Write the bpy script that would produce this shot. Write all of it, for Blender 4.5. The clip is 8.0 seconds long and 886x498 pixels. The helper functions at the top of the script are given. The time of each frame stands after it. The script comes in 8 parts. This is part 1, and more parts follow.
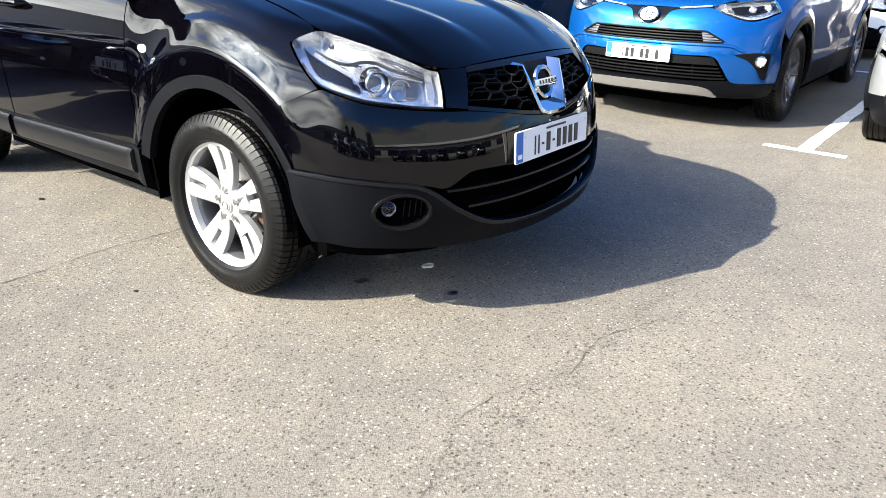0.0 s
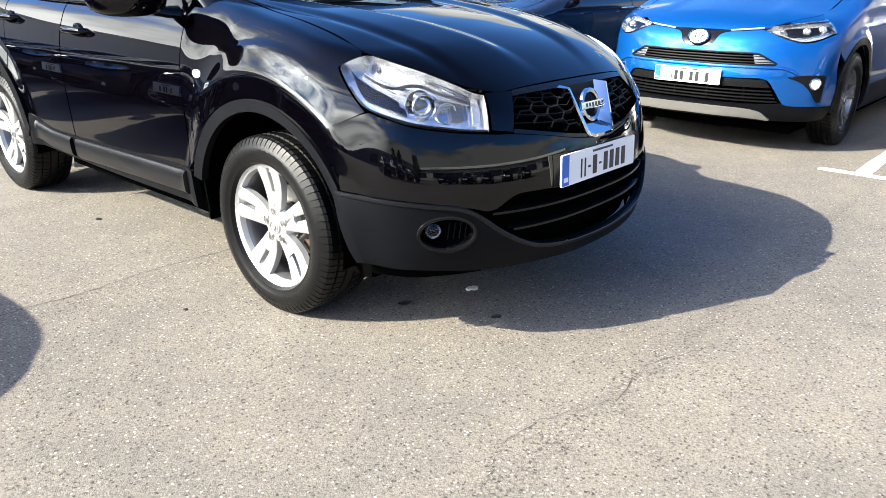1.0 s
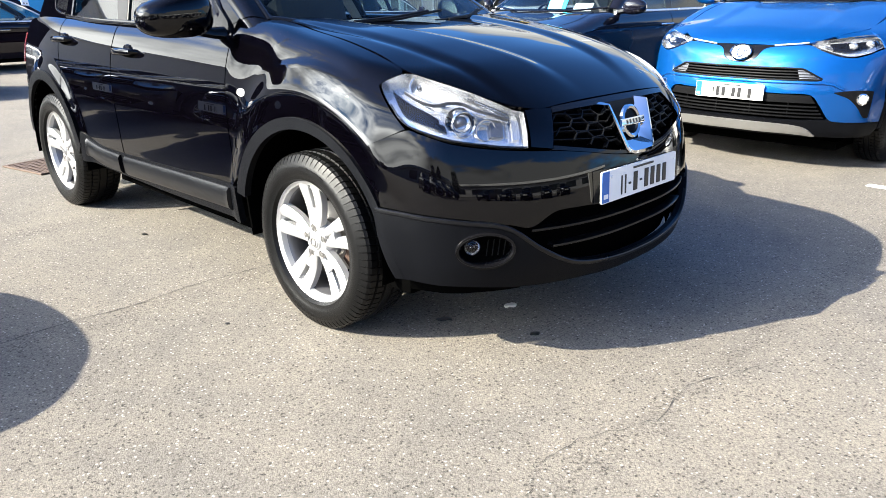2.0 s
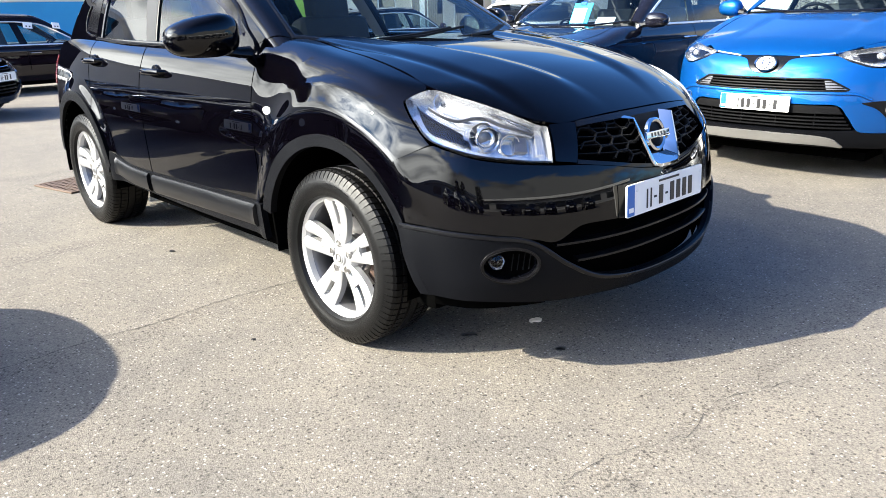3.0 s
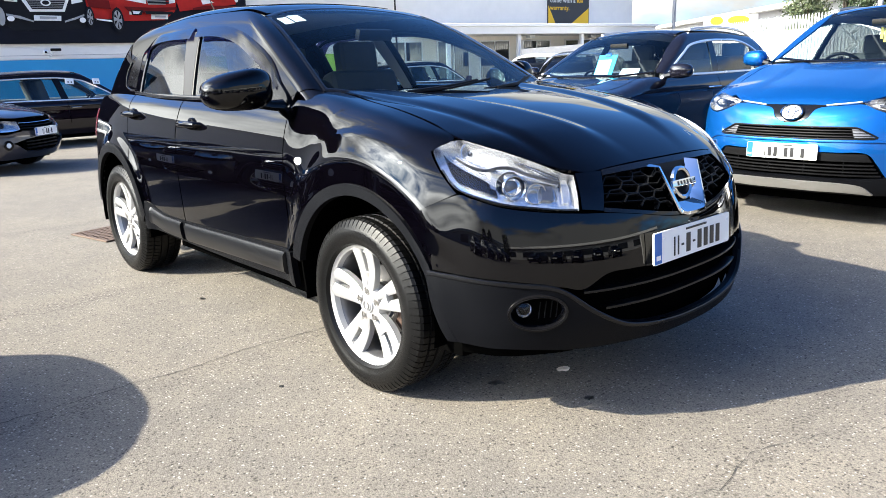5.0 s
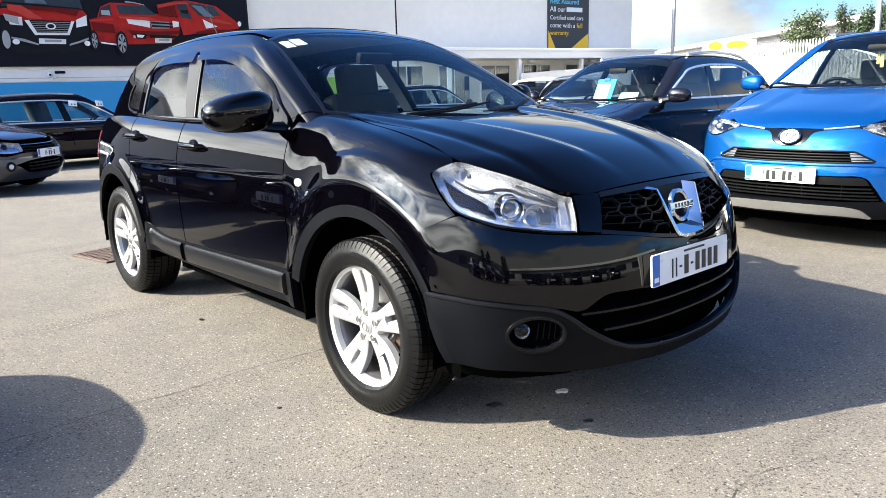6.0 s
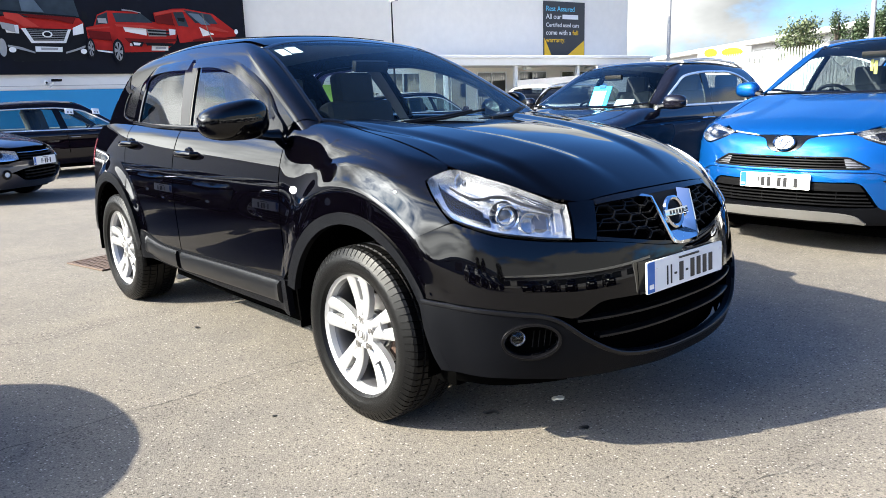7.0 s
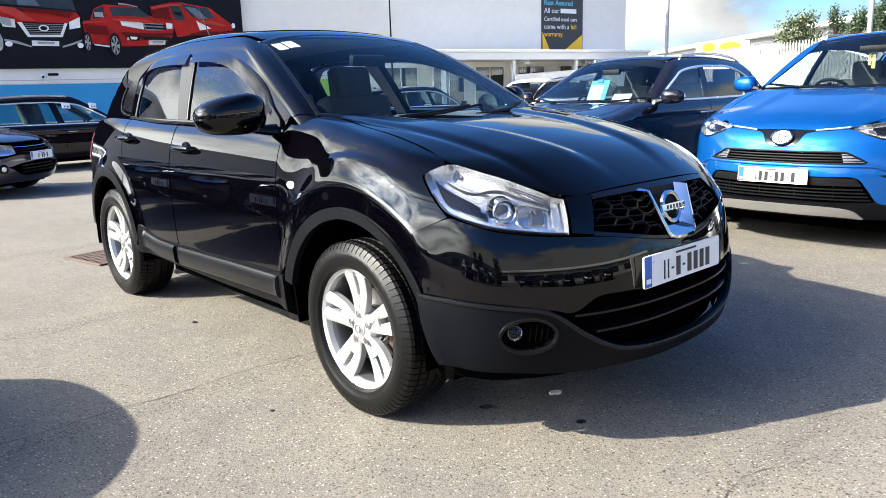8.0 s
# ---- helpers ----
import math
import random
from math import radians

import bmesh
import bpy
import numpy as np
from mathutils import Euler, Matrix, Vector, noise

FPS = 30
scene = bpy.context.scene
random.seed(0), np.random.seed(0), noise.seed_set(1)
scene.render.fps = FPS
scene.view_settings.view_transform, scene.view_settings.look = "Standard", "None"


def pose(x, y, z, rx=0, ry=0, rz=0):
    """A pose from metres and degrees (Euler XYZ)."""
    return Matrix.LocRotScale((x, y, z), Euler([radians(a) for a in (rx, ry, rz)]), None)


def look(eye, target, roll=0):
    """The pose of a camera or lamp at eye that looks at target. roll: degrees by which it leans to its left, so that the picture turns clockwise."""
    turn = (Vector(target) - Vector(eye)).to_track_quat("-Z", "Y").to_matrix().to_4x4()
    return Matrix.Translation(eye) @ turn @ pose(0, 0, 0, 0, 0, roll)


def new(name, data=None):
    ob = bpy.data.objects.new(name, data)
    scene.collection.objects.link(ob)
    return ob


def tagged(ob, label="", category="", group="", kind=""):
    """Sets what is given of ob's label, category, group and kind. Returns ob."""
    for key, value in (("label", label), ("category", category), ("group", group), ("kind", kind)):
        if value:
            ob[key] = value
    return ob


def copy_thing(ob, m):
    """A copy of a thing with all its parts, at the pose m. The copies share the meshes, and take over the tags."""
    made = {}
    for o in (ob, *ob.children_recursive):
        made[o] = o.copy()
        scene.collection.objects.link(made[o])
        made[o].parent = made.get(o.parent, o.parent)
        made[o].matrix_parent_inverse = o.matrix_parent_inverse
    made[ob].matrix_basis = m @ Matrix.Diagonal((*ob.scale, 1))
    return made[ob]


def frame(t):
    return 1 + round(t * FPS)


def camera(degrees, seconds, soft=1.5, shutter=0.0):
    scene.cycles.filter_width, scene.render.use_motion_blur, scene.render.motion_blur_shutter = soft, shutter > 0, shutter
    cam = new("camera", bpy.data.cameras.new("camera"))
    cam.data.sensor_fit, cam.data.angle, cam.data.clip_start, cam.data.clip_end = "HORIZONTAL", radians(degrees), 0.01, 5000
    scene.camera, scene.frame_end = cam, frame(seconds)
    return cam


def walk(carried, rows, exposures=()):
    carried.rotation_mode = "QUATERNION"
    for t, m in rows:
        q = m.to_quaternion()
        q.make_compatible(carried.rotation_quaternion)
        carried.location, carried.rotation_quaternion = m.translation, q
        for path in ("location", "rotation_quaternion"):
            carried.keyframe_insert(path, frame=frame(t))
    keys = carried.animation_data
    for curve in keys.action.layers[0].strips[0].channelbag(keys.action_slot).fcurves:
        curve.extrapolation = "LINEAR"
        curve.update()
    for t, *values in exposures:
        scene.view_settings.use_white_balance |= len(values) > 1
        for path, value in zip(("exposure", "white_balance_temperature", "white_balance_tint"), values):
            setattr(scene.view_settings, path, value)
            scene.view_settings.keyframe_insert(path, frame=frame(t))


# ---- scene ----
cam = camera(62.7, 8.0, soft=0.5)
PATH = [
    (0, (2.232, -2.393, 1.249), (1.103, -0.927, 0.49), 1.1),
    (0.5, (2.23, -2.386, 1.247), (1.043, -0.95, 0.52), 0.5),
    (1, (2.232, -2.388, 1.246), (0.992, -0.984, 0.544), 0.3),
    (1.5, (2.232, -2.392, 1.245), (0.945, -1.019, 0.566), 0.1),
    (3, (2.225, -2.4, 1.246), (0.848, -1.089, 0.628), -1.4),
    (3.5, (2.227, -2.405, 1.246), (0.83, -1.101, 0.653), -1.3),
    (4, (2.228, -2.409, 1.246), (0.808, -1.114, 0.692), -1.5),
    (4.5, (2.233, -2.414, 1.248), (0.794, -1.126, 0.729), -1.8),
    (6, (2.248, -2.418, 1.245), (0.787, -1.121, 0.818), -1.7),
    (6.5, (2.255, -2.411, 1.246), (0.793, -1.108, 0.839), -1.7),
    (7, (2.253, -2.414, 1.247), (0.795, -1.108, 0.838), -1.8),
    (7.5, (2.252, -2.412, 1.247), (0.798, -1.105, 0.828), -1.8),
    (8, (2.255, -2.412, 1.248), (0.802, -1.104, 0.824), -1.8),
]
walk(cam, [(t, look(eye, target, roll)) for t, eye, target, roll in PATH],
     exposures=[(0, 2.02, 6720, 5), (1.5, 2.08, 6720, 5), (3, 2.08, 6720, 5), (4.5, 2.00, 6720, 5), (6, 1.92, 6720, 5), (8, 1.91, 6720, 5)])

# ---- light: afternoon sun from behind the first car, broken white cloud ----
SUN_X, SUN_Y = 0.74, 1.38        # how far a shadow runs for each metre of height
sun_way = Vector((-SUN_X, -SUN_Y, 1)).normalized()
sun = new("sun", bpy.data.lights.new("sun", "SUN"))
sun.data.energy, sun.data.angle, sun.data.color = 5.0, radians(0.55), (1.0, 0.93, 0.82)
sun.matrix_world = look(sun_way * 50, (0, 0, 0))
world = bpy.data.worlds.new("sky")
scene.world = world
world.use_nodes = True


def sky_nodes(w):
    t = w.node_tree
    n, l = t.nodes, t.links
    n.clear()
    out, bg = n.new("ShaderNodeOutputWorld"), n.new("ShaderNodeBackground")
    sky = n.new("ShaderNodeTexSky")
    sky.sky_type, sky.sun_disc = "NISHITA", False
    sky.sun_elevation = math.asin(sun_way.z)
    sky.sun_rotation = math.atan2(sun_way.x, sun_way.y)
    co, mp = n.new("ShaderNodeTexCoord"), n.new("ShaderNodeMapping")
    mp.inputs["Scale"].default_value = (1.0, 1.0, 2.4)
    mp.inputs["Location"].default_value = (0.35, 0.1, 0.0)
    big, ramp = n.new("ShaderNodeTexNoise"), n.new("ShaderNodeValToRGB")
    big.inputs["Scale"].default_value, big.inputs["Detail"].default_value = 2.6, 10
    big.inputs["Roughness"].default_value, big.inputs["Distortion"].default_value = 0.58, 0.35
    ramp.color_ramp.elements[0].position, ramp.color_ramp.elements[1].position = 0.53, 0.66
    shade, tone = n.new("ShaderNodeTexNoise"), n.new("ShaderNodeValToRGB")
    shade.inputs["Scale"].default_value, shade.inputs["Detail"].default_value = 2.6, 7
    tone.color_ramp.elements[0].color, tone.color_ramp.elements[1].color = (4.6, 4.8, 5.2, 1), (14.0, 14.2, 14.6, 1)
    tone.color_ramp.elements[0].position, tone.color_ramp.elements[1].position = 0.47, 0.66
    mix, lift, glare = n.new("ShaderNodeMix"), n.new("ShaderNodeMix"), n.new("ShaderNodeMix")
    mix.data_type = lift.data_type = glare.data_type = "RGBA"
    lift.blend_type = glare.blend_type = "MULTIPLY"
    lift.inputs["Factor"].default_value = glare.inputs["Factor"].default_value = 1.0
    # cloud near the sun shines through
    dot, near = n.new("ShaderNodeVectorMath"), n.new("ShaderNodeMapRange")
    dot.operation = "DOT_PRODUCT"
    dot.inputs[1].default_value = sun_way
    near.inputs["From Min"].default_value, near.inputs["From Max"].default_value = 0.87, 0.99
    near.inputs["To Min"].default_value, near.inputs["To Max"].default_value = 1.0, 8.0
    near.interpolation_type = "SMOOTHSTEP"
    # cloud thickens towards the horizon
    sep, low = n.new("ShaderNodeSeparateXYZ"), n.new("ShaderNodeMapRange")
    low.inputs["From Min"].default_value, low.inputs["From Max"].default_value = 0.33, 0.21
    low.inputs["To Min"].default_value, low.inputs["To Max"].default_value = -0.03, 0.30
    add = n.new("ShaderNodeMath")
    add.operation = "ADD"
    l.new(co.outputs["Generated"], mp.inputs["Vector"])
    l.new(co.outputs["Generated"], sep.inputs["Vector"])
    l.new(sep.outputs["Z"], low.inputs["Value"])
    l.new(mp.outputs["Vector"], big.inputs["Vector"])
    l.new(mp.outputs["Vector"], shade.inputs["Vector"])
    l.new(big.outputs["Fac"], add.inputs[0])
    l.new(low.outputs["Result"], add.inputs[1])
    veil, more = n.new("ShaderNodeMapRange"), n.new("ShaderNodeMath")
    veil.inputs["From Min"].default_value, veil.inputs["From Max"].default_value = 0.35, 0.95
    veil.inputs["To Min"].default_value, veil.inputs["To Max"].default_value = -0.10, 0.21
    more.operation = "ADD"
    l.new(dot.outputs["Value"], veil.inputs["Value"])
    l.new(add.outputs[0], more.inputs[0])
    l.new(veil.outputs["Result"], more.inputs[1])
    # and breaks up overhead
    high, most = n.new("ShaderNodeMapRange"), n.new("ShaderNodeMath")
    high.inputs["From Min"].default_value, high.inputs["From Max"].default_value = 0.60, 0.85
    high.inputs["To Min"].default_value, high.inputs["To Max"].default_value = 0.0, -0.14
    most.operation = "ADD"
    l.new(sep.outputs["Z"], high.inputs["Value"])
    l.new(more.outputs[0], most.inputs[0])
    l.new(high.outputs["Result"], most.inputs[1])
    l.new(most.outputs[0], ramp.inputs["Fac"])
    # low cloud is lit from the front
    white = n.new("ShaderNodeMath")
    white.operation, white.inputs[1].default_value = "MULTIPLY_ADD", 0.5
    l.new(low.outputs["Result"], white.inputs[0])
    l.new(shade.outputs["Fac"], white.inputs[2])
    l.new(white.outputs[0], tone.inputs["Fac"])
    l.new(ramp.outputs["Color"], mix.inputs["Factor"])
    # the blue deepens towards the zenith
    deep = n.new("ShaderNodeValToRGB")
    deep.color_ramp.elements[0].color, deep.color_ramp.elements[1].color = (1.2, 2.35, 4.2, 1), (0.6, 1.0, 1.5, 1)
    deep.color_ramp.elements[0].position, deep.color_ramp.elements[1].position = 0.66, 0.92
    l.new(sep.outputs["Z"], deep.inputs["Fac"])
    l.new(deep.outputs["Color"], lift.inputs["B"])
    l.new(sky.outputs["Color"], lift.inputs["A"])
    # and pales in the haze round the sun
    halo, haze = n.new("ShaderNodeMapRange"), n.new("ShaderNodeMix")
    halo.inputs["From Min"].default_value, halo.inputs["From Max"].default_value = 0.30, 0.90
    halo.interpolation_type = "SMOOTHSTEP"
    haze.data_type, haze.blend_type = "RGBA", "ADD"
    haze.inputs["B"].default_value = (6, 7.5, 15, 1)
    l.new(dot.outputs["Value"], halo.inputs["Value"])
    l.new(halo.outputs["Result"], haze.inputs["Factor"])
    l.new(lift.outputs["Result"], haze.inputs["A"])
    l.new(haze.outputs["Result"], mix.inputs["A"])
    l.new(co.outputs["Generated"], dot.inputs[0])
    l.new(dot.outputs["Value"], near.inputs["Value"])
    l.new(tone.outputs["Color"], glare.inputs["A"])
    wide, both = n.new("ShaderNodeMapRange"), n.new("ShaderNodeMath")
    wide.inputs["From Min"].default_value, wide.inputs["From Max"].default_value = 0.56, 0.80
    wide.inputs["To Min"].default_value, wide.inputs["To Max"].default_value = 1.0, 6.5
    both.operation = "MULTIPLY"
    l.new(dot.outputs["Value"], wide.inputs["Value"])
    bank, only = n.new("ShaderNodeMapRange"), n.new("ShaderNodeMix")
    bank.inputs["From Min"].default_value, bank.inputs["From Max"].default_value = 0.76, 0.50
    only.inputs["A"].default_value = 1.0
    l.new(sep.outputs["Z"], bank.inputs["Value"])
    l.new(bank.outputs["Result"], only.inputs["Factor"])
    l.new(wide.outputs["Result"], only.inputs["B"])
    l.new(near.outputs["Result"], both.inputs[0])
    l.new(only.outputs["Result"], both.inputs[1])
    l.new(both.outputs[0], glare.inputs["B"])
    l.new(glare.outputs["Result"], mix.inputs["B"])
    l.new(mix.outputs["Result"], bg.inputs["Color"])
    bg.inputs["Strength"].default_value = 0.0235
    l.new(bg.outputs["Background"], out.inputs["Surface"])


sky_nodes(world)


# ---- materials ----
def material(name, color=(0.5, 0.5, 0.5), rough=0.5, metal=0.0, coat=0.0, coat_rough=0.03, ior=1.5, spread=0.0, scale=40.0,
             bump=0.0, bump_scale=200.0, flake=0.0, glass=0.0, glow=0.0, dirt=0.0, per_piece=0.0, spec=0.5, coat_ior=1.5):
    """A principled material: colour varied at two scales, roughness varied by smears, fine relief."""
    m = bpy.data.materials.new(name)
    m.use_nodes = True
    n, l = m.node_tree.nodes, m.node_tree.links
    b = n["Principled BSDF"]
    b.inputs["Base Color"].default_value = (*color, 1)
    b.inputs["Roughness"].default_value, b.inputs["Metallic"].default_value = rough, metal
    b.inputs["Coat Weight"].default_value, b.inputs["Coat Roughness"].default_value = coat, coat_rough
    b.inputs["IOR"].default_value, b.inputs["Transmission Weight"].default_value = ior, glass
    b.inputs["Specular IOR Level"].default_value, b.inputs["Coat IOR"].default_value = spec, coat_ior
    if glow:
        b.inputs["Emission Color"].default_value, b.inputs["Emission Strength"].default_value = (*color, 1), glow
    co = n.new("ShaderNodeTexCoord")

    def noise_at(s, detail=4):
        x = n.new("ShaderNodeTexNoise")
        x.inputs["Scale"].default_value, x.inputs["Detail"].default_value = s, detail
        l.new(co.outputs["Object"], x.inputs["Vector"])
        return x.outputs["Fac"]

    def maths(op, a, c, clamp=False):
        x = n.new("ShaderNodeMath")
        x.operation, x.use_clamp = op, clamp
        for i, v in enumerate((a, c)):
            if isinstance(v, (int, float)):
                x.inputs[i].default_value = v
            else:
                l.new(v, x.inputs[i])
        return x.outputs[0]

    if spread or dirt or per_piece:
        fine, broad = noise_at(scale), noise_at(scale * 0.13)
        both = maths("ADD", maths("MULTIPLY", fine, 0.6), maths("MULTIPLY", broad, 0.4))
        value = maths("ADD", maths("MULTIPLY", maths("SUBTRACT", both, 0.5), 4 * spread), 1.0)
        if per_piece:
            oi = n.new("ShaderNodeObjectInfo")
            value = maths("MULTIPLY", value, maths("ADD", maths("MULTIPLY", oi.outputs["Random"], per_piece), 1 - per_piece / 2))
        mul = n.new("ShaderNodeMix")
        mul.data_type, mul.blend_type = "RGBA", "MULTIPLY"
        mul.inputs["Factor"].default_value = 1.0
        mul.inputs["A"].default_value = (*color, 1)
        l.new(value, mul.inputs["B"])
        last = mul.outputs["Result"]
        if dirt:
            spot = maths("MULTIPLY", maths("SUBTRACT", noise_at(scale * 0.5, 8), 0.5), 5.0, True)
            dm = n.new("ShaderNodeMix")
            dm.data_type = "RGBA"
            l.new(maths("MULTIPLY", spot, dirt), dm.inputs["Factor"])
            l.new(last, dm.inputs["A"])
            dm.inputs["B"].default_value = (0.22, 0.19, 0.16, 1)
            last = dm.outputs["Result"]
        l.new(last, b.inputs["Base Color"])
        l.new(maths("ADD", maths("MULTIPLY", maths("SUBTRACT", broad, 0.5), rough * 0.5), rough, True), b.inputs["Roughness"])
    if bump:
        bp = n.new("ShaderNodeBump")
        bp.inputs["Strength"].default_value, bp.inputs["Distance"].default_value = bump, 0.002
        l.new(noise_at(bump_scale), bp.inputs["Height"])
        l.new(bp.outputs["Normal"], b.inputs["Normal"])
    if flake:
        v = n.new("ShaderNodeTexVoronoi")
        v.inputs["Scale"].default_value = 900
        l.new(co.outputs["Object"], v.inputs["Vector"])
        bp = n.new("ShaderNodeBump")
        bp.inputs["Strength"].default_value, bp.inputs["Distance"].default_value = flake, 0.0005
        l.new(v.outputs["Distance"], bp.inputs["Height"])
        l.new(bp.outputs["Normal"], b.inputs["Normal"])
        coat_n = n.new("ShaderNodeNewGeometry")
        l.new(coat_n.outputs["Normal"], b.inputs["Coat Normal"])
    return m


def pane(name, tint=(0.5, 0.55, 0.55), clear=0.75, least=0.06, fall=4.2):
    """Thin car glass: a mirror-smooth sheen over a tinted, see-through sheet."""
    m = bpy.data.materials.new(name)
    m.use_nodes = True
    n, l = m.node_tree.nodes, m.node_tree.links
    n.clear()
    out, mix = n.new("ShaderNodeOutputMaterial"), n.new("ShaderNodeMixShader")
    gloss, see, lw = n.new("ShaderNodeBsdfGlossy"), n.new("ShaderNodeBsdfTransparent"), n.new("ShaderNodeLayerWeight")
    power, fr = n.new("ShaderNodeMath"), n.new("ShaderNodeMapRange")
    gloss.inputs["Roughness"].default_value = 0.01
    see.inputs["Color"].default_value = (*[c * clear for c in tint], 1)
    lw.inputs["Blend"].default_value = 0.5
    power.operation, power.inputs[1].default_value = "POWER", fall
    fr.inputs["To Min"].default_value, fr.inputs["To Max"].default_value = least, 1.0
    l.new(lw.outputs["Facing"], power.inputs[0])
    l.new(power.outputs[0], fr.inputs["Value"])
    l.new(fr.outputs["Result"], mix.inputs["Fac"])
    l.new(see.outputs["BSDF"], mix.inputs[1])
    l.new(gloss.outputs["BSDF"], mix.inputs[2])
    l.new(mix.outputs["Shader"], out.inputs["Surface"])
    return m


M = {
    "black_paint": material("black_paint", (0.0005, 0.0004, 0.0009), 0.45, 0.0, 1.0, 0.004, spec=0.0, coat_ior=1.395),
    "blue_paint": material("blue_paint", (0.0, 0.066, 0.26), 0.45, 0.7, 1.0, 0.010, flake=0.2, spec=0.2, coat_ior=1.37),
    "navy_paint": material("navy_paint", (0.006, 0.006, 0.010), 0.45, 0.0, 1.0, 0.008, spec=0.0, coat_ior=1.5),
    "plum_paint": material("plum_paint", (0.005, 0.002, 0.004), 0.45, 0.0, 1.0, 0.01, spec=0.0, coat_ior=1.5),
    "slate_paint": material("slate_paint", (0.020, 0.020, 0.030), 0.4, 0.3, 1.0, 0.02, flake=0.1),
    "silver_paint": material("silver_paint", (0.20, 0.205, 0.21), 0.3, 0.4, 1.0, 0.02, flake=0.2),
    "white_paint": material("white_paint", (0.78, 0.78, 0.77), 0.35, 0.0, 1.0, 0.02, spread=0.02),
    "gloss_black": material("gloss_black", (0.004, 0.004, 0.005), 0.10, 0.0, 0.0, 0.02, spec=0.25),
    "plastic": material("plastic", (0.0024, 0.0027, 0.0038), 0.42, 0, spec=0.08, spread=0.08, scale=30, bump=0.25, bump_scale=1400),
    "satin_plastic": material("satin_plastic", (0.0022, 0.0025, 0.0036), 0.30, 0, spec=0.3, spread=0.08, scale=30),
    "dark_plastic": material("dark_plastic", (0.0025, 0.0025, 0.003), 0.5, 0, spec=0.12, spread=0.1, bump=0.2, bump_scale=900),
    "liner": material("liner", (0.0012, 0.0012, 0.0012), 0.9, 0, spec=0.0, spread=0.2, scale=25, bump=0.4, bump_scale=300),
    "rubber": material("rubber", (0.0030, 0.0030, 0.0032), 0.38, 0, spec=0.18, spread=0.2, scale=30, bump=0.3, bump_scale=700),
    "chrome": material("chrome", (0.62, 0.63, 0.64), 0.05, 1.0, spread=0.02),
    "bright_trim": material("bright_trim", (0.80, 0.80, 0.80), 0.25, 0.5, spread=0.03),
    "alloy": material("alloy", (0.45, 0.45, 0.455), 0.38, 0.6, 0.3, 0.1, spread=0.03, scale=60),
    "dark_alloy": material("dark_alloy", (0.16, 0.16, 0.17), 0.35, 0.8, 0.2, 0.08, spread=0.05),
    "satin_silver": material("satin_silver", (0.22, 0.215, 0.205), 0.40, 0.6, spread=0.05),
    "steel": material("steel", (0.32, 0.31, 0.30), 0.42, 1.0, spread=0.15, scale=90),
    "rust": material("rust", (0.045, 0.024, 0.016), 0.8, 0.2, spread=0.3, scale=90),
    "lamp_silver": material("lamp_silver", (0.60, 0.60, 0.60), 0.12, 0.75, spread=0.04, bump=0.1, bump_scale=90),
    "red_lens": material("red_lens", (0.09, 0.003, 0.005), 0.25, 0.0, 0.3),
    "white_lens": material("white_lens", (0.85, 0.85, 0.82), 0.2, 0.0, 0.8),
    "plate_white": material("plate_white", (0.80, 0.80, 0.78), 0.35, 0, 0.3, spread=0.03, scale=20),
    "plate_blue": material("plate_blue", (0.004, 0.11, 0.42), 0.4, 0, 0.1),
    "ink": material("ink", (0.012, 0.012, 0.014), 0.4),
    "dash": material("dash", (0.085, 0.088, 0.092), 0.6, spec=0.2, spread=0.1, scale=40, bump=0.3, bump_scale=700),
    "cloth": material("cloth", (0.035, 0.037, 0.042), 0.85, spread=0.2, scale=120, bump=0.4, bump_scale=900),
    "light_trim": material("light_trim", (0.42, 0.41, 0.39), 0.75, spread=0.08, scale=60),
    "pillar_black": material("pillar_black", (0.020, 0.020, 0.021), 0.45, 0.0, spec=0.2),
    "deflector": pane("deflector", (0.05, 0.05, 0.15), 1.0, 0.03, 4.6),
    "lens_glass": material("lens_glass", (0.9, 0.92, 0.95), 0.02, 0.0, 0.0, ior=1.5, glass=1.0),
    "glass": pane("glass", (0.84, 0.95, 0.97), 1.0, 0.03, 7.0),
    "screen_glass": pane("screen_glass", (0.70, 0.82, 0.86), 0.88, 0.04, 5.2),
    "side_glass": pane("side_glass", (0.72, 0.80, 0.77), 0.95, 0.05, 5.0),
    "privacy_glass": pane("privacy_glass", (0.25, 0.27, 0.28), 0.5),
    "lamp_cover": pane("lamp_cover", (0.97, 0.98, 1.0), 0.98, 0.04, 5.0),
}


# ---- mesh helpers ----
def part(name, data, mat, parent=None, label="", smooth=True, sharp=35):
    """Links a bmesh, or a (vertices, faces) pair, as one mesh object under a thing or a part."""
    me = bpy.data.meshes.new(name)
    if isinstance(data, tuple):
        me.from_pydata([tuple(map(float, v)) for v in data[0]], [], [tuple(map(int, f)) for f in data[1]])
    else:
        data.to_mesh(me)
        data.free()
    me.materials.append(M[mat] if isinstance(mat, str) else mat)
    if smooth:
        me.polygons.foreach_set("use_smooth", [True] * len(me.polygons))
        me.set_sharp_from_angle(angle=radians(sharp))
    me.update()
    ob = new(name, me)
    if parent is not None:
        ob.parent = parent
    if label:
        tagged(ob, label=label)
    return ob


def thing(name, label, category, group="", kind="", at=None):
    ob = new(name)
    ob.empty_display_size = 0.2
    tagged(ob, label, category, group, kind)
    if at is not None:
        ob.matrix_world = at
    return ob


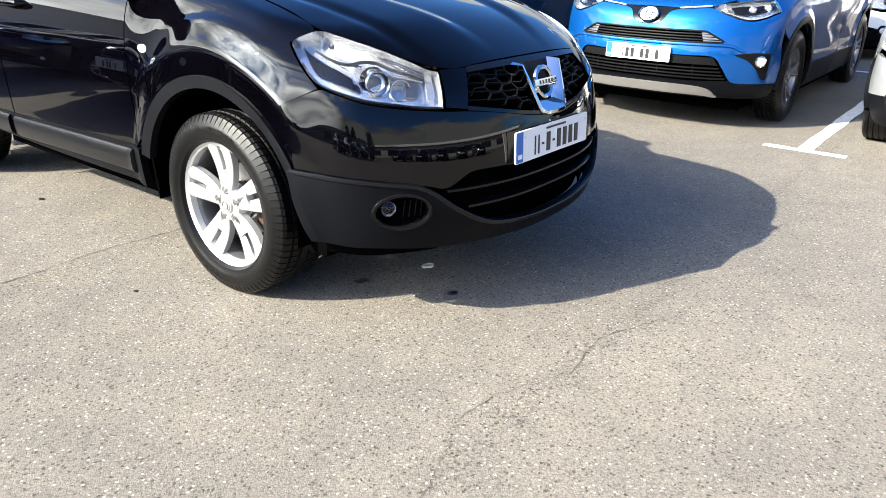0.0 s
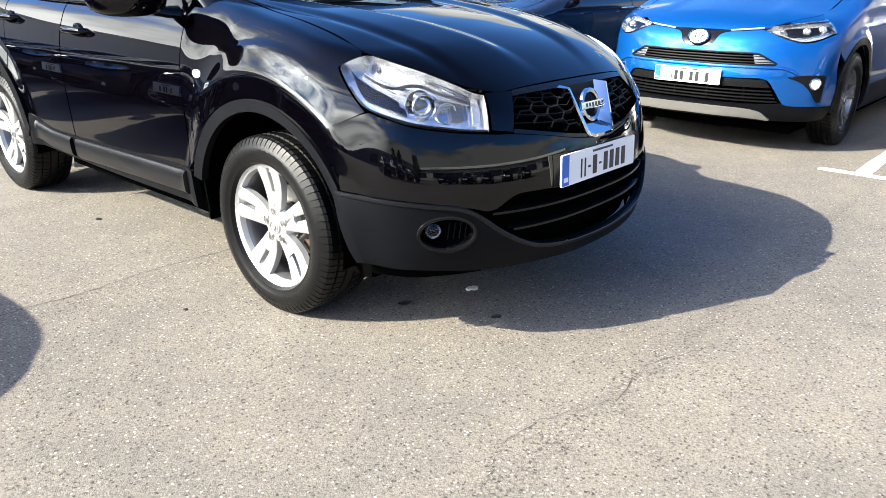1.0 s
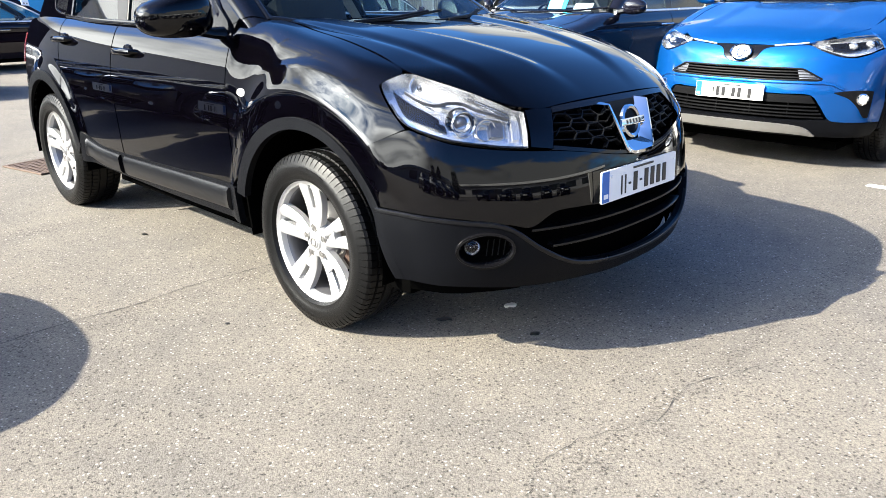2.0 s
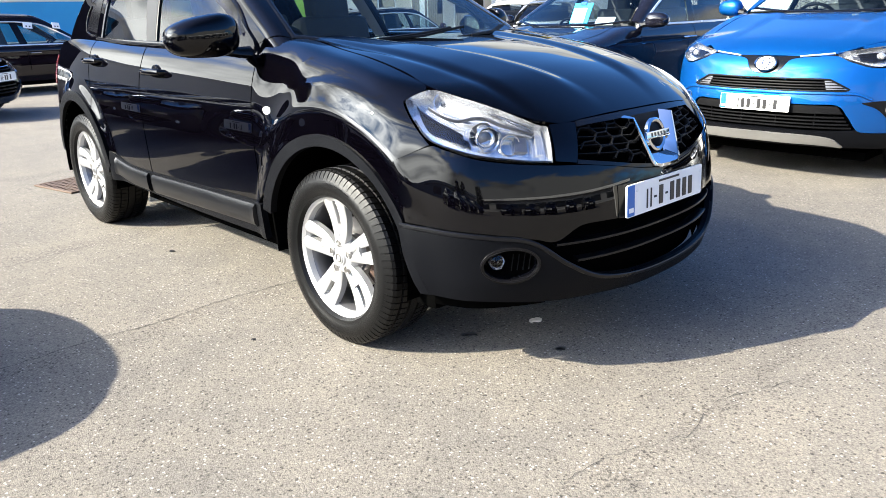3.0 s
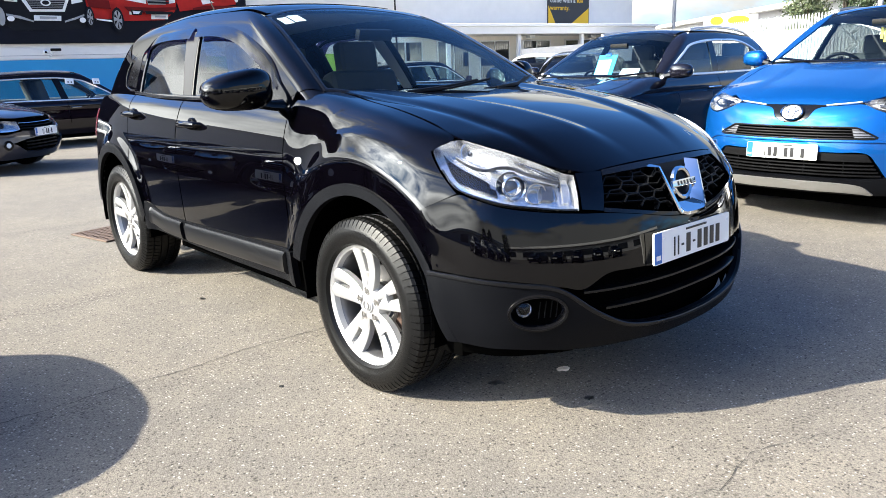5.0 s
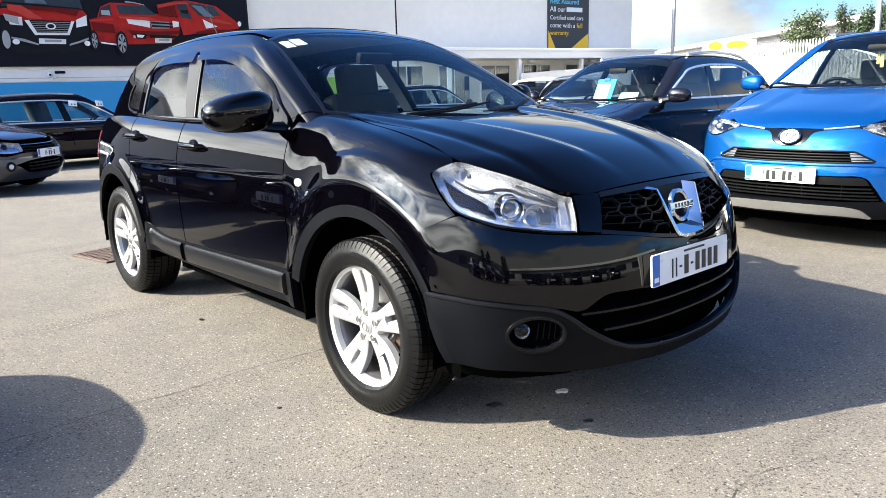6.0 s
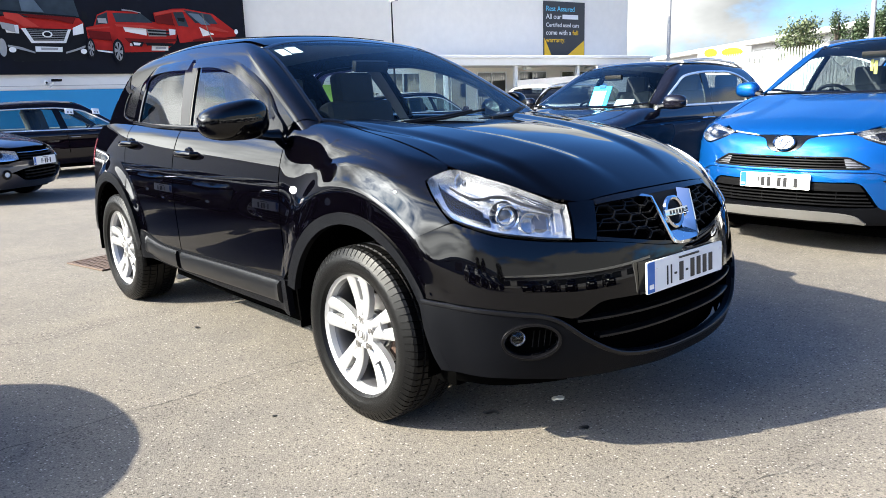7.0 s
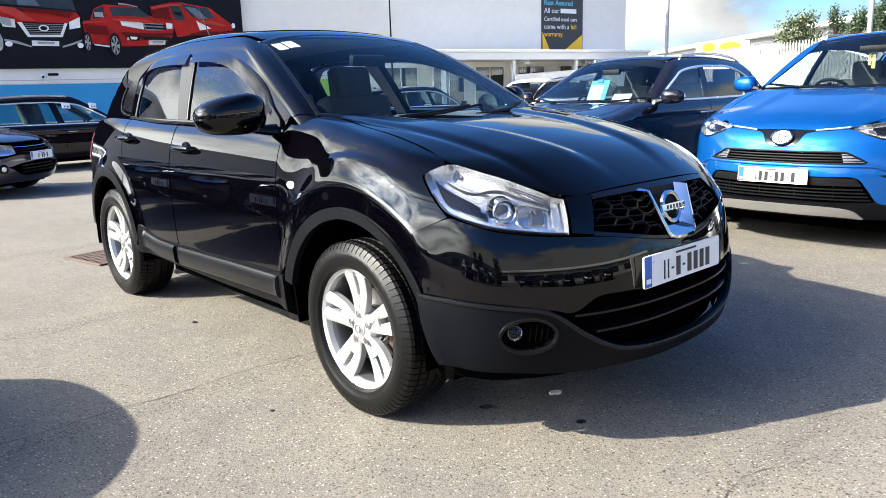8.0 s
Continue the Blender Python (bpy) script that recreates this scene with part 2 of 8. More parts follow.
def join(*meshes):
    """Several (vertices, faces) pairs as one."""
    vs, fs, k = [], [], 0
    for v, f in meshes:
        vs.extend(v)
        fs.extend([tuple(i + k for i in q) for q in f])
        k += len(v)
    return vs, fs


def moved(mesh, m):
    return [m @ Vector(v) for v in mesh[0]], mesh[1]


def flipped(mesh):
    """The mirror image across the car's middle plane."""
    return [(v[0], -v[1], v[2]) for v in mesh[0]], [tuple(reversed(f)) for f in mesh[1]]


def box(x0, x1, y0, y1, z0, z1, bevel=0.0, seg=2):
    bm = bmesh.new()
    bmesh.ops.create_cube(bm, size=1)
    for v in bm.verts:
        v.co = ((x0 + x1) / 2 + v.co.x * (x1 - x0), (y0 + y1) / 2 + v.co.y * (y1 - y0), (z0 + z1) / 2 + v.co.z * (z1 - z0))
    if bevel:
        bmesh.ops.bevel(bm, geom=bm.edges[:], offset=bevel, segments=seg, affect="EDGES", profile=0.7)
    return given(bm)


def given(bm):
    bm.verts.index_update()
    out = [v.co.copy() for v in bm.verts], [tuple(v.index for v in f.verts) for f in bm.faces]
    bm.free()
    return out


def turned(profile, n=48, arc=(0, 360)):
    """A profile of (radius, height) turned about z."""
    closed = arc[1] - arc[0] >= 360
    k = n if closed else n + 1
    vs = [(r * math.cos(a), r * math.sin(a), h) for i in range(k) for a in (radians(arc[0] + (arc[1] - arc[0]) * i / n),) for r, h in profile]
    p = len(profile)
    fs = [(i * p + j, ((i + 1) % k) * p + j, ((i + 1) % k) * p + j + 1, i * p + j + 1) for i in range(n) for j in range(p - 1)]
    return vs, fs


def pipe(points, r, n=8, ends=True, flat=1.0):
    """A tube along points; r may be one radius or one for each point."""
    ps = [Vector(p) for p in points]
    rs = [r] * len(ps) if isinstance(r, (int, float)) else r
    vs, fs = [], []
    ref = Vector((0.31, 0.17, 0.93))
    for i, p in enumerate(ps):
        d = (ps[min(i + 1, len(ps) - 1)] - ps[max(i - 1, 0)]).normalized()
        a = d.cross(ref).normalized()
        b = d.cross(a)
        vs += [p + (a * math.cos(2 * math.pi * k / n) + b * flat * math.sin(2 * math.pi * k / n)) * rs[i] for k in range(n)]
    for i in range(len(ps) - 1):
        fs += [(i * n + k, i * n + (k + 1) % n, (i + 1) * n + (k + 1) % n, (i + 1) * n + k) for k in range(n)]
    if ends:
        fs += [tuple(range(n - 1, -1, -1)), tuple(range((len(ps) - 1) * n, len(ps) * n))]
    return vs, fs


def prism(outline, h0, h1, m=Matrix()):
    """A flat outline of (x, y) raised from h0 to h1."""
    n = len(outline)
    vs = [m @ Vector((x, y, h)) for h in (h0, h1) for x, y in outline]
    return vs, [tuple(range(n - 1, -1, -1)), tuple(range(n, 2 * n))] + [(i, (i + 1) % n, n + (i + 1) % n, n + i) for i in range(n)]


# ---- curved bodywork: smooth surfaces given by half-width, nose, tail and top curves ----
def table(pts, soft=0.04):
    """A smooth curve through (place, value) pairs."""
    xs, ys = np.array(sorted(pts), float).T
    g = np.linspace(xs[0] - 0.5, xs[-1] + 0.5, 900)
    lo, hi = (ys[1] - ys[0]) / (xs[1] - xs[0]), (ys[-1] - ys[-2]) / (xs[-1] - xs[-2])
    v = np.interp(g, xs, ys) + np.where(g < xs[0], (g - xs[0]) * lo, 0) + np.where(g > xs[-1], (g - xs[-1]) * hi, 0)
    w = max(soft / (g[1] - g[0]), 0.5)
    k = np.exp(-0.5 * (np.arange(-int(3 * w) - 1, int(3 * w) + 2) / w) ** 2)
    pad = len(k) // 2
    slope0, slope1 = v[1] - v[0], v[-1] - v[-2]
    long = np.concatenate([v[0] + slope0 * np.arange(-pad, 0), v, v[-1] + slope1 * np.arange(1, pad + 1)])
    v = np.convolve(long, k / k.sum(), "valid")
    return lambda x: np.interp(x, g, v)


def smax(a, b, k):
    h = np.clip(0.5 + 0.5 * (a - b) / k, 0, 1)
    return b * (1 - h) + a * h + k * h * (1 - h)


def step(x):
    x = np.clip(x, 0, 1)
    return x * x * (3 - 2 * x)


def surface_grad(F, p, e=0.002):
    return np.stack([F(p + d) - F(p - d) for d in np.eye(3) * e], -1) / (2 * e)


def snap(F, p, n=7):
    for _ in range(n):
        g = surface_grad(F, p)
        p = p - (F(p) / np.maximum((g * g).sum(-1), 0.05))[..., None] * g
    return p


def reach(F, start, way, far=1.6, n=44):
    """Walks from the outside (start) along way until the surface is met."""
    start, way = np.asarray(start, float), np.asarray(way, float)
    lo, hi = np.zeros(len(start)), np.full(len(start), far)
    for _ in range(n):
        mid = (lo + hi) / 2
        out = F(start + way * mid[:, None]) > 0
        lo, hi = np.where(out, mid, lo), np.where(out, hi, mid)
    return start + way * lo[:, None]


def side(F, pts):
    """Points (x, z) of the side view, on the car's right flank."""
    q = np.array(pts, float)
    return reach(F, np.stack([q[:, 0], np.full(len(q), -1.3), q[:, 1]], -1), np.tile([0, 1.0, 0], (len(q), 1)))


def above(F, pts):
    """Points (x, y) of the plan."""
    q = np.array(pts, float)
    return reach(F, np.stack([q[:, 0], q[:, 1], np.full(len(q), 2.2)], -1), np.tile([0, 0, -1.0], (len(q), 1)), 2.2)


def nose(F, pts):
    """Points (angle, z) round the front end: degrees from straight ahead, seen from above the front axle."""
    q = np.array(pts, float)
    a = np.radians(q[:, 0])
    d = np.stack([np.cos(a), -np.sin(a), np.zeros(len(q))], -1)
    s = d * 1.5
    s[:, 2] = q[:, 1]
    return reach(F, s, -d, 1.5)


def curve(p, n):
    """A smooth curve through points of space, resampled to n."""
    p = np.asarray(p, float)
    if len(p) > 2:
        q = np.concatenate([[2 * p[0] - p[1]], p, [2 * p[-1] - p[-2]]])
        out = []
        for i in range(1, len(q) - 2):
            for t in np.linspace(0, 1, 24, endpoint=False):
                a, b, c, d = q[i - 1], q[i], q[i + 1], q[i + 2]
                out.append(0.5 * (2 * b + (c - a) * t + (2 * a - 5 * b + 4 * c - d) * t ** 2 + (3 * b - a - 3 * c + d) * t ** 3))
        p = np.array(out + [p[-1]])
    s = np.concatenate([[0], np.cumsum(np.linalg.norm(np.diff(p, axis=0), axis=1))])
    s = s + np.linspace(0, 1e-9, len(s))
    t = np.linspace(0, s[-1], n)
    return np.stack([np.interp(t, s, p[:, k]) for k in range(3)], -1)


def corner_path(p, n):
    """Straight runs between points, resampled to n."""
    p = np.asarray(p, float)
    s = np.concatenate([[0], np.cumsum(np.linalg.norm(np.diff(p, axis=0), axis=1))])
    return np.stack([np.interp(np.linspace(0, s[-1], n), s, p[:, k]) for k in range(3)], -1)


def sheet(F, low, high, nu=36, nv=16, off=0.0, rim=0.012, gap=0.0015, straight=False, snapped=True, flare=0.0):
    """A panel of the surface F between two curves, with its edges folded inward by rim. off: proud of the surface;
    flare: how much further its lower edge stands out."""
    bend = corner_path if straight else curve
    a, b = bend(low, nu), bend(high, nu)
    v = np.linspace(0, 1, nv)[:, None, None]
    p = (a[None] * (1 - v) + b[None] * v).reshape(-1, 3)
    if snapped:
        p = snap(F, p)
    g = surface_grad(F, p)
    g /= np.maximum(np.linalg.norm(g, axis=1), 1e-6)[:, None]
    p = p + g * (off + flare * (1 - np.repeat(np.linspace(0, 1, nv), nu)[:, None]) ** 0.8)
    grid = np.arange(nu * nv).reshape(nv, nu)
    if gap:
        q = p.reshape(nv, nu, 3)
        for s0, s1 in (((0,), (1,)), ((-1,), (-2,))):
            for axis in (0, 1):
                e, i = (q[s0[0]], q[s1[0]]) if axis == 0 else (q[:, s0[0]], q[:, s1[0]])
                d = i - e
                ln = np.maximum(np.linalg.norm(d, axis=1), 1e-6)[:, None]
                e += d / ln * np.minimum(gap, ln * 0.4)
        p = q.reshape(-1, 3)
    faces = [(grid[j, i], grid[j, i + 1], grid[j + 1, i + 1], grid[j + 1, i]) for j in range(nv - 1) for i in range(nu - 1)]
    vs = list(p)
    n0 = np.cross(p[grid[0, 1]] - p[grid[0, 0]], p[grid[-1, 0]] - p[grid[0, 0]])
    mid = grid[nv // 2, nu // 2]
    n0 = np.cross(p[grid[nv // 2, nu // 2 + 1]] - p[mid], p[grid[nv // 2 + 1, nu // 2]] - p[mid])
    flip = np.dot(n0, g[mid]) < 0
    if rim:
        loop = list(grid[0]) + list(grid[1:, -1]) + list(grid[-1, ::-1][1:]) + list(grid[::-1, 0][1:-1])
        k = len(vs)
        vs += [p[i] - g[i] * rim for i in loop]
        m = len(loop)
        faces += [(loop[i], k + i, k + (i + 1) % m, loop[(i + 1) % m]) for i in range(m)]
    if flip:
        faces = [tuple(reversed(f)) for f in faces]
    return vs, faces


def strip(F, line, half, off=0.006, n=40, wall=0.008, straight=False, taper=False):
    """A moulding along a line on the surface F: a raised band with rounded shoulders."""
    c = snap(F, (corner_path if straight else curve)(line, n))
    g = surface_grad(F, c)
    g /= np.linalg.norm(g, axis=1)[:, None]
    t = np.gradient(c, axis=0)
    t /= np.maximum(np.linalg.norm(t, axis=1), 1e-9)[:, None]
    b = np.cross(g, t)
    h = np.full(n, half) if not taper else half * np.clip(np.minimum(np.arange(n), np.arange(n)[::-1]) / (0.22 * n) + 0.15, 0, 1)
    rows = [c + b * (h * w)[:, None] + g * o for w, o in ((-1, -wall), (-1, off * 0.4), (-0.7, off * 0.9), (0, off), (0.7, off * 0.9), (1, off * 0.4), (1, -wall))]
    vs = [r[i] for i in range(n) for r in rows]
    k = len(rows)
    fs = [(i * k + j, (i + 1) * k + j, (i + 1) * k + j + 1, i * k + j + 1) for i in range(n - 1) for j in range(k - 1)]
    fs += [tuple(range(k)), tuple(range((n - 1) * k + k - 1, (n - 1) * k - 1, -1))]
    return vs, [tuple(reversed(f)) for f in fs]


def body_shape(w, p, nose_at, nose_plan, nose_up, tail_at, tail_plan, tail_up, top, crown, arches, arch_r, flare=0.025, flare_r=0.54,
               k_side=0.10, k_top=0.08, ridge=None, wing=None):
    """The lower body as a signed surface: w half-width along x, p its change with height, nose and tail, top line along x."""
    def F(q):
        x, y, z = q[..., 0], np.abs(q[..., 1]), q[..., 2]
        half = w(x) + p(z)
        for xc, zc in arches:
            r = np.hypot(x - xc, z - zc)
            half = half + flare * step((flare_r - r) / 0.10) * step((z - 0.12) / 0.2)
        if wing is not None:
            half = wing(x, z, half)
        front = nose_at - nose_plan[0] * (y / 0.7) ** nose_plan[1] + nose_up(z)
        back = tail_at + tail_plan[0] * (y / 0.7) ** tail_plan[1] + tail_up(z)
        h = top(x) - crown(x) * (y / 0.7) ** 2
        if ridge is not None:
            h = h + ridge(x, y)
        f = smax(y - half, smax(x - front, back - x, 0.02), k_side)
        return smax(f, z - h, k_top)
    return F


def cabin_shape(belt_w, belt_z, tumble, bow, roof, roof_crown, screen, screen_bow, rear, rear_bow, k_side=0.05, k_roof=0.09, k_screen=0.05):
    """The upper body: leaning sides, windscreen and rear screen lines given as x for height, roof line along x."""
    def F(q):
        x, y, z = q[..., 0], np.abs(q[..., 1]), q[..., 2]
        half = belt_w(x) - tumble * (z - belt_z) - bow * (z - belt_z) ** 2
        f = smax(y - half, x - (screen(z) - screen_bow * (y / 0.6) ** 2), k_screen)
        f = smax(f, rear(z) + rear_bow * (y / 0.6) ** 2 - x, k_side)
        return smax(f, z - (roof(x) - roof_crown * (y / 0.6) ** 2), k_roof)
    return F


# ---- wheels (axle along y, outer face towards -y) ----
TO_FLANK = Matrix.Rotation(radians(90), 4, "X")


def tyre_mesh(R, rim, width, pitches=0):
    h = width / 2
    prof = [(rim - 0.004, -h * 0.78), (rim + 0.008, -h * 0.93), (rim + (R - rim) * 0.45, -h * 1.0), (R - 0.026, -h * 0.93), (R - 0.008, -h * 0.84)]
    ribs = [-0.80, -0.52, -0.17, 0.17, 0.52, 0.80]
    tread = []
    for i, a in enumerate(ribs[:-1]):
        b = ribs[i + 1]
        g = 0.045
        lift = R - 0.004 * ((a + b) / 2) ** 2
        tread += [(lift - (0.008 if i else 0.002), h * (a + g * 0.6)), (lift, h * (a + g)), (lift, h * (b - g)), (lift - (0.008 if i < 4 else 0.002), h * (b - g * 0.6))]
    prof = prof + tread + [(r, -z) for r, z in prof[:5][::-1]]
    prof = prof[:-5] + [(R - 0.008, h * 0.84), (R - 0.026, h * 0.93), (R - 0.040, h * 0.965), (R - 0.042, h * 0.975), (rim + (R - rim) * 0.45, h * 1.0),
                        (rim + 0.030, h * 0.985), (rim + 0.026, h * 0.965), (rim + 0.008, h * 0.93), (rim - 0.004, h * 0.78)]
    steps = []
    if pitches:
        for i in range(pitches):
            for f, cut in ((0.0, 0), (0.80, 0), (0.84, 1), (0.96, 1)):
                steps.append(((i + f) * 360 / pitches, cut))
    else:
        steps = [(i * 7.5, 0) for i in range(48)]
    vs, fs, k = [], [], len(prof)
    for a, cut in steps:
        for r, z in prof:
            on_shoulder = r > R - 0.03 and abs(z) > 0.20 * h
            rr = r - 0.005 * cut * on_shoulder
            t = radians(a + (4.0 * abs(z) / h if r > R - 0.03 else 4.0))
            vs.append((rr * math.cos(t), rr * math.sin(t), z))
    n = len(steps)
    for i in range(n):
        for j in range(k - 1):
            fs.append((i * k + j, ((i + 1) % n) * k + j, ((i + 1) % n) * k + j + 1, i * k + j + 1))
    return moved((vs, fs), TO_FLANK)


def rim_mesh(rim, width):
    """Barrel with a stepped lip, open at the face."""
    h = width / 2
    prof = [(rim - 0.021, h * 0.56), (rim - 0.018, h * 0.66), (rim - 0.016, h * 0.74),
            (rim - 0.004, h * 0.80), (rim + 0.009, h * 0.86), (rim + 0.012, h * 0.82), (rim + 0.010, h * 0.72)]
    return moved(turned(prof, 72), TO_FLANK)


def barrel_mesh(rim, width):
    h = width / 2
    return moved(turned([(rim - 0.035, -h * 0.8), (rim - 0.004, -h * 0.85), (rim - 0.03, -h * 0.3), (rim - 0.028, h * 0.45), (rim - 0.0205, h * 0.57)], 72), TO_FLANK)


def beam(a0, a1, r0, r1, w0, w1, h0, h1, thick, n=7, dish=0.012):
    """One arm of a wheel from (angle a0, radius r0) to (a1, r1), rounded on top, widths w0 to w1, faces at heights h0 to h1."""
    vs, fs = [], []
    sec = [(-1, -1), (-1, -0.12), (-0.72, 0.0), (0, 0.10), (0.72, 0.0), (1, -0.12), (1, -1)]
    for i in range(n):
        t = i / (n - 1)
        a, r, w = radians(a0 + (a1 - a0) * t), r0 + (r1 - r0) * t, w0 + (w1 - w0) * t
        h = h0 + (h1 - h0) * t - dish * math.sin(math.pi * t)
        d, s = Vector((math.cos(a), math.sin(a), 0)), Vector((-math.sin(a), math.cos(a), 0))
        vs += [d * r + s * (w / 2 * u) + Vector((0, 0, h + thick * v)) for u, v in sec]
    k = len(sec)
    for i in range(n - 1):
        fs += [(i * k + j, (i + 1) * k + j, (i + 1) * k + j + 1, i * k + j + 1) for j in range(k - 1)]
        fs.append((i * k + k - 1, (i + 1) * k + k - 1, (i + 1) * k, i * k))
    fs += [tuple(range(k)), tuple(range(n * k - 1, (n - 1) * k - 1, -1))]
    return vs, [tuple(reversed(f)) for f in fs]


def build_wheel(parent, at, R=0.343, rim=0.216, width=0.215, style="pairs", near=True, steer=0.0, alloy="alloy", spin=8.0, left=False):
    """A road wheel as a part of a car: tyre, rim, arms, hub cap, nuts, brake disc."""
    h = width / 2
    tyre = part("wheel", tyre_mesh(R, rim, width, 78 if near else 0), "rubber", parent, sharp=28)
    tyre.matrix_local = Matrix.Translation(at) @ Matrix.Rotation(radians(steer), 4, "Z") @ Matrix.Rotation(radians(180 if left else 0), 4, "Z") @ Matrix.Rotation(radians(spin), 4, "Y")
    part("rim", rim_mesh(rim, width), alloy, tyre)
    if near:
        for a0, k in ((52, 5), (232, 5)):
            for i in range(k):
                part("sidewall_bar", moved(turned([(R - 0.062, h * 0.995), (R - 0.061, h * 1.012), (R - 0.049, h * 1.006), (R - 0.048, h * 0.98)], 4, (a0 + 6 * i, a0 + 6 * i + 4)), TO_FLANK), "rubber", tyre)
    # a silver barrel given darker alloy, so its shade is in the colour
    part("barrel", barrel_mesh(rim, width), "dark_alloy", tyre)
    face = h * 0.68
    arms, n = [], 5
    if style == "pairs":
        for i in range(n):
            c = i * 72 + 9
            out = rim - 0.008
            arms.append(join(beam(c - 16, c - 9.2, 0.050, out, 0.026, 0.058, face - 0.002, face + 0.010, 0.030, 11, 0.012),
                             beam(c + 16, c + 9.2, 0.050, out, 0.026, 0.058, face - 0.002, face + 0.010, 0.030, 11, 0.012),
                             beam(c, c, 0.030, out * 0.56, 0.046, 0.050, face - 0.005, face - 0.003, 0.03),
                             beam(c, c, out * 0.90, out, 0.060, 0.070, face - 0.006, face + 0.002, 0.03)))
    elif style == "star":
        for i in range(5):
            c = i * 72 + 18
            arms.append(join(beam(c - 6, c - 12, 0.04, rim - 0.012, 0.035, 0.030, face, face + 0.016, 0.04),
                             beam(c + 6, c + 12, 0.04, rim - 0.012, 0.035, 0.030, face, face + 0.016, 0.04)))
    else:
        for i in range(10):
            arms.append(beam(i * 36, i * 36, 0.05, rim - 0.012, 0.034, 0.026, face, face + 0.012, 0.04))
    for a in arms:
        part("spoke", moved(a, TO_FLANK), alloy, tyre)
    part("hub", moved(turned([(0.0, face + 0.004), (0.030, face + 0.004), (0.034, face - 0.002), (0.062, face - 0.006), (0.070, face - 0.02), (0.072, face - 0.06)], 40), TO_FLANK), alloy, tyre)
    if near:
        part("hub_cap", moved(turned([(0.0, face + 0.010), (0.022, face + 0.009), (0.027, face + 0.003), (0.027, face - 0.005)], 32), TO_FLANK), "alloy", tyre)
        part("cap_ring", moved(turned([(0.013, face + 0.0095), (0.013, face + 0.012), (0.017, face + 0.012), (0.017, face + 0.0085)], 28), TO_FLANK), "steel", tyre)
        for i in range(5):
            a = radians(i * 72 + 9)
            m = TO_FLANK @ Matrix.Translation((0.0572 * math.cos(a), 0.0572 * math.sin(a), 0))
            part("wheel_nut", moved(turned([(0.0, face + 0.003), (0.010, face + 0.002), (0.0115, face - 0.004), (0.0135, face - 0.004), (0.0150, face + 0.002), (0.0165, face + 0.001), (0.018, face - 0.02)], 12), m), "steel", tyre)
        part("valve", moved(pipe([(rim - 0.022, 0.03, h * 0.45), (rim - 0.035, 0.03, h * 0.72)], 0.005), TO_FLANK), "rubber", tyre)
    # near-black disc added so the gaps between the arms look shaded
    part("brake_shield", moved(turned([(0.04, -0.030), (rim - 0.055, -0.030), (rim - 0.050, -0.05)], 40), TO_FLANK), "liner", tyre)
    part("brake_disc", moved(turned([(0.05, 0.0), (0.075, 0.012), (0.078, 0.0), (0.142, 0.0), (0.142, -0.022), (0.05, -0.022)], 40), TO_FLANK), "steel", tyre)
    part("brake_calliper", moved(turned([(0.105, 0.02), (0.160, 0.02), (0.162, -0.05), (0.105, -0.05), (0.105, 0.02)], 14, (-52, 4)), TO_FLANK), "rust", tyre)
    return tyre


def v_channel(rail):
    """A bright channel bent along rail: a narrow front lip, a thin outer wall and a wide inner wall that slants back."""
    vs, fs, n = [], [], len(rail)
    for i, p in enumerate(rail):
        p = Vector(p)
        d = Vector(rail[min(i + 1, n - 1)]) - Vector(rail[max(i - 1, 0)])
        inn = Vector((0, -d.z, d.y)).normalized()
        if inn.z < 0 and abs(p.y) < 0.06 or inn.y * p.y > 0:
            inn = -inn
        lip = 0.007 + 0.004 * i * (n - 1 - i) / ((n - 1) / 2) ** 2
        wall = 0.012 if i in (0, n - 1) else 0.030
        for off, x in ((-0.004, -0.055), (-0.003, -0.004), (0.0, 0.0), (lip, 0.0), (lip + 0.003, -0.004), (lip + wall, -0.046), (lip + wall - 0.004, -0.055)):
            vs.append(p + inn * off + Vector((x, 0, 0)))
    for i in range(n - 1):
        fs += [(i * 7 + j, i * 7 + (j + 1) % 7, i * 7 + 7 + (j + 1) % 7, i * 7 + 7 + j) for j in range(7)]
    fs += [tuple(range(7)), tuple(range(n * 7 - 1, n * 7 - 8, -1))]
    return vs, fs


def arch_points(xc, zc, r, a0, a1, n=22):
    return [(xc + r * math.cos(radians(a0 + (a1 - a0) * i / (n - 1))), zc + r * math.sin(radians(a0 + (a1 - a0) * i / (n - 1)))) for i in range(n)]


def liner_mesh(xc, zc, r, y0, y1):
    """The black housing behind a wheel opening."""
    vs, fs, n = [], [], 24
    for i in range(n + 1):
        a = radians(-10 + 200 * i / n)
        for y in (y0, y1):
            vs.append((xc + r * math.cos(a), y, zc + r * math.sin(a)))
    fs = [(2 * i, 2 * i + 1, 2 * i + 3, 2 * i + 2) for i in range(n)]
    vs.append((xc, y1, zc))
    fs += [(2 * i + 1, len(vs) - 1, 2 * i + 3) for i in range(n)]
    return vs, fs


def screen_points(F, pts, sign=1):
    """Points (y, z) seen from the front (sign 1) or the back (sign -1)."""
    q = np.array(pts, float)
    s = np.stack([np.full(len(q), 2.0 if sign > 0 else -5.5), q[:, 0], q[:, 1]], -1)
    return reach(F, s, np.tile([-float(sign), 0, 0], (len(q), 1)), 4.2)


def sunk(F, d):
    return lambda q: F(q) + d


def without(mesh, test):
    """A mesh less the faces whose middle passes the test."""
    vs, fs = mesh
    return vs, [f for f in fs if not test(sum((np.asarray(vs[i], float) for i in f), np.zeros(3)) / len(f))]


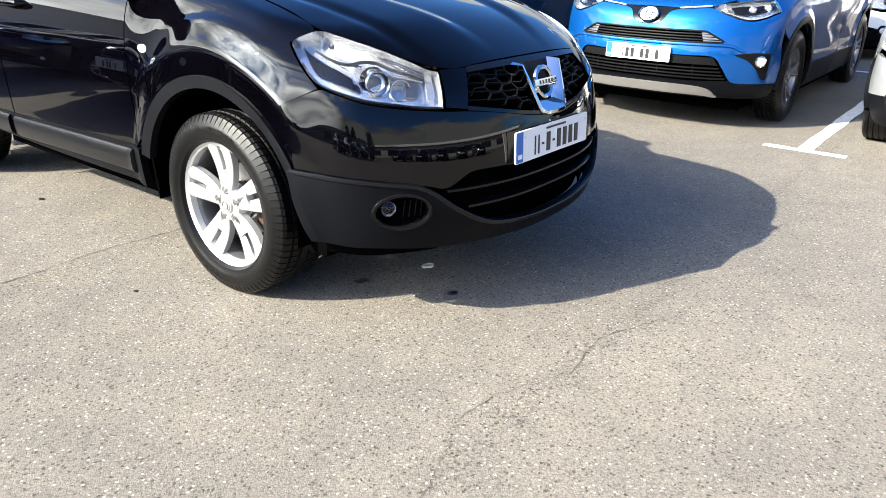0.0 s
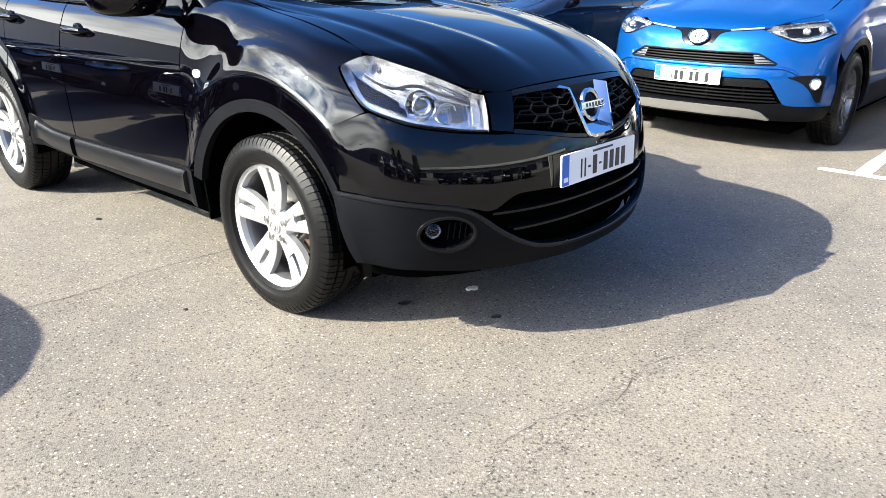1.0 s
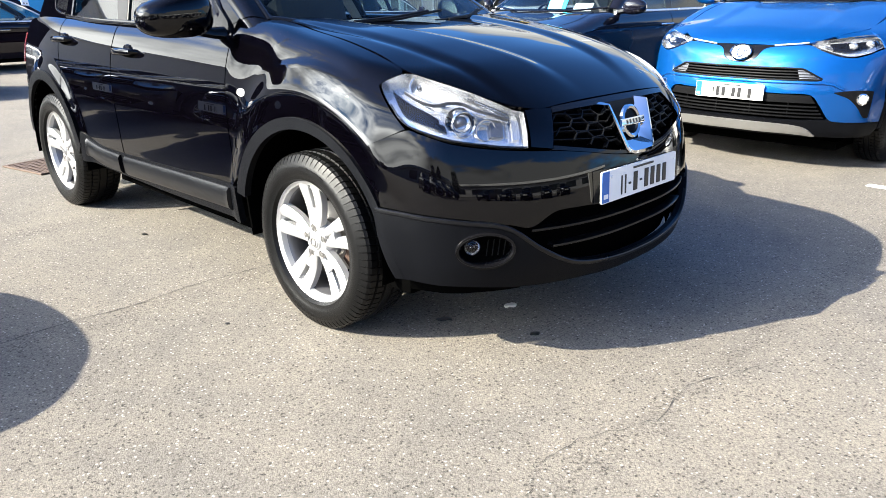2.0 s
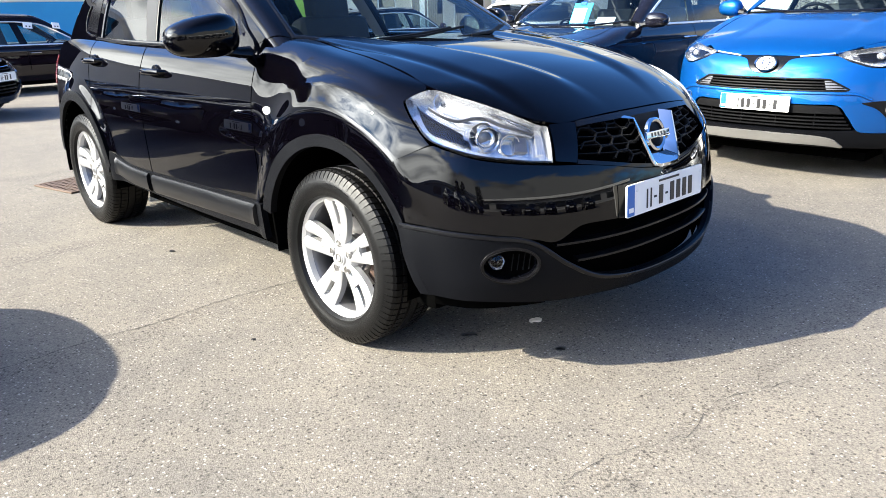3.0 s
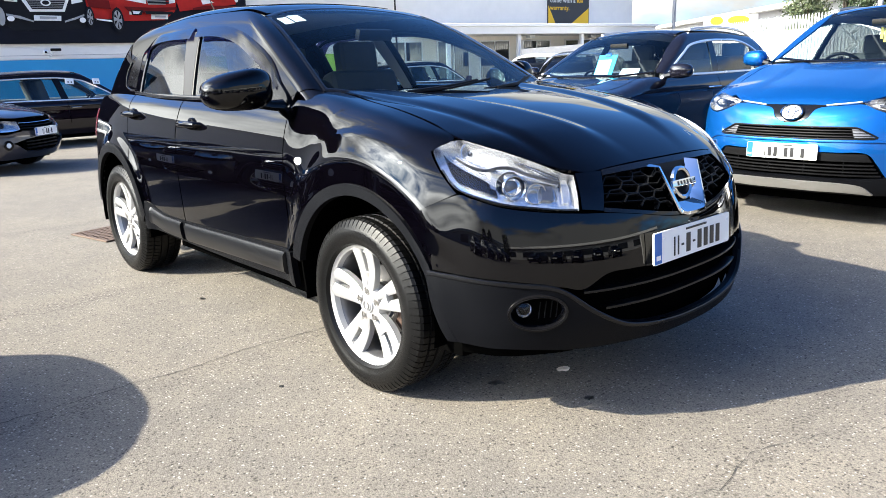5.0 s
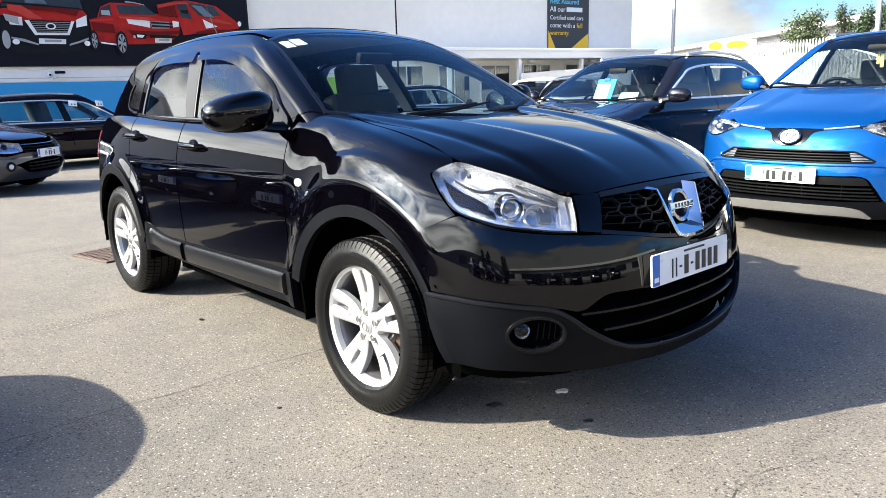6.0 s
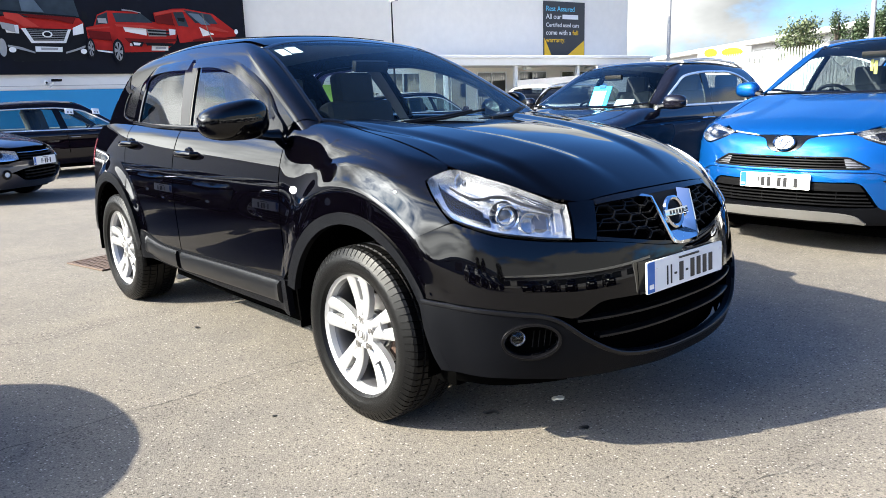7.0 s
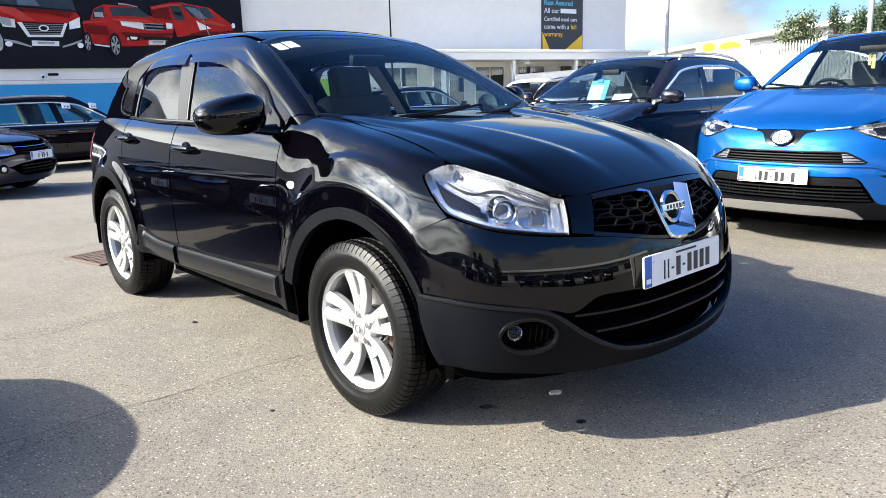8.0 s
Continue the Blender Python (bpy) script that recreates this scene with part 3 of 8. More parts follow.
def both_sides(name, mesh, mat, parent, label="", **kw):
    a = part(name, mesh, mat, parent, label, **kw)
    b = part(name, flipped(mesh), mat, parent, label, **kw)
    return a, b


def number_plate(parent, at, w=0.52, h=0.113, pattern="ii-nn-n"):
    """A reflective plate with a blue band; its characters stand as plain bars. Local: x right, z up, facing -y."""
    base = part("number_plate", prism(rounded(w, h, 0.008), 0, 0.006, Matrix.Rotation(radians(90), 4, "X")), "plate_white", parent, "white reflective number plate with a blue band")
    base.matrix_local = at
    part("blue_band", moved(box(-w / 2 + 0.003, -w / 2 + 0.046, -0.0075, -0.0055, -h / 2 + 0.003, h / 2 - 0.003), Matrix.Identity(4)), "plate_blue", base)
    part("band_bar", box(-w / 2 + 0.012, -w / 2 + 0.038, -0.009, -0.007, -h / 2 + 0.016, -h / 2 + 0.032), "plate_white", base)
    run = {"i": 0.008, "n": 0.027, "-": 0.016}
    x = 0.024 - (sum(run[c] for c in pattern) + 0.017 * (len(pattern) - 1)) / 2
    for c in pattern:
        z0, z1 = (-0.014, -0.006) if c == "-" else (-0.043, 0.026)
        part("plate_bar", box(x, x + run[c], -0.0085, -0.0055, z0, z1, 0.001, 1), "ink", base)
        x += run[c] + 0.017
    part("plate_bar", box(-0.055, 0.085, -0.0085, -0.0055, h / 2 - 0.018, h / 2 - 0.011), "ink", base)
    for x in (-w / 2 + 0.062, w / 2 - 0.018):
        part("plate_screw", moved(turned([(0, 0.003), (0.005, 0.002), (0.006, 0)], 12), Matrix.Translation((x, -0.006, h / 2 - 0.025)) @ TO_FLANK), "white_paint", base)
    return base


def rounded(w, h, r, n=4):
    out = []
    for cx, cy, a in ((w / 2 - r, h / 2 - r, 0), (-w / 2 + r, h / 2 - r, 90), (-w / 2 + r, -h / 2 + r, 180), (w / 2 - r, -h / 2 + r, 270)):
        out += [(cx + r * math.cos(radians(a + 90 * i / n)), cy + r * math.sin(radians(a + 90 * i / n))) for i in range(n + 1)]
    return out


def build_seat(parent, x, y, z, w=0.50, colour="cloth", tall=True):
    s = part("seat", join(box(x - 0.28, x + 0.26, y - w / 2, y + w / 2, z, z + 0.16, 0.05, 3),
                          moved(box(-0.07, 0.07, -w / 2, w / 2, 0, 0.62, 0.055, 3), Matrix.Translation((x - 0.25, y, z + 0.08)) @ Matrix.Rotation(radians(-14), 4, "Y"))), colour, parent)
    if tall:
        part("headrest", join(moved(box(-0.055, 0.055, -0.14, 0.14, 0.0, 0.20, 0.05, 3), Matrix.Translation((x - 0.41, y, z + 0.665)) @ Matrix.Rotation(radians(-8), 4, "Y")),
                              pipe([(x - 0.40, y - 0.05, z + 0.60), (x - 0.41, y - 0.05, z + 0.76)], 0.006), pipe([(x - 0.40, y + 0.05, z + 0.60), (x - 0.41, y + 0.05, z + 0.76)], 0.006)), colour, s)
    return s


def build_interior(car, x_dash, z_belt, driver_y, rows, half=0.66, floor=0.55, tail=-3.0):
    part("cabin_floor", join(box(tail + 0.9, x_dash + 0.25, -half - 0.06, half + 0.06, floor - 0.2, floor), box(tail, tail + 0.9, -0.45, 0.45, floor - 0.2, floor + 0.1)), "liner", car)
    part("dashboard", join(box(x_dash - 0.28, x_dash + 0.28, -half - 0.02, half + 0.02, z_belt - 0.28, z_belt - 0.04, 0.06, 3),
                           moved(box(-0.14, 0.10, -0.2, 0.2, 0, 0.05, 0.02, 3), Matrix.Translation((x_dash - 0.12, driver_y, z_belt - 0.06)))), "dash", car)
    wheel = part("steering_wheel", moved(join(pipe([(0.185 * math.cos(i * math.pi / 18), 0.185 * math.sin(i * math.pi / 18), 0) for i in range(37)], 0.015, 8, False),
                 box(-0.17, 0.17, -0.022, 0.022, -0.03, -0.005, 0.008, 1), box(-0.08, 0.08, -0.07, 0.07, -0.05, -0.008, 0.02, 2), box(-0.02, 0.02, -0.17, 0, -0.03, -0.005, 0.008, 1)),
                 Matrix.Translation((x_dash - 0.42, driver_y, z_belt - 0.10)) @ Matrix.Rotation(radians(-62), 4, "Y") @ Matrix.Rotation(radians(90), 4, "Z")), "dark_plastic", car)
    for i, x in enumerate(rows):
        if i == 0:
            for y in (-0.36, 0.36):
                build_seat(car, x, y, floor)
        else:
            build_seat(car, x, 0.0, floor + 0.02, 1.22, tall=False)
            for y in (-0.38, 0.38):
                part("rear_headrest", box(x - 0.43, x - 0.33, y - 0.13, y + 0.13, floor + 0.70, floor + 0.86, 0.04, 2), "cloth", car)


# ---- the black car ----
def first_ridge(x, y):
    """Two creases a side that run from the screen and draw together towards the grille."""
    run = step((0.80 - x) / 0.25)
    inner, outer = 0.20 + 0.20 * (0.75 - x), 0.46 + 0.10 * (0.75 - x)
    return run * (0.016 * step((y - inner + 0.07) / 0.09) - 0.010 * step((y - outer + 0.03) / 0.07) + 0.006 * step((y - outer - 0.02) / 0.05)) - 0.010 * run


def first_wing(x, z, half):
    """Above the round crest over the front wheel the wing leans inward."""
    r = np.hypot(x, z - 0.36)
    rim = 0.893 - 0.10 * np.maximum(x - 0.15, 0.0) ** 1.5
    lean = rim - 0.48 * (r - 0.570)
    k = step((x + 0.52) / 0.36) * step((0.62 - x) / 0.22) * step((z - 0.60) / 0.12)
    crest = half + np.maximum(rim - half, 0.0) * step((0.68 - r) / 0.05)
    return half * (1 - k) + k * (crest - smax(crest - lean, 0.0, 0.009))


FIRST_BODY = body_shape(
    w=table([(0.9, 0.80), (0.5, 0.855), (0.0, 0.868), (-0.7, 0.872), (-2.0, 0.872), (-2.63, 0.868), (-3.1, 0.83), (-3.45, 0.78)], 0.12),
    p=table([(0.18, -0.05), (0.35, -0.012), (0.5, 0.0), (0.75, 0.002), (0.9, -0.008), (1.0, -0.03), (1.1, -0.075), (1.2, -0.15), (1.3, -0.25)], 0.03),
    nose_at=0.925, nose_plan=(0.215, 2.6),
    nose_up=table([(0.18, -0.10), (0.27, -0.03), (0.38, 0.0), (0.55, 0.0), (0.64, -0.012), (0.72, -0.03), (0.8, -0.06), (0.9, -0.13), (1.0, -0.28)], 0.025),
    tail_at=-3.43, tail_plan=(0.10, 2.8),
    tail_up=table([(0.2, 0.10), (0.4, 0.0), (0.65, 0.0), (0.8, 0.05), (1.0, 0.09), (1.2, 0.14)], 0.03),
    top=table([(0.95, 0.75), (0.8, 0.882), (0.7, 0.958), (0.6, 1.008), (0.45, 1.058), (0.25, 1.10), (0.0, 1.132), (-0.3, 1.153), (-0.6, 1.165), (-1.5, 1.15), (-2.6, 1.17), (-3.4, 1.2)], 0.05),
    crown=table([(0.9, 0.06), (0.6, 0.08), (0.36, 0.075), (0.22, 0.055), (0.06, 0.042), (-0.16, 0.03), (-0.4, 0.0), (-3.4, 0.0)], 0.1),
    arches=((0, 0.36), (-2.63, 0.36)), arch_r=0.40, flare_r=0.57, ridge=first_ridge, wing=first_wing)
FIRST_CAB = cabin_shape(
    belt_w=table([(-0.3, 0.79), (-1.0, 0.815), (-2.0, 0.80), (-3.0, 0.73), (-3.4, 0.69)], 0.1), belt_z=1.03, tumble=0.30, bow=0.22,
    roof=table([(-0.9, 1.55), (-1.2, 1.592), (-1.6, 1.62), (-2.0, 1.622), (-2.5, 1.60), (-2.9, 1.56), (-3.2, 1.50), (-3.4, 1.44)], 0.12), roof_crown=0.035,
    screen=table([(1.05, -0.16), (1.15, -0.32), (1.30, -0.60), (1.45, -0.90), (1.57, -1.20), (1.7, -1.5)], 0.05), screen_bow=0.08,
    rear=table([(1.0, -3.36), (1.2, -3.28), (1.4, -3.12), (1.55, -2.95)], 0.05), rear_bow=0.10)
# -- build --


def build_first():
    B, C = FIRST_BODY, FIRST_CAB
    car = thing("black_crossover_car", "glossy black family crossover with silver alloy wheels, parked on asphalt", "car", at=Matrix())
    P = "black_paint"
    # bonnet: right and left edges run along the shut lines and round the lip
    edge = [(-0.45, -0.60), (-0.17, -0.648), (0.06, -0.66), (0.24, -0.67), (0.375, -0.682), (0.524, -0.627), (0.660, -0.522), (0.728, -0.425), (0.748, -0.30), (0.757, -0.15), (0.76, -0.02)]
    e = above(B, edge)
    part("bonnet", sheet(B, e, e * [1, -1, 1], 90, 96, gap=0.002), P, car, sharp=50)
    # front wings
    low = side(B, [(-0.488, 0.50)] + arch_points(0.02, 0.365, 0.465, 152, 52, 14))
    high = np.vstack([side(B, [(-0.535, 1.09)]), above(B, [(-0.47, -0.645), (-0.17, -0.656), (0.06, -0.667), (0.24, -0.678), (0.37, -0.69)]),
                      nose(B, [(64.5, 0.978), (65.6, 0.965), (62.4, 0.906), (59.6, 0.859), (58.2, 0.838)])])
    for ob in both_sides("front_wing", sheet(B, low, high, 70, 44), P, car, sharp=50):
        pass
    # bumper, painted part
    top = [(70.4, 0.741), (65.3, 0.788), (58.2, 0.835), (55.5, 0.826), (49.2, 0.795), (41.4, 0.775), (33.6, 0.763), (28, 0.757), (21, 0.743), (10, 0.713), (0, 0.698)]
    bot = [(64.2, 0.583), (57.1, 0.572), (46.3, 0.552), (37.8, 0.526), (33.2, 0.512), (28.0, 0.556), (22, 0.560), (16, 0.558), (0, 0.556)]
    mirror_n = lambda c: c + [(-a, z) for a, z in c[::-1][1:]]
    part("front_bumper", sheet(B, nose(B, mirror_n(bot)), nose(B, mirror_n(top)), 150, 26, rim=0.03), P, car, sharp=50)
    # bumper, grained plastic skirt with openings for the fog lamps
    top = [(64.2, 0.580), (57.1, 0.569), (46.3, 0.549), (37.8, 0.522), (30.4, 0.436), (24, 0.378), (18, 0.355), (6.8, 0.338), (0, 0.336)]
    bot = [(58.3, 0.335), (52, 0.322), (46.4, 0.316), (35, 0.300), (21, 0.296), (10, 0.286), (0, 0.284)]
    skirt = sheet(sunk(B, -0.010), nose(B, mirror_n(bot)), nose(B, mirror_n(top)), 220, 34, rim=0.03)
    fog = lambda s: (lambda c: ((abs(math.degrees(math.atan2(c[1], c[0]))) - 42.5) / 5.0) ** 2 + ((c[2] - 0.446) / 0.052) ** 2 < 1)
    part("bumper_skirt", without(skirt, fog(1)), "plastic", car, "grained dark grey plastic skirt")
    lip = [(64.2, 0.574), (57.1, 0.563), (46.3, 0.543), (38.2, 0.517), (30.9, 0.432), (24.3, 0.373), (18, 0.349), (6.8, 0.332), (0, 0.330)]
    part("skirt_lip", strip(sunk(B, -0.010), nose(sunk(B, -0.010), mirror_n(lip)), 0.008, 0.005, 160, 0.01), "satin_plastic", car)
    # unseen backing added to stop sunlight leaking into the car's shadow
    for s in (1, -1):
        part("bumper_backing", sheet(sunk(B, 0.035), nose(B, [(58 * s, 0.27), (46 * s, 0.26), (34 * s, 0.26)]), nose(B, [(59 * s, 0.56), (46 * s, 0.53), (34 * s, 0.50)]), 20, 8, rim=0), "liner", car)
    part("chin", sheet(B, nose(B, mirror_n([(54, 0.27), (40, 0.255), (20, 0.245), (0, 0.24)])), nose(B, mirror_n([(58.3, 0.337), (46.4, 0.318), (35, 0.302), (21, 0.298), (0, 0.286)])), 90, 8, off=-0.10, rim=0.05), "liner", car)
    for s in (1, -1):
        ring = [((42.5 + 5.5 * math.cos(t)) * s, 0.446 + 0.058 * math.sin(t)) for t in np.linspace(0, 2 * math.pi, 41)]
        bez = part("fog_bezel", strip(sunk(B, -0.010), nose(B, ring), 0.007, 0.007, 80, 0.03), "gloss_black", car)
        low, high = nose(B, [((42.5 + 5.6 * math.cos(t)) * s, 0.446 + 0.056 * math.sin(t)) for t in np.linspace(math.pi, 2 * math.pi, 21)]), nose(B, [((42.5 + 5.6 * math.cos(t)) * s, 0.446 + 0.056 * math.sin(t)) for t in np.linspace(math.pi, 0, 21)])
        part("fog_dish", sheet(sunk(B, 0.045), low, high, 30, 12, rim=-0.055, gap=0), "dark_plastic", bez)
        for k in range(4):
            part("dish_rib", strip(sunk(B, 0.038), nose(B, [((38.4 + 1.2 * k) * s, 0.415), ((38.0 + 1.2 * k) * s, 0.472)]), 0.002, 0.006, 6), "dark_plastic", bez)
        c = nose(sunk(B, 0.02), [(45.0 * s, 0.450)])[0]
        m = Matrix.Translation(c) @ Vector((0.86, -0.5 * s, 0)).to_track_quat("Z", "Y").to_matrix().to_4x4()
        lamp = part("fog_lamp", moved(turned([(0.0, 0.012), (0.014, 0.010), (0.026, 0.003), (0.028, -0.003), (0.028, -0.03)], 28), m), "lamp_cover", bez)
        part("reflector", moved(turned([(0.0, -0.03), (0.016, -0.02), (0.026, -0.004), (0.027, -0.03)], 28), m), "lamp_silver", lamp)
    # lower intake
    part("intake_duct", sheet(sunk(B, 0.06), nose(B, mirror_n([(48, 0.36), (40, 0.29), (21, 0.28), (0, 0.28)])), nose(B, mirror_n([(48, 0.56), (40, 0.57), (20, 0.60), (0, 0.60)])), 60, 10, rim=0.0), "liner", car)
    for z, a in ((0.496, 33), (0.431, 28)):
        part("intake_slat", strip(sunk(B, 0.020), nose(sunk(B, 0.020), [(a - i * a / 15, z) for i in range(31)]), 0.0055, 0.007, 70, 0.03), "satin_plastic", car)
    part("plate_carrier", sheet(sunk(B, -0.002), nose(B, [(18.5, 0.557), (0, 0.557), (-20.5, 0.557)]), nose(B, [(18.5, 0.672), (0, 0.676), (-20.5, 0.672)]), 30, 8, rim=0.02), "gloss_black", car)
    number_plate(car, Matrix.Translation((0.918, -0.032, 0.615)) @ Matrix.Rotation(radians(-0.3), 4, "X") @ Matrix.Rotation(radians(-3), 4, "Y") @ Matrix.Rotation(radians(90), 4, "Z"), pattern="ii-n-nnnn")
    # grille
    grille = part("grille_backing", sheet(sunk(B, 0.055), nose(B, [(30, 0.76), (15, 0.71), (0, 0.69), (-15, 0.71), (-30, 0.76)]), nose(B, [(28, 0.885), (14, 0.895), (0, 0.90), (-14, 0.895), (-28, 0.885)]), 40, 10, rim=0), "liner", car)
    for s in (1, -1):
        part("grille_cheek", sheet(B, nose(B, [(33.0 * s, 0.773), (28.0 * s, 0.762)]), nose(B, [(33.0 * s, 0.884), (25.6 * s, 0.884)]), 12, 14, rim=0.03), P, car)
    part("grille_top_band", sheet(B, nose(B, mirror_n([(25.8, 0.868), (14, 0.873), (0, 0.875)])), nose(B, mirror_n([(25.6, 0.886), (14, 0.893), (0, 0.895)])), 50, 5, rim=0.03), "gloss_black", car)
    part("grille_bottom_band", sheet(B, nose(B, mirror_n([(28, 0.758), (21, 0.742), (10, 0.713), (0, 0.70)])), nose(B, mirror_n([(27.8, 0.774), (21, 0.757), (10, 0.728), (0, 0.714)])), 50, 4, rim=0.03), "gloss_black", car)
    G = sunk(B, 0.018)
    inside = lambda a, z: 7 < abs(a) < 27.5 and 0.735 + 0.0022 * max(abs(a) - 10, -8) < z < 0.872
    rx, rz = 3.1, 0.0235
    for i in range(-6, 7):
        for j in range(-2, 9):
            ca, cz = i * 1.5 * rx, 0.735 + (j + 0.5 * (i % 2)) * 2 * rz * 0.87
            hexa = [(ca + rx * math.cos(radians(60 * k)), cz + rz * math.sin(radians(60 * k))) for k in range(6)]
            if not inside(ca, cz):
                continue
            for k in (0, 1, 2):
                p0, p1 = hexa[k], hexa[k + 1]
                part("grille_bar", strip(G, nose(G, [p0, ((p0[0] + p1[0]) / 2, (p0[1] + p1[1]) / 2), p1]), 0.0032, 0.006, 5, 0.012), "dark_plastic", grille)
    for s in (1, -1):
        for z in (0.775, 0.80, 0.825, 0.85):
            part("grille_bar", strip(G, nose(G, [(27.4 * s, z + 0.01), (18 * s, z), (8 * s, z - 0.01)]), 0.002, 0.004, 12, 0.01), "dark_plastic", grille)
    # bright V and badge
    half_v = [(0.831, 0.132, 0.876), (0.848, 0.122, 0.838), (0.879, 0.104, 0.768), (0.898, 0.092, 0.724), (0.904, 0.080, 0.709), (0.909, 0.058, 0.702), (0.911, 0.0, 0.700)]
    part("chrome_v", v_channel([(x, -y, z) for x, y, z in half_v] + half_v[-2::-1]), "chrome", car, "polished chrome V round the badge", sharp=25)
    part("badge_backing", moved(prism([(0.10, 0.085), (0.07, -0.085), (-0.07, -0.085), (-0.10, 0.085)], 0, 0.01), Matrix.Translation((0.815, 0, 0.795)) @ Matrix.Rotation(radians(-22), 4, "Y") @ Matrix(((0, 0, 1, 0), (1, 0, 0, 0), (0, 1, 0, 0), (0, 0, 0, 1)))), "dark_plastic", car)
    bm = Matrix.Translation((0.846, 0.0, 0.806)) @ Matrix.Rotation(radians(90 - 14), 4, "Y")
    badge = part("badge_ring", moved(turned([(0.045, -0.006), (0.046, 0.004), (0.053, 0.008), (0.061, 0.004), (0.062, -0.006), (0.045, -0.006)], 44), bm), "chrome", car)
    part("badge_bar", moved(box(-0.013, 0.013, -0.078, 0.078, 0.002, 0.012, 0.003, 2), bm), "chrome", badge)
    for y in (-0.042, -0.021, 0.0, 0.021, 0.042):
        part("badge_bar_mark", moved(box(-0.007, 0.007, y - 0.006, y + 0.006, 0.0115, 0.0126), bm), "ink", badge)
    # headlamps
    lt = [(65.2, 0.968), (63.6, 0.983), (60.2, 0.997), (55.5, 0.981), (51.1, 0.961), (43.2, 0.926), (36.9, 0.891), (33.4, 0.877)]
    lb = [(65.0, 0.962), (62.0, 0.906), (59.3, 0.860), (56.1, 0.834), (49.4, 0.802), (41.6, 0.782), (37.5, 0.774), (33.6, 0.769)]
    for s in (1, -1):
        t3, b3 = nose(B, [(a * s, z) for a, z in lt]), nose(B, [(a * s, z) for a, z in lb])
        cover = part("headlamp", sheet(B, b3, t3, 50, 22, off=0.001, rim=0.004, gap=0.004), "lamp_cover", car, "clear glass headlamp with a round projector")
        D = sunk(B, 0.055)
        part("lamp_bowl", sheet(D, b3, t3, 40, 16, rim=-0.05, gap=0.004, snapped=True), "lamp_silver", cover)
        blk = lambda pts: nose(sunk(B, 0.035), [(a * s, z) for a, z in pts])
        part("lamp_blade", sheet(sunk(B, 0.035), blk([(63.5, 0.95), (60, 0.885), (56, 0.850), (50, 0.822)]), blk([(63.6, 0.952), (59.5, 0.905), (55, 0.868), (50.5, 0.845)]), 20, 6, rim=0.02), "gloss_black", cover)
        part("lamp_blade", sheet(sunk(B, 0.030), blk([(57.5, 0.926), (52, 0.895), (45, 0.868), (37, 0.842)]), blk([(58, 0.934), (52, 0.905), (45, 0.878), (36.8, 0.850)]), 20, 4, rim=0.03), "lamp_silver", cover)
        part("lamp_blade", sheet(sunk(B, 0.028), blk([(36.6, 0.79), (34.8, 0.79)]), blk([(36.6, 0.880), (34.8, 0.876)]), 6, 8, rim=0.03), "lamp_silver", cover)
        out = nose(sunk(B, 0.03), [(47.0 * s, 0.850)])[0]
        mm = Matrix.Translation(out) @ Vector((0.90, -0.42 * s, 0.02)).to_track_quat("Z", "Y").to_matrix().to_4x4()
        part("projector_ring", moved(turned([(0.036, -0.03), (0.037, 0.012), (0.040, 0.015), (0.043, 0.012), (0.046, -0.01), (0.050, -0.03)], 44), mm), "chrome", cover)
        part("projector_lens", moved(turned([(0.0, 0.022), (0.012, 0.020), (0.024, 0.013), (0.033, 0.0), (0.036, -0.012)], 36), mm), "lens_glass", cover)
        part("projector_tube", moved(turned([(0.0, -0.012), (0.036, -0.012), (0.036, -0.05)], 24), mm), "dark_alloy", cover)
        up = nose(sunk(B, 0.045), [(57.5 * s, 0.952)])[0]
        mu = Matrix.Translation(up) @ Vector((0.80, -0.5 * s, 0.25)).to_track_quat("Z", "Y").to_matrix().to_4x4()
        part("indicator_bowl", moved(turned([(0.0, -0.03), (0.010, -0.028), (0.022, -0.018), (0.034, 0.004), (0.038, 0.004)], 28), mu), "lamp_silver", cover)
        part("indicator_bulb", moved(turned([(0.0, 0.004), (0.008, 0.0), (0.010, -0.02)], 16), mu), "dark_alloy", cover)
        # fine flutes under the lamp's upper edge, a dark pocket and a grey shutter
        for k in range(7):
            d = 0.007 + 0.0075 * k
            D2 = sunk(B, 0.022 + 0.003 * k)
            part("lamp_flute", strip(D2, nose(D2, [((50.5 - 1.2 * k) * s, 0.953 - d), ((43.2 - 0.6 * k) * s, 0.920 - d), (36.9 * s, 0.886 - d)]), 0.0022, 0.003, 14), "dark_alloy" if k % 2 else "chrome", cover)
        part("lamp_pocket", sheet(sunk(B, 0.030), blk([(62.0, 0.925), (59, 0.868), (55, 0.846), (51.5, 0.828)]), blk([(62.2, 0.935), (58, 0.905), (54, 0.880), (51.8, 0.862)]), 20, 6, rim=0.02), "gloss_black", cover)
        arc = [(60, 0.944), (56.5, 0.920), (53, 0.906), (50, 0.912), (47, 0.908), (44, 0.890), (41, 0.876), (36.8, 0.858)]
        part("lamp_contour", strip(sunk(B, 0.018), nose(sunk(B, 0.018), [(a * s, z) for a, z in arc]), 0.0022, 0.006, 40), "dark_alloy", cover)
        mr = Matrix.Translation(nose(sunk(B, 0.040), [(42.2 * s, 0.826)])[0]) @ Vector((0.90, -0.42 * s, 0.02)).to_track_quat("Z", "Y").to_matrix().to_4x4()
        part("main_reflector", moved(turned([(0.0, -0.03), (0.014, -0.026), (0.026, -0.012), (0.033, 0.006), (0.036, 0.006)], 28), mr), "chrome", cover)
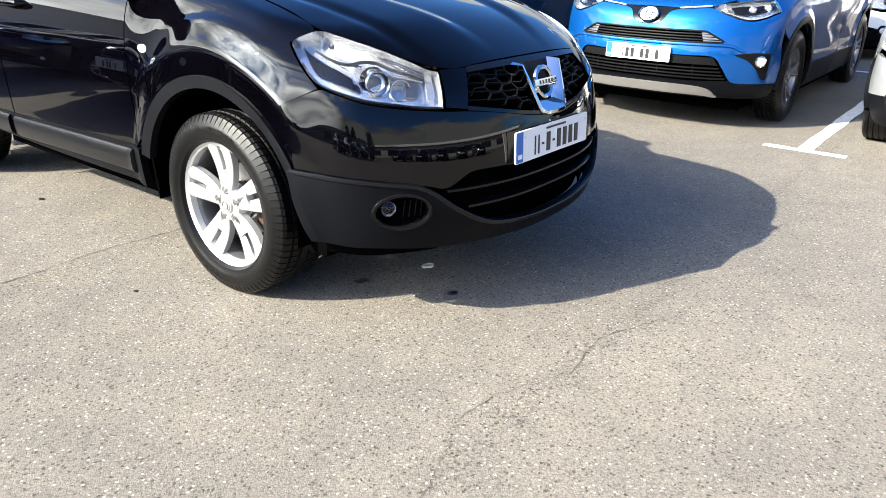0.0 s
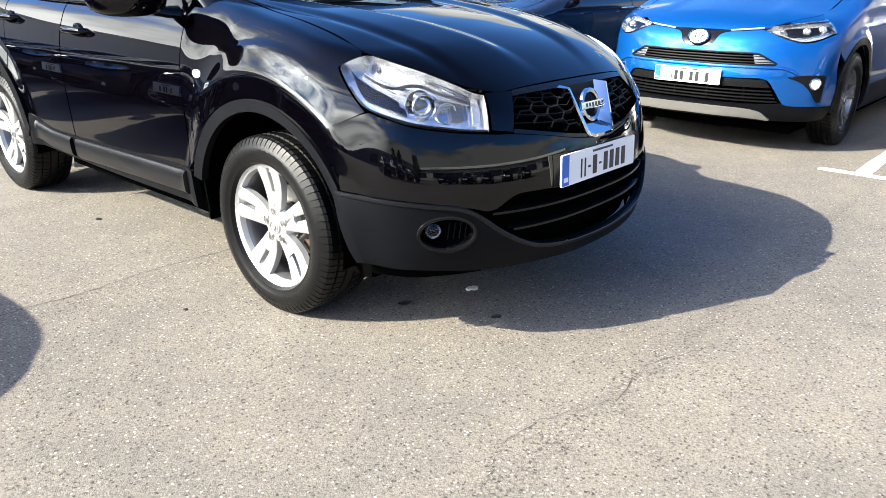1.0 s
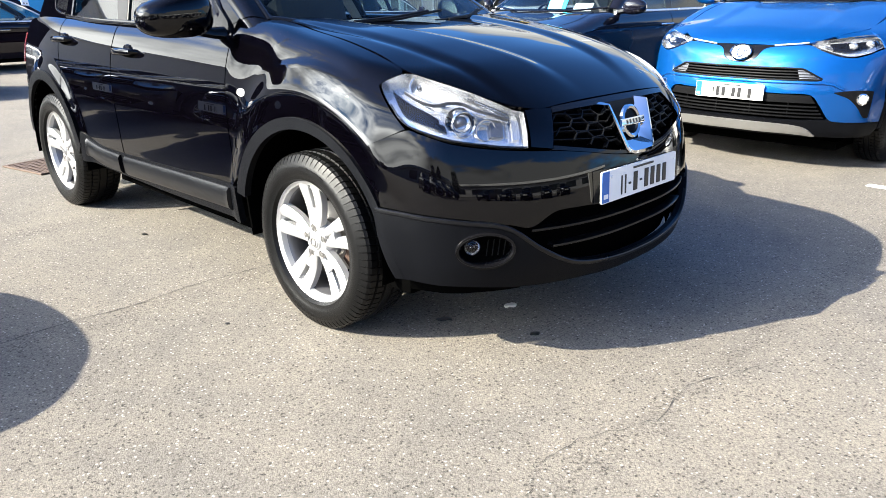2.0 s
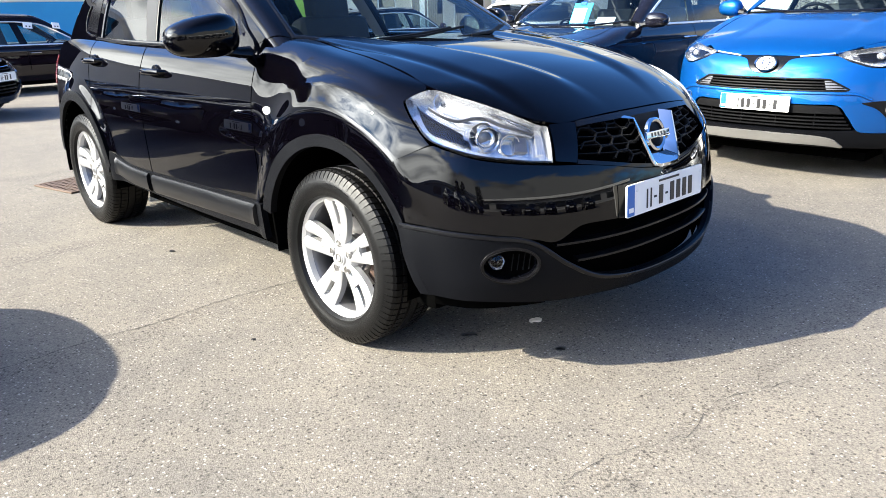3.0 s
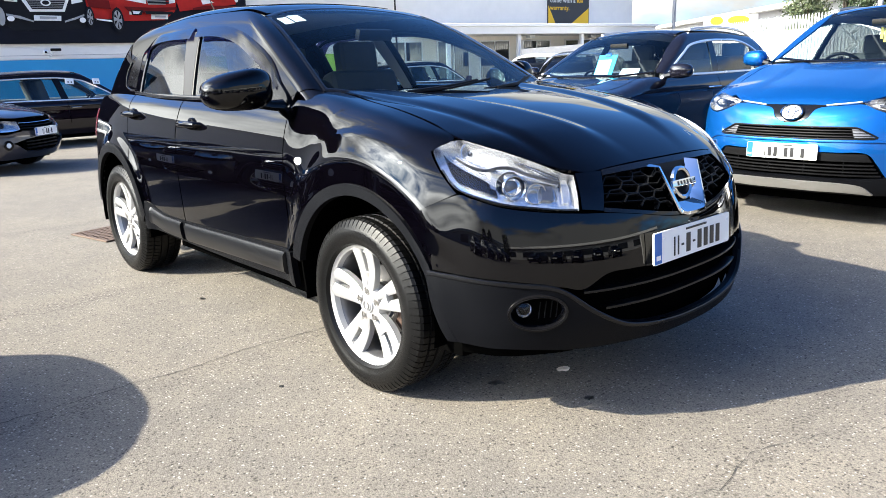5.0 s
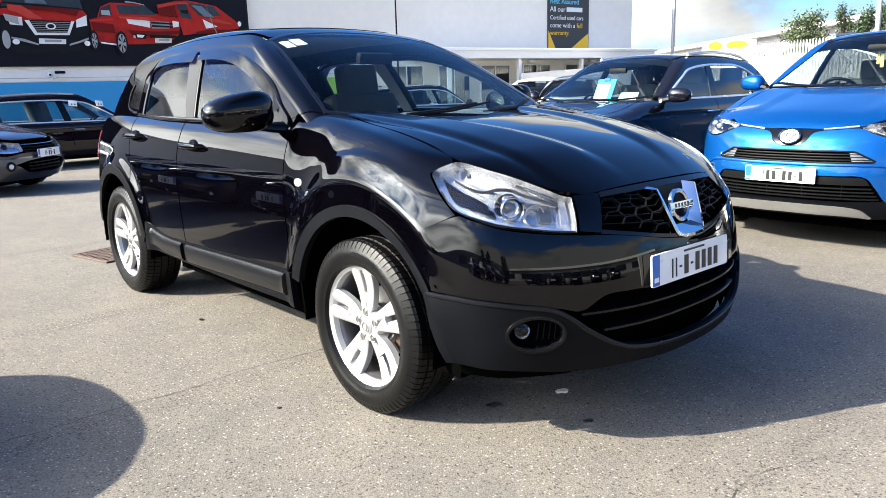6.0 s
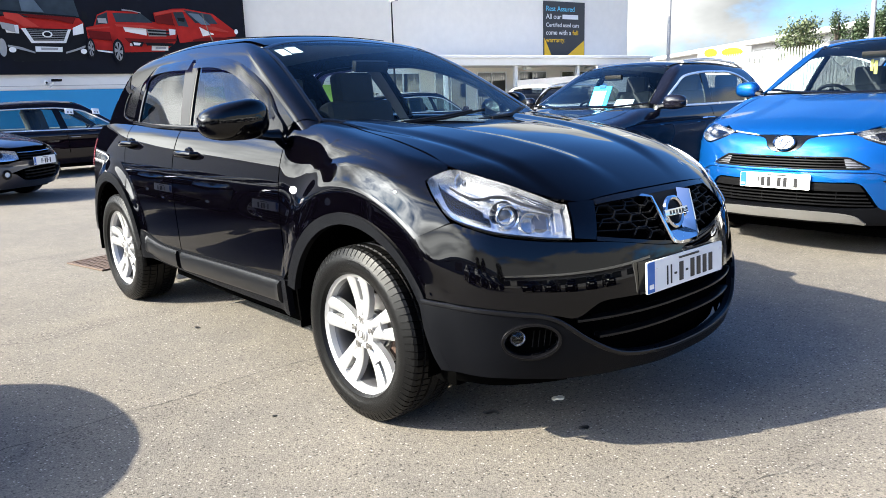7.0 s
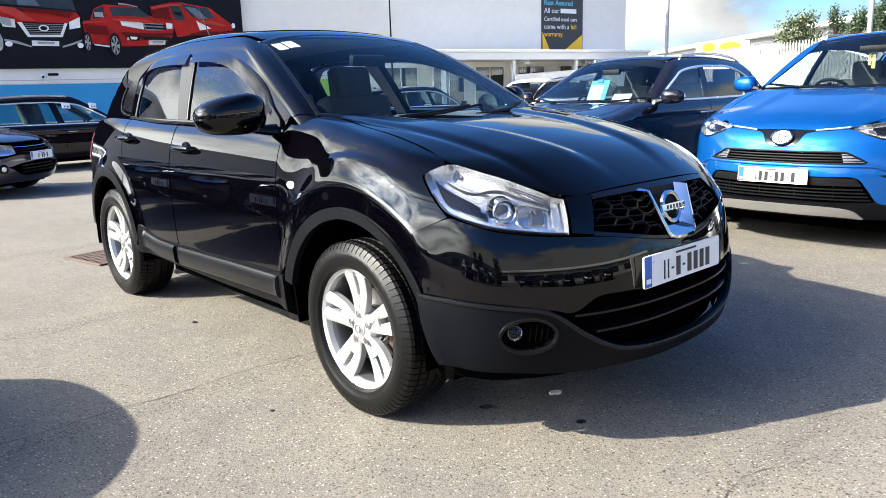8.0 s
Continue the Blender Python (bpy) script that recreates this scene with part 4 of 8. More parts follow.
        part("lamp_shutter", sheet(sunk(B, 0.030), blk([(41.2, 0.805), (38.4, 0.800)]), blk([(41.2, 0.846), (38.4, 0.846)]), 8, 6, rim=0.02), "dark_alloy", cover)
        part("lamp_lip", strip(sunk(B, 0.004), nose(sunk(B, 0.004), [(a * s, z + 0.004) for a, z in lb[1:]]), 0.003, 0.003, 40), "gloss_black", cover)
        for k in range(3):
            a = 43.0 - k * 0.8
            part("lamp_flute", strip(sunk(B, 0.048), nose(sunk(B, 0.048), [(a * s - 4 * s, 0.800), (a * s - 4 * s, 0.838)]), 0.0035, 0.004, 6), "lamp_silver", cover)
    # doors
    both_sides("front_door", sheet(B, side(B, [(-0.492, 0.492), (-1.0, 0.486), (-1.618, 0.470)]), side(B, [(-0.54, 1.09), (-0.62, 1.118), (-1.1, 1.125), (-1.672, 1.122)]), 70, 44), P, car)
    both_sides("rear_door", sheet(B, side(B, [(-1.626, 0.470), (-1.95, 0.475), (-2.13, 0.52), (-2.20, 0.62), (-2.28, 0.715), (-2.33, 0.755)]), side(B, [(-1.68, 1.122), (-2.0, 1.125), (-2.25, 1.13), (-2.46, 1.135)]), 50, 40), P, car)
    both_sides("rear_quarter", sheet(B, side(B, [(-2.335, 0.758)] + arch_points(-2.63, 0.36, 0.482, 54, 152, 14)), side(B, [(-2.468, 1.135), (-2.7, 1.14), (-2.9, 1.14), (-3.12, 1.12)]), 50, 30), P, car)
    tail = lambda pts: screen_points(B, pts, -1)
    part("tailgate", sheet(B, tail([(-0.66, 0.66), (0, 0.66), (0.66, 0.66)]), tail([(-0.62, 1.14), (0, 1.15), (0.62, 1.14)]), 40, 20), P, car)
    part("rear_bumper", sheet(B, tail([(-0.82, 0.30), (0, 0.28), (0.82, 0.30)]), tail([(-0.80, 0.655), (0, 0.655), (0.80, 0.655)]), 40, 16), "plastic", car)
    both_sides("tail_lamp", sheet(B, side(B, [(-3.10, 0.86), (-3.24, 0.86)]), side(B, [(-3.08, 1.04), (-3.18, 1.04)]), 12, 20, off=0.003), "red_lens", car)
    both_sides("rear_corner", sheet(B, side(B, [(-3.02, 0.36), (-3.25, 0.36)]), side(B, [(-3.1, 0.86), (-3.28, 0.86)]), 12, 16, off=-0.004), P, car)
    # sills with raised guards
    both_sides("sill_trim", sheet(B, side(B, [(-0.46, 0.335), (-1.3, 0.340), (-2.18, 0.355)]), side(B, [(-0.46, 0.495), (-1.0, 0.488), (-1.62, 0.472), (-1.95, 0.478), (-2.15, 0.53)]), 60, 10, off=0.006, rim=0.03), "plastic", car)
    both_sides("door_guard", strip(sunk(B, -0.006), side(B, [(-0.53, 0.430), (-1.0, 0.424), (-1.60, 0.412)]), 0.050, 0.020, 40, 0.01), "satin_plastic", car)
    both_sides("door_guard", strip(sunk(B, -0.006), side(B, [(-1.66, 0.412), (-1.9, 0.418), (-2.10, 0.446)]), 0.050, 0.020, 30, 0.01), "satin_plastic", car)
    both_sides("lower_sill", sheet(B, side(B, [(-0.46, 0.26), (-1.3, 0.26), (-2.2, 0.27)]), side(B, [(-0.46, 0.345), (-1.3, 0.350), (-2.2, 0.365)]), 30, 6, off=-0.11, rim=0.05), "liner", car)
    # arch trims and liners
    for xc, inner, outer in ((0, [(0.488, 0.335), (0.460, 0.40), (0.436, 0.47)] + arch_points(0.035, 0.365, 0.427, 25, 166, 24), [(0.520, 0.335), (0.490, 0.425), (0.466, 0.50)] + arch_points(0.02, 0.365, 0.472, 27, 166, 24)),
                             (-2.63, arch_points(-2.63, 0.36, 0.424, 4, 172, 26), arch_points(-2.63, 0.36, 0.484, 10, 172, 26))):
        both_sides("arch_trim", sheet(B, side(B, inner), side(B, outer), 80, 6, off=0.009, rim=0.03), "plastic", car)
        both_sides("wheel_liner", liner_mesh(xc, 0.36, 0.425, -0.86, -0.50), "liner", car)
    both_sides("mud_flap", moved(box(-0.007, 0.007, -0.11, 0.11, -0.075, 0.19, 0.006, 2), Matrix.Translation((-0.430, -0.750, 0.39)) @ Matrix.Rotation(radians(-8), 4, "Y")), "liner", car)
    # upper body
    scr = lambda pts: screen_points(C, pts, 1)
    base = [(-0.665, 1.165), (-0.45, 1.135), (-0.2, 1.122), (0, 1.118), (0.2, 1.122), (0.45, 1.135), (0.665, 1.165)]
    crest = [(-0.535, 1.512), (-0.4, 1.545), (-0.2, 1.565), (0, 1.571), (0.2, 1.565), (0.4, 1.545), (0.535, 1.512)]
    part("windscreen", sheet(C, scr(base), scr(crest), 50, 26, rim=0.005, gap=0.004), "glass", car)
    for line in (base, crest):
        part("screen_seal", strip(C, scr(line), 0.016, 0.002, 50, 0.006), "gloss_black", car)
    win_top = [(-0.60, 1.135), (-0.71, 1.205), (-0.85, 1.30), (-1.0, 1.362), (-1.15, 1.412), (-1.41, 1.46), (-1.71, 1.474), (-1.9, 1.474), (-2.36, 1.458), (-2.52, 1.43), (-2.66, 1.415), (-2.80, 1.34)]
    edge_top = np.vstack([scr([(-0.685, 1.160), (-0.655, 1.235), (-0.62, 1.32), (-0.585, 1.42), (-0.56, 1.48), (-0.545, 1.512)]), above(C, [(-1.5, -0.565), (-1.9, -0.56), (-2.4, -0.54), (-2.7, -0.52), (-2.95, -0.49)])])
    both_sides("roof_side", sheet(C, side(C, win_top), edge_top, 70, 16, rim=0.015), P, car)
    for s in (1, -1):
        part("screen_seal", strip(C, np.array([[x, y * s, z] for x, y, z in scr([(-0.672, 1.16), (-0.64, 1.25), (-0.60, 1.35), (-0.56, 1.45), (-0.54, 1.508)])]), 0.010, 0.003, 30, 0.006), "gloss_black", car)
    r_edge = above(C, [(-1.18, -0.51), (-1.5, -0.561), (-1.9, -0.557), (-2.4, -0.537), (-2.95, -0.487)])
    part("roof", sheet(C, r_edge, r_edge * [1, -1, 1], 50, 40), P, car)
    r2 = above(C, [(-1.36, -0.40), (-1.8, -0.42), (-2.3, -0.42)])
    part("glass_roof", sheet(C, r2, r2 * [1, -1, 1], 20, 20, off=0.004), "gloss_black", car)
    both_sides("rear_pillar", sheet(C, side(C, [(-2.44, 1.125), (-2.7, 1.13), (-2.95, 1.13), (-3.16, 1.13)]), np.vstack([side(C, [(-2.50, 1.440), (-2.66, 1.424), (-2.80, 1.352)]), above(C, [(-2.98, -0.478)])]), 30, 20), P, car)
    part("rear_screen", sheet(C, screen_points(C, [(-0.6, 1.14), (0, 1.13), (0.6, 1.14)], -1), screen_points(C, [(-0.5, 1.46), (0, 1.50), (0.5, 1.46)], -1), 30, 14, rim=0.004), "privacy_glass", car)
    both_sides("quarter_glass", sheet(C, side(C, [(-2.535, 1.175), (-2.76, 1.195)]), side(C, [(-2.57, 1.385), (-2.66, 1.378), (-2.75, 1.31)]), 16, 10, off=0.002, rim=0.01), "gloss_black", car)
    both_sides("quarter_seal", strip(C, side(C, [(-2.77, 1.335), (-2.80, 1.27), (-2.76, 1.19), (-2.66, 1.165), (-2.54, 1.16)]), 0.006, 0.007, 30, 0.006), "gloss_black", car)
    both_sides("front_side_glass", sheet(sunk(C, 0.006), side(C, [(-0.69, 1.140), (-1.1, 1.138), (-1.568, 1.138)]), side(C, [(-0.70, 1.198), (-0.85, 1.298), (-1.15, 1.408), (-1.41, 1.455), (-1.705, 1.470)]), 12, 7, rim=0.003), "side_glass", car)
    both_sides("rear_side_glass", sheet(sunk(C, 0.006), side(C, [(-1.685, 1.138), (-2.0, 1.140), (-2.43, 1.150)]), side(C, [(-1.87, 1.470), (-2.1, 1.470), (-2.36, 1.455), (-2.475, 1.42)]), 10, 7, rim=0.003), "side_glass", car)
    both_sides("centre_pillar", sheet(C, side(C, [(-1.565, 1.13), (-1.69, 1.13)]), side(C, [(-1.70, 1.474), (-1.88, 1.474)]), 8, 20, off=0.002), "pillar_black", car)
    both_sides("belt_moulding", strip(C, side(C, [(-0.60, 1.128), (-1.1, 1.128), (-1.7, 1.13), (-2.1, 1.134), (-2.5, 1.145)]), 0.011, 0.012, 60, 0.02), "gloss_black", car)
    # black frame strips; the two along the top also paint in the deflector's shadow
    both_sides("window_channel", strip(C, side(C, [(-0.72, 1.20), (-0.86, 1.292), (-1.15, 1.400), (-1.41, 1.448), (-1.70, 1.462)]), 0.012, 0.002, 40, 0.012), "rubber", car)
    both_sides("window_channel", strip(C, side(C, [(-1.87, 1.462), (-2.1, 1.462), (-2.36, 1.446), (-2.475, 1.41)]), 0.012, 0.002, 30, 0.012), "rubber", car)
    both_sides("window_channel", strip(C, side(C, [(-1.578, 1.14), (-1.635, 1.30), (-1.700, 1.46)]), 0.010, 0.004, 20, 0.010), "rubber", car)
    both_sides("rear_window_frame", strip(C, side(C, [(-2.43, 1.15), (-2.46, 1.28), (-2.48, 1.42)]), 0.016, 0.004, 16, 0.01), "gloss_black", car)
    both_sides("wind_deflector", sheet(C, side(C, [(-0.70, 1.165), (-0.86, 1.262), (-1.15, 1.372), (-1.41, 1.420), (-1.705, 1.432)]), side(C, [(-0.665, 1.19), (-0.83, 1.315), (-1.13, 1.43), (-1.41, 1.484), (-1.715, 1.494)]), 40, 9, off=0.004, rim=0.002, flare=0.020), "deflector", car, "smoked acrylic wind deflector")
    both_sides("wind_deflector", sheet(C, side(C, [(-1.76, 1.425), (-2.1, 1.430), (-2.36, 1.412), (-2.49, 1.34)]), side(C, [(-1.78, 1.494), (-2.1, 1.490), (-2.38, 1.478), (-2.55, 1.40)]), 36, 9, off=0.004, rim=0.002, flare=0.020), "deflector", car, "smoked acrylic wind deflector")
    both_sides("mirror_sail", sheet(C, side(C, [(-0.548, 1.082), (-0.735, 1.112)]), side(C, [(-0.605, 1.150), (-0.735, 1.232)]), 10, 8, off=0.012, rim=0.03), "gloss_black", car)
    both_sides("pillar_foot", sheet(C, side(C, [(-0.42, 1.06), (-0.53, 1.08), (-0.66, 1.10)]), np.vstack([scr([(-0.60, 1.13), (-0.655, 1.152)]), side(C, [(-0.66, 1.17)])]), 24, 10, off=-0.002, rim=0.01), P, car)
    # door mirrors
    def mirror_shell(s):
        bm = bmesh.new()
        bmesh.ops.create_uvsphere(bm, u_segments=36, v_segments=20, radius=1)
        for q in bm.verts:
            x, y, z = q.co
            k = 1 / max((abs(y) ** 3.0 + abs(z) ** 2.7 + abs(x) ** 2.6) ** (1 / 2.8), 1e-6)
            x, y, z = x * k, y * k, z * k
            q.co = (max(x, -0.35) * 0.085 - 0.012 * abs(y) ** 2, y * 0.150 + 0.012, z * 0.082 * ((1 + 0.26 * y) if z > 0 else (1 + 0.06 * y)) + 0.004 * y)
        return given(bm)
    for s in (1, -1):
        m = Matrix.Translation((-0.655, -0.985, 1.175)) @ Matrix.Rotation(radians(-12), 4, "Z")
        mesh = moved(mirror_shell(s), m)
        arm = pipe([(-0.625, -0.775, 1.105), (-0.635, -0.83, 1.108), (-0.65, -0.90, 1.125)], [0.045, 0.036, 0.04], 12, flat=0.6)
        face = moved(box(-0.006, 0.0, -0.098, 0.098, -0.052, 0.052, 0.002, 1), Matrix.Translation((-0.690, -0.985, 1.175)) @ Matrix.Rotation(radians(-12), 4, "Z"))
        # the far one is folded back against its door
        fold = Matrix.Translation((-0.64, -0.80, 0)) @ Matrix.Rotation(radians(-82), 4, "Z") @ Matrix.Translation((0.64, 0.86, 0))
        mesh, arm, face = (q if s == 1 else flipped(q if q is arm else moved(q, fold)) for q in (mesh, arm, face))
        sh = part("door_mirror", mesh, P, car, sharp=60)
        part("mirror_arm", arm, "gloss_black", sh)
        part("mirror_glass", face, "chrome", sh)
    # handles, repeaters, badges of trim
    for x, z in ((-1.47, 0.992), (-2.33, 1.022)):
        at = side(B, [(x, z)])[0]
        for s in (1, -1):
            y = at[1] * s
            part("handle_bowl", moved(turned([(0.0, 0.004), (0.030, 0.004), (0.042, 0.002), (0.044, -0.01)], 28), Matrix.Translation((x, y, z - 0.004)) @ Matrix.Rotation(radians(90 * s), 4, "X") @ Matrix.Diagonal((1.1, 1, 1, 1))), "gloss_black", car)
            part("door_handle", join(pipe([(x + 0.105, y + 0.01 * s, z + 0.006), (x + 0.095, y - 0.026 * s, z + 0.008), (x + 0.03, y - 0.040 * s, z + 0.008), (x - 0.04, y - 0.040 * s, z + 0.006), (x - 0.09, y - 0.030 * s, z + 0.004), (x - 0.105, y + 0.01 * s, z + 0.002)],
                 [0.012, 0.016, 0.017, 0.017, 0.016, 0.012], 12, flat=1.0)), P, car)
    rp = side(B, [(-0.405, 0.886)])[0]
    for s in (1, -1):
        part("side_repeater", moved(turned([(0.0, 0.008), (0.012, 0.007), (0.019, 0.002), (0.020, -0.004)], 24), Matrix.Translation((rp[0], rp[1] * s, rp[2])) @ Matrix.Rotation(radians(90 * s), 4, "X") @ Matrix.Diagonal((1.5, 0.85, 1, 1))), "white_lens", car)
    both_sides("wing_vent", sheet(B, side(B, [(-0.475, 0.655), (-0.455, 0.655)]), side(B, [(-0.478, 0.70), (-0.458, 0.70)]), 4, 6, off=0.003), "gloss_black", car)
    # wipers, washer jets, stickers, aerial
    wp = lambda y, z: screen_points(C, [(y, z)], 1)[0] + np.array([0.02, 0, 0.012])
    part("wiper", join(pipe([wp(-0.35, 1.13), wp(-0.1, 1.145), wp(0.12, 1.165)], 0.008, 6), pipe([wp(-0.42, 1.125), wp(-0.1, 1.137), wp(0.22, 1.168)], 0.006, 6)), "dark_plastic", car)
    part("wiper", join(pipe([wp(0.20, 1.128), wp(0.40, 1.14), wp(0.54, 1.165)], 0.008, 6), pipe([wp(0.10, 1.125), wp(0.4, 1.135), wp(0.60, 1.17)], 0.006, 6)), "dark_plastic", car)
    part("wiper_bonnet_gap", sheet(B, above(B, [(-0.455, -0.60), (-0.455, 0), (-0.455, 0.60)]), above(B, [(-0.56, -0.62), (-0.56, 0), (-0.56, 0.62)]), 30, 5, off=-0.035, rim=0.02), "dark_plastic", car)
    for y0, y1, z in ((-0.495, -0.435, 1.478), (-0.425, -0.355, 1.492)):
        st = scr([(y0, z), (y1, z + 0.008)]), scr([(y0, z + 0.034), (y1, z + 0.042)])
        part("tax_sticker", sheet(C, st[0], st[1], 6, 4, off=-0.008, rim=0.001), "plate_white", car)
    part("screen_mirror", moved(box(-0.02, 0.02, -0.11, 0.11, -0.03, 0.03, 0.015, 2), Matrix.Translation((-0.98, 0, 1.42)) @ Matrix.Rotation(radians(15), 4, "Y")), "dark_plastic", car)
    part("aerial", pipe([(-2.75, 0.0, 1.585), (-2.86, 0.0, 1.72), (-2.98, 0.0, 1.90)], [0.008, 0.004, 0.002], 6), "dark_plastic", car)
    # unseen core and cabin
    part("underbody", join(box(-2.14, -0.48, -0.70, 0.70, 0.22, 0.50), box(-3.2, -2.14, -0.50, 0.50, 0.26, 0.60), box(-0.5, 0.55, -0.46, 0.46, 0.24, 0.84), box(0.3, 0.60, -0.46, 0.46, 0.30, 0.62), box(-3.28, -2.95, -0.72, 0.72, 0.40, 1.06)), "liner", car)
    # deflector blocks and tray, added and enlarged to keep sun out of the shadow
    both_sides("wheel_deflector", join(box(0.39, 0.50, -0.80, -0.42, 0.255, 0.40, 0.02, 2), box(0.45, 0.56, -0.76, -0.40, 0.29, 0.52, 0.02, 2), box(0.50, 0.66, -0.66, -0.30, 0.27, 0.50, 0.02, 2)), "liner", car)
    part("under_tray", box(0.20, 0.48, -0.48, 0.48, 0.215, 0.24, 0.01, 1), "liner", car)
    part("bulkhead", box(-0.52, -0.45, -0.74, 0.74, 0.4, 1.08), "liner", car)
    both_sides("door_lining", box(-2.15, -0.55, -0.79, -0.76, 0.45, 1.10, 0.01, 1), "light_trim", car)
    part("headlining", sheet(sunk(C, 0.03), r_edge, r_edge * [1, -1, 1], 20, 16, rim=0), "light_trim", car)
    both_sides("pillar_lining", sheet(sunk(C, 0.03), side(C, [(-1.58, 1.12), (-1.68, 1.12)]), side(C, [(-1.72, 1.46), (-1.86, 1.46)]), 6, 10, rim=0), "light_trim", car)
    build_interior(car, -0.70, 1.13, -0.36, (-1.24, -2.15))
    W = dict(R=0.350, rim=0.242, width=0.258)
    build_wheel(car, (0, -0.747, 0.348), steer=FIRST_STEER, spin=-13, **W)
    build_wheel(car, (-2.63, -0.747, 0.348), spin=-12, **W)
    build_wheel(car, (0, 0.747, 0.348), steer=FIRST_STEER, near=False, left=True, **W)
    build_wheel(car, (-2.63, 0.747, 0.348), near=False, left=True, **W)
    return car


FIRST_STEER = 0.0
build_first()


# ---- the other parked cars: one builder, many shapes ----
def car_shape(wb=2.65, fo=0.90, ro=0.95, hw=0.90, tall=1.62, nose_z=0.88, belt=1.08, scuttle=-0.35, roof_front=-1.15, roof_end=-3.0, tail_top=-3.3, roof_drop=0.08,
              R=0.35, arch=0.40, plan=0.2, top_w=0.60, flare=0.02):
    tail_x = -wb - ro
    B = body_shape(
        w=table([(fo, hw - 0.07), (0.4, hw - 0.02), (0, hw - 0.012), (-wb / 2, hw), (-wb, hw - 0.012), (-wb - 0.5, hw - 0.05), (tail_x, hw - 0.11)], 0.12),
        p=table([(0.18, -0.06), (0.34, -0.015), (0.5, -0.006), (0.62, -0.012), (0.8, 0.0), (belt - 0.10, -0.012), (belt, -0.05), (belt + 0.1, -0.12), (belt + 0.2, -0.2)], 0.03),
        nose_at=fo, nose_plan=(plan, 2.6),
        nose_up=table([(0.16, -0.14), (0.26, -0.04), (0.38, 0.0), (0.58, 0.0), (nose_z - 0.2, -0.03), (nose_z - 0.1, -0.06), (nose_z, -0.12), (nose_z + 0.1, -0.30)], 0.03),
        tail_at=tail_x, tail_plan=(0.12, 2.8), tail_up=table([(0.2, 0.12), (0.4, 0.0), (0.65, 0.0), (0.8, 0.04), (belt, 0.10), (belt + 0.2, 0.16)], 0.03),
        top=table([(fo, nose_z - 0.12), (fo - 0.12, nose_z), (fo - 0.26, nose_z + 0.065), (fo - 0.5, nose_z + 0.12), (0.0, belt - 0.01), (scuttle, belt + 0.035), (-1.0, belt + 0.05), (-wb, belt + 0.06), (tail_x, belt + 0.07)], 0.06),
        crown=table([(fo, 0.06), (0.3, 0.07), (0.0, 0.04), (scuttle, 0.01), (tail_x, 0.0)], 0.1),
        arches=((0, R), (-wb, R)), arch_r=arch, flare=flare, flare_r=arch + 0.14,
        ridge=lambda x, y: 0.012 * step((y - 0.34) / 0.12) * step((fo - 0.25 - x) / 0.25))
    z1 = tall - 0.045
    C = cabin_shape(
        belt_w=table([(0.0, hw - 0.10), (-1.0, hw - 0.075), (-2.0, hw - 0.085), (-wb - 0.3, hw - 0.14), (tail_x, hw - 0.19)], 0.1), belt_z=belt, tumble=0.30, bow=0.28,
        roof=table([(roof_front + 0.3, tall - 0.075), (roof_front, tall - 0.03), (roof_front - 0.5, tall), (roof_front - 1.0, tall - 0.005), (roof_end, tall - roof_drop), (tail_top, tall - roof_drop - 0.08)], 0.12), roof_crown=0.04,
        screen=table([(belt - 0.05, scuttle + 0.17), (belt + 0.05, scuttle), (z1, roof_front), (tall + 0.1, roof_front - 0.35)], 0.05), screen_bow=0.10,
        rear=table([(belt - 0.1, tail_x + 0.05), (belt + 0.1, tail_x + 0.10), (tall - 0.2, tail_top + 0.12), (tall - 0.05, tail_top + 0.30)], 0.05), rear_bow=0.10)
    return B, C


def bulb(a, b, c):
    """A rounded mirror shell, flat towards the back."""
    bm = bmesh.new()
    bmesh.ops.create_uvsphere(bm, u_segments=20, v_segments=12, radius=1)
    for q in bm.verts:
        x, y, z = q.co
        k = 1 / max((abs(x) ** 2.8 + abs(y) ** 2.8 + abs(z) ** 2.8) ** (1 / 2.8), 1e-6)
        q.co = (max(x * k, -0.4) * a, y * k * b, z * k * c * (1 + 0.12 * y))
    return given(bm)


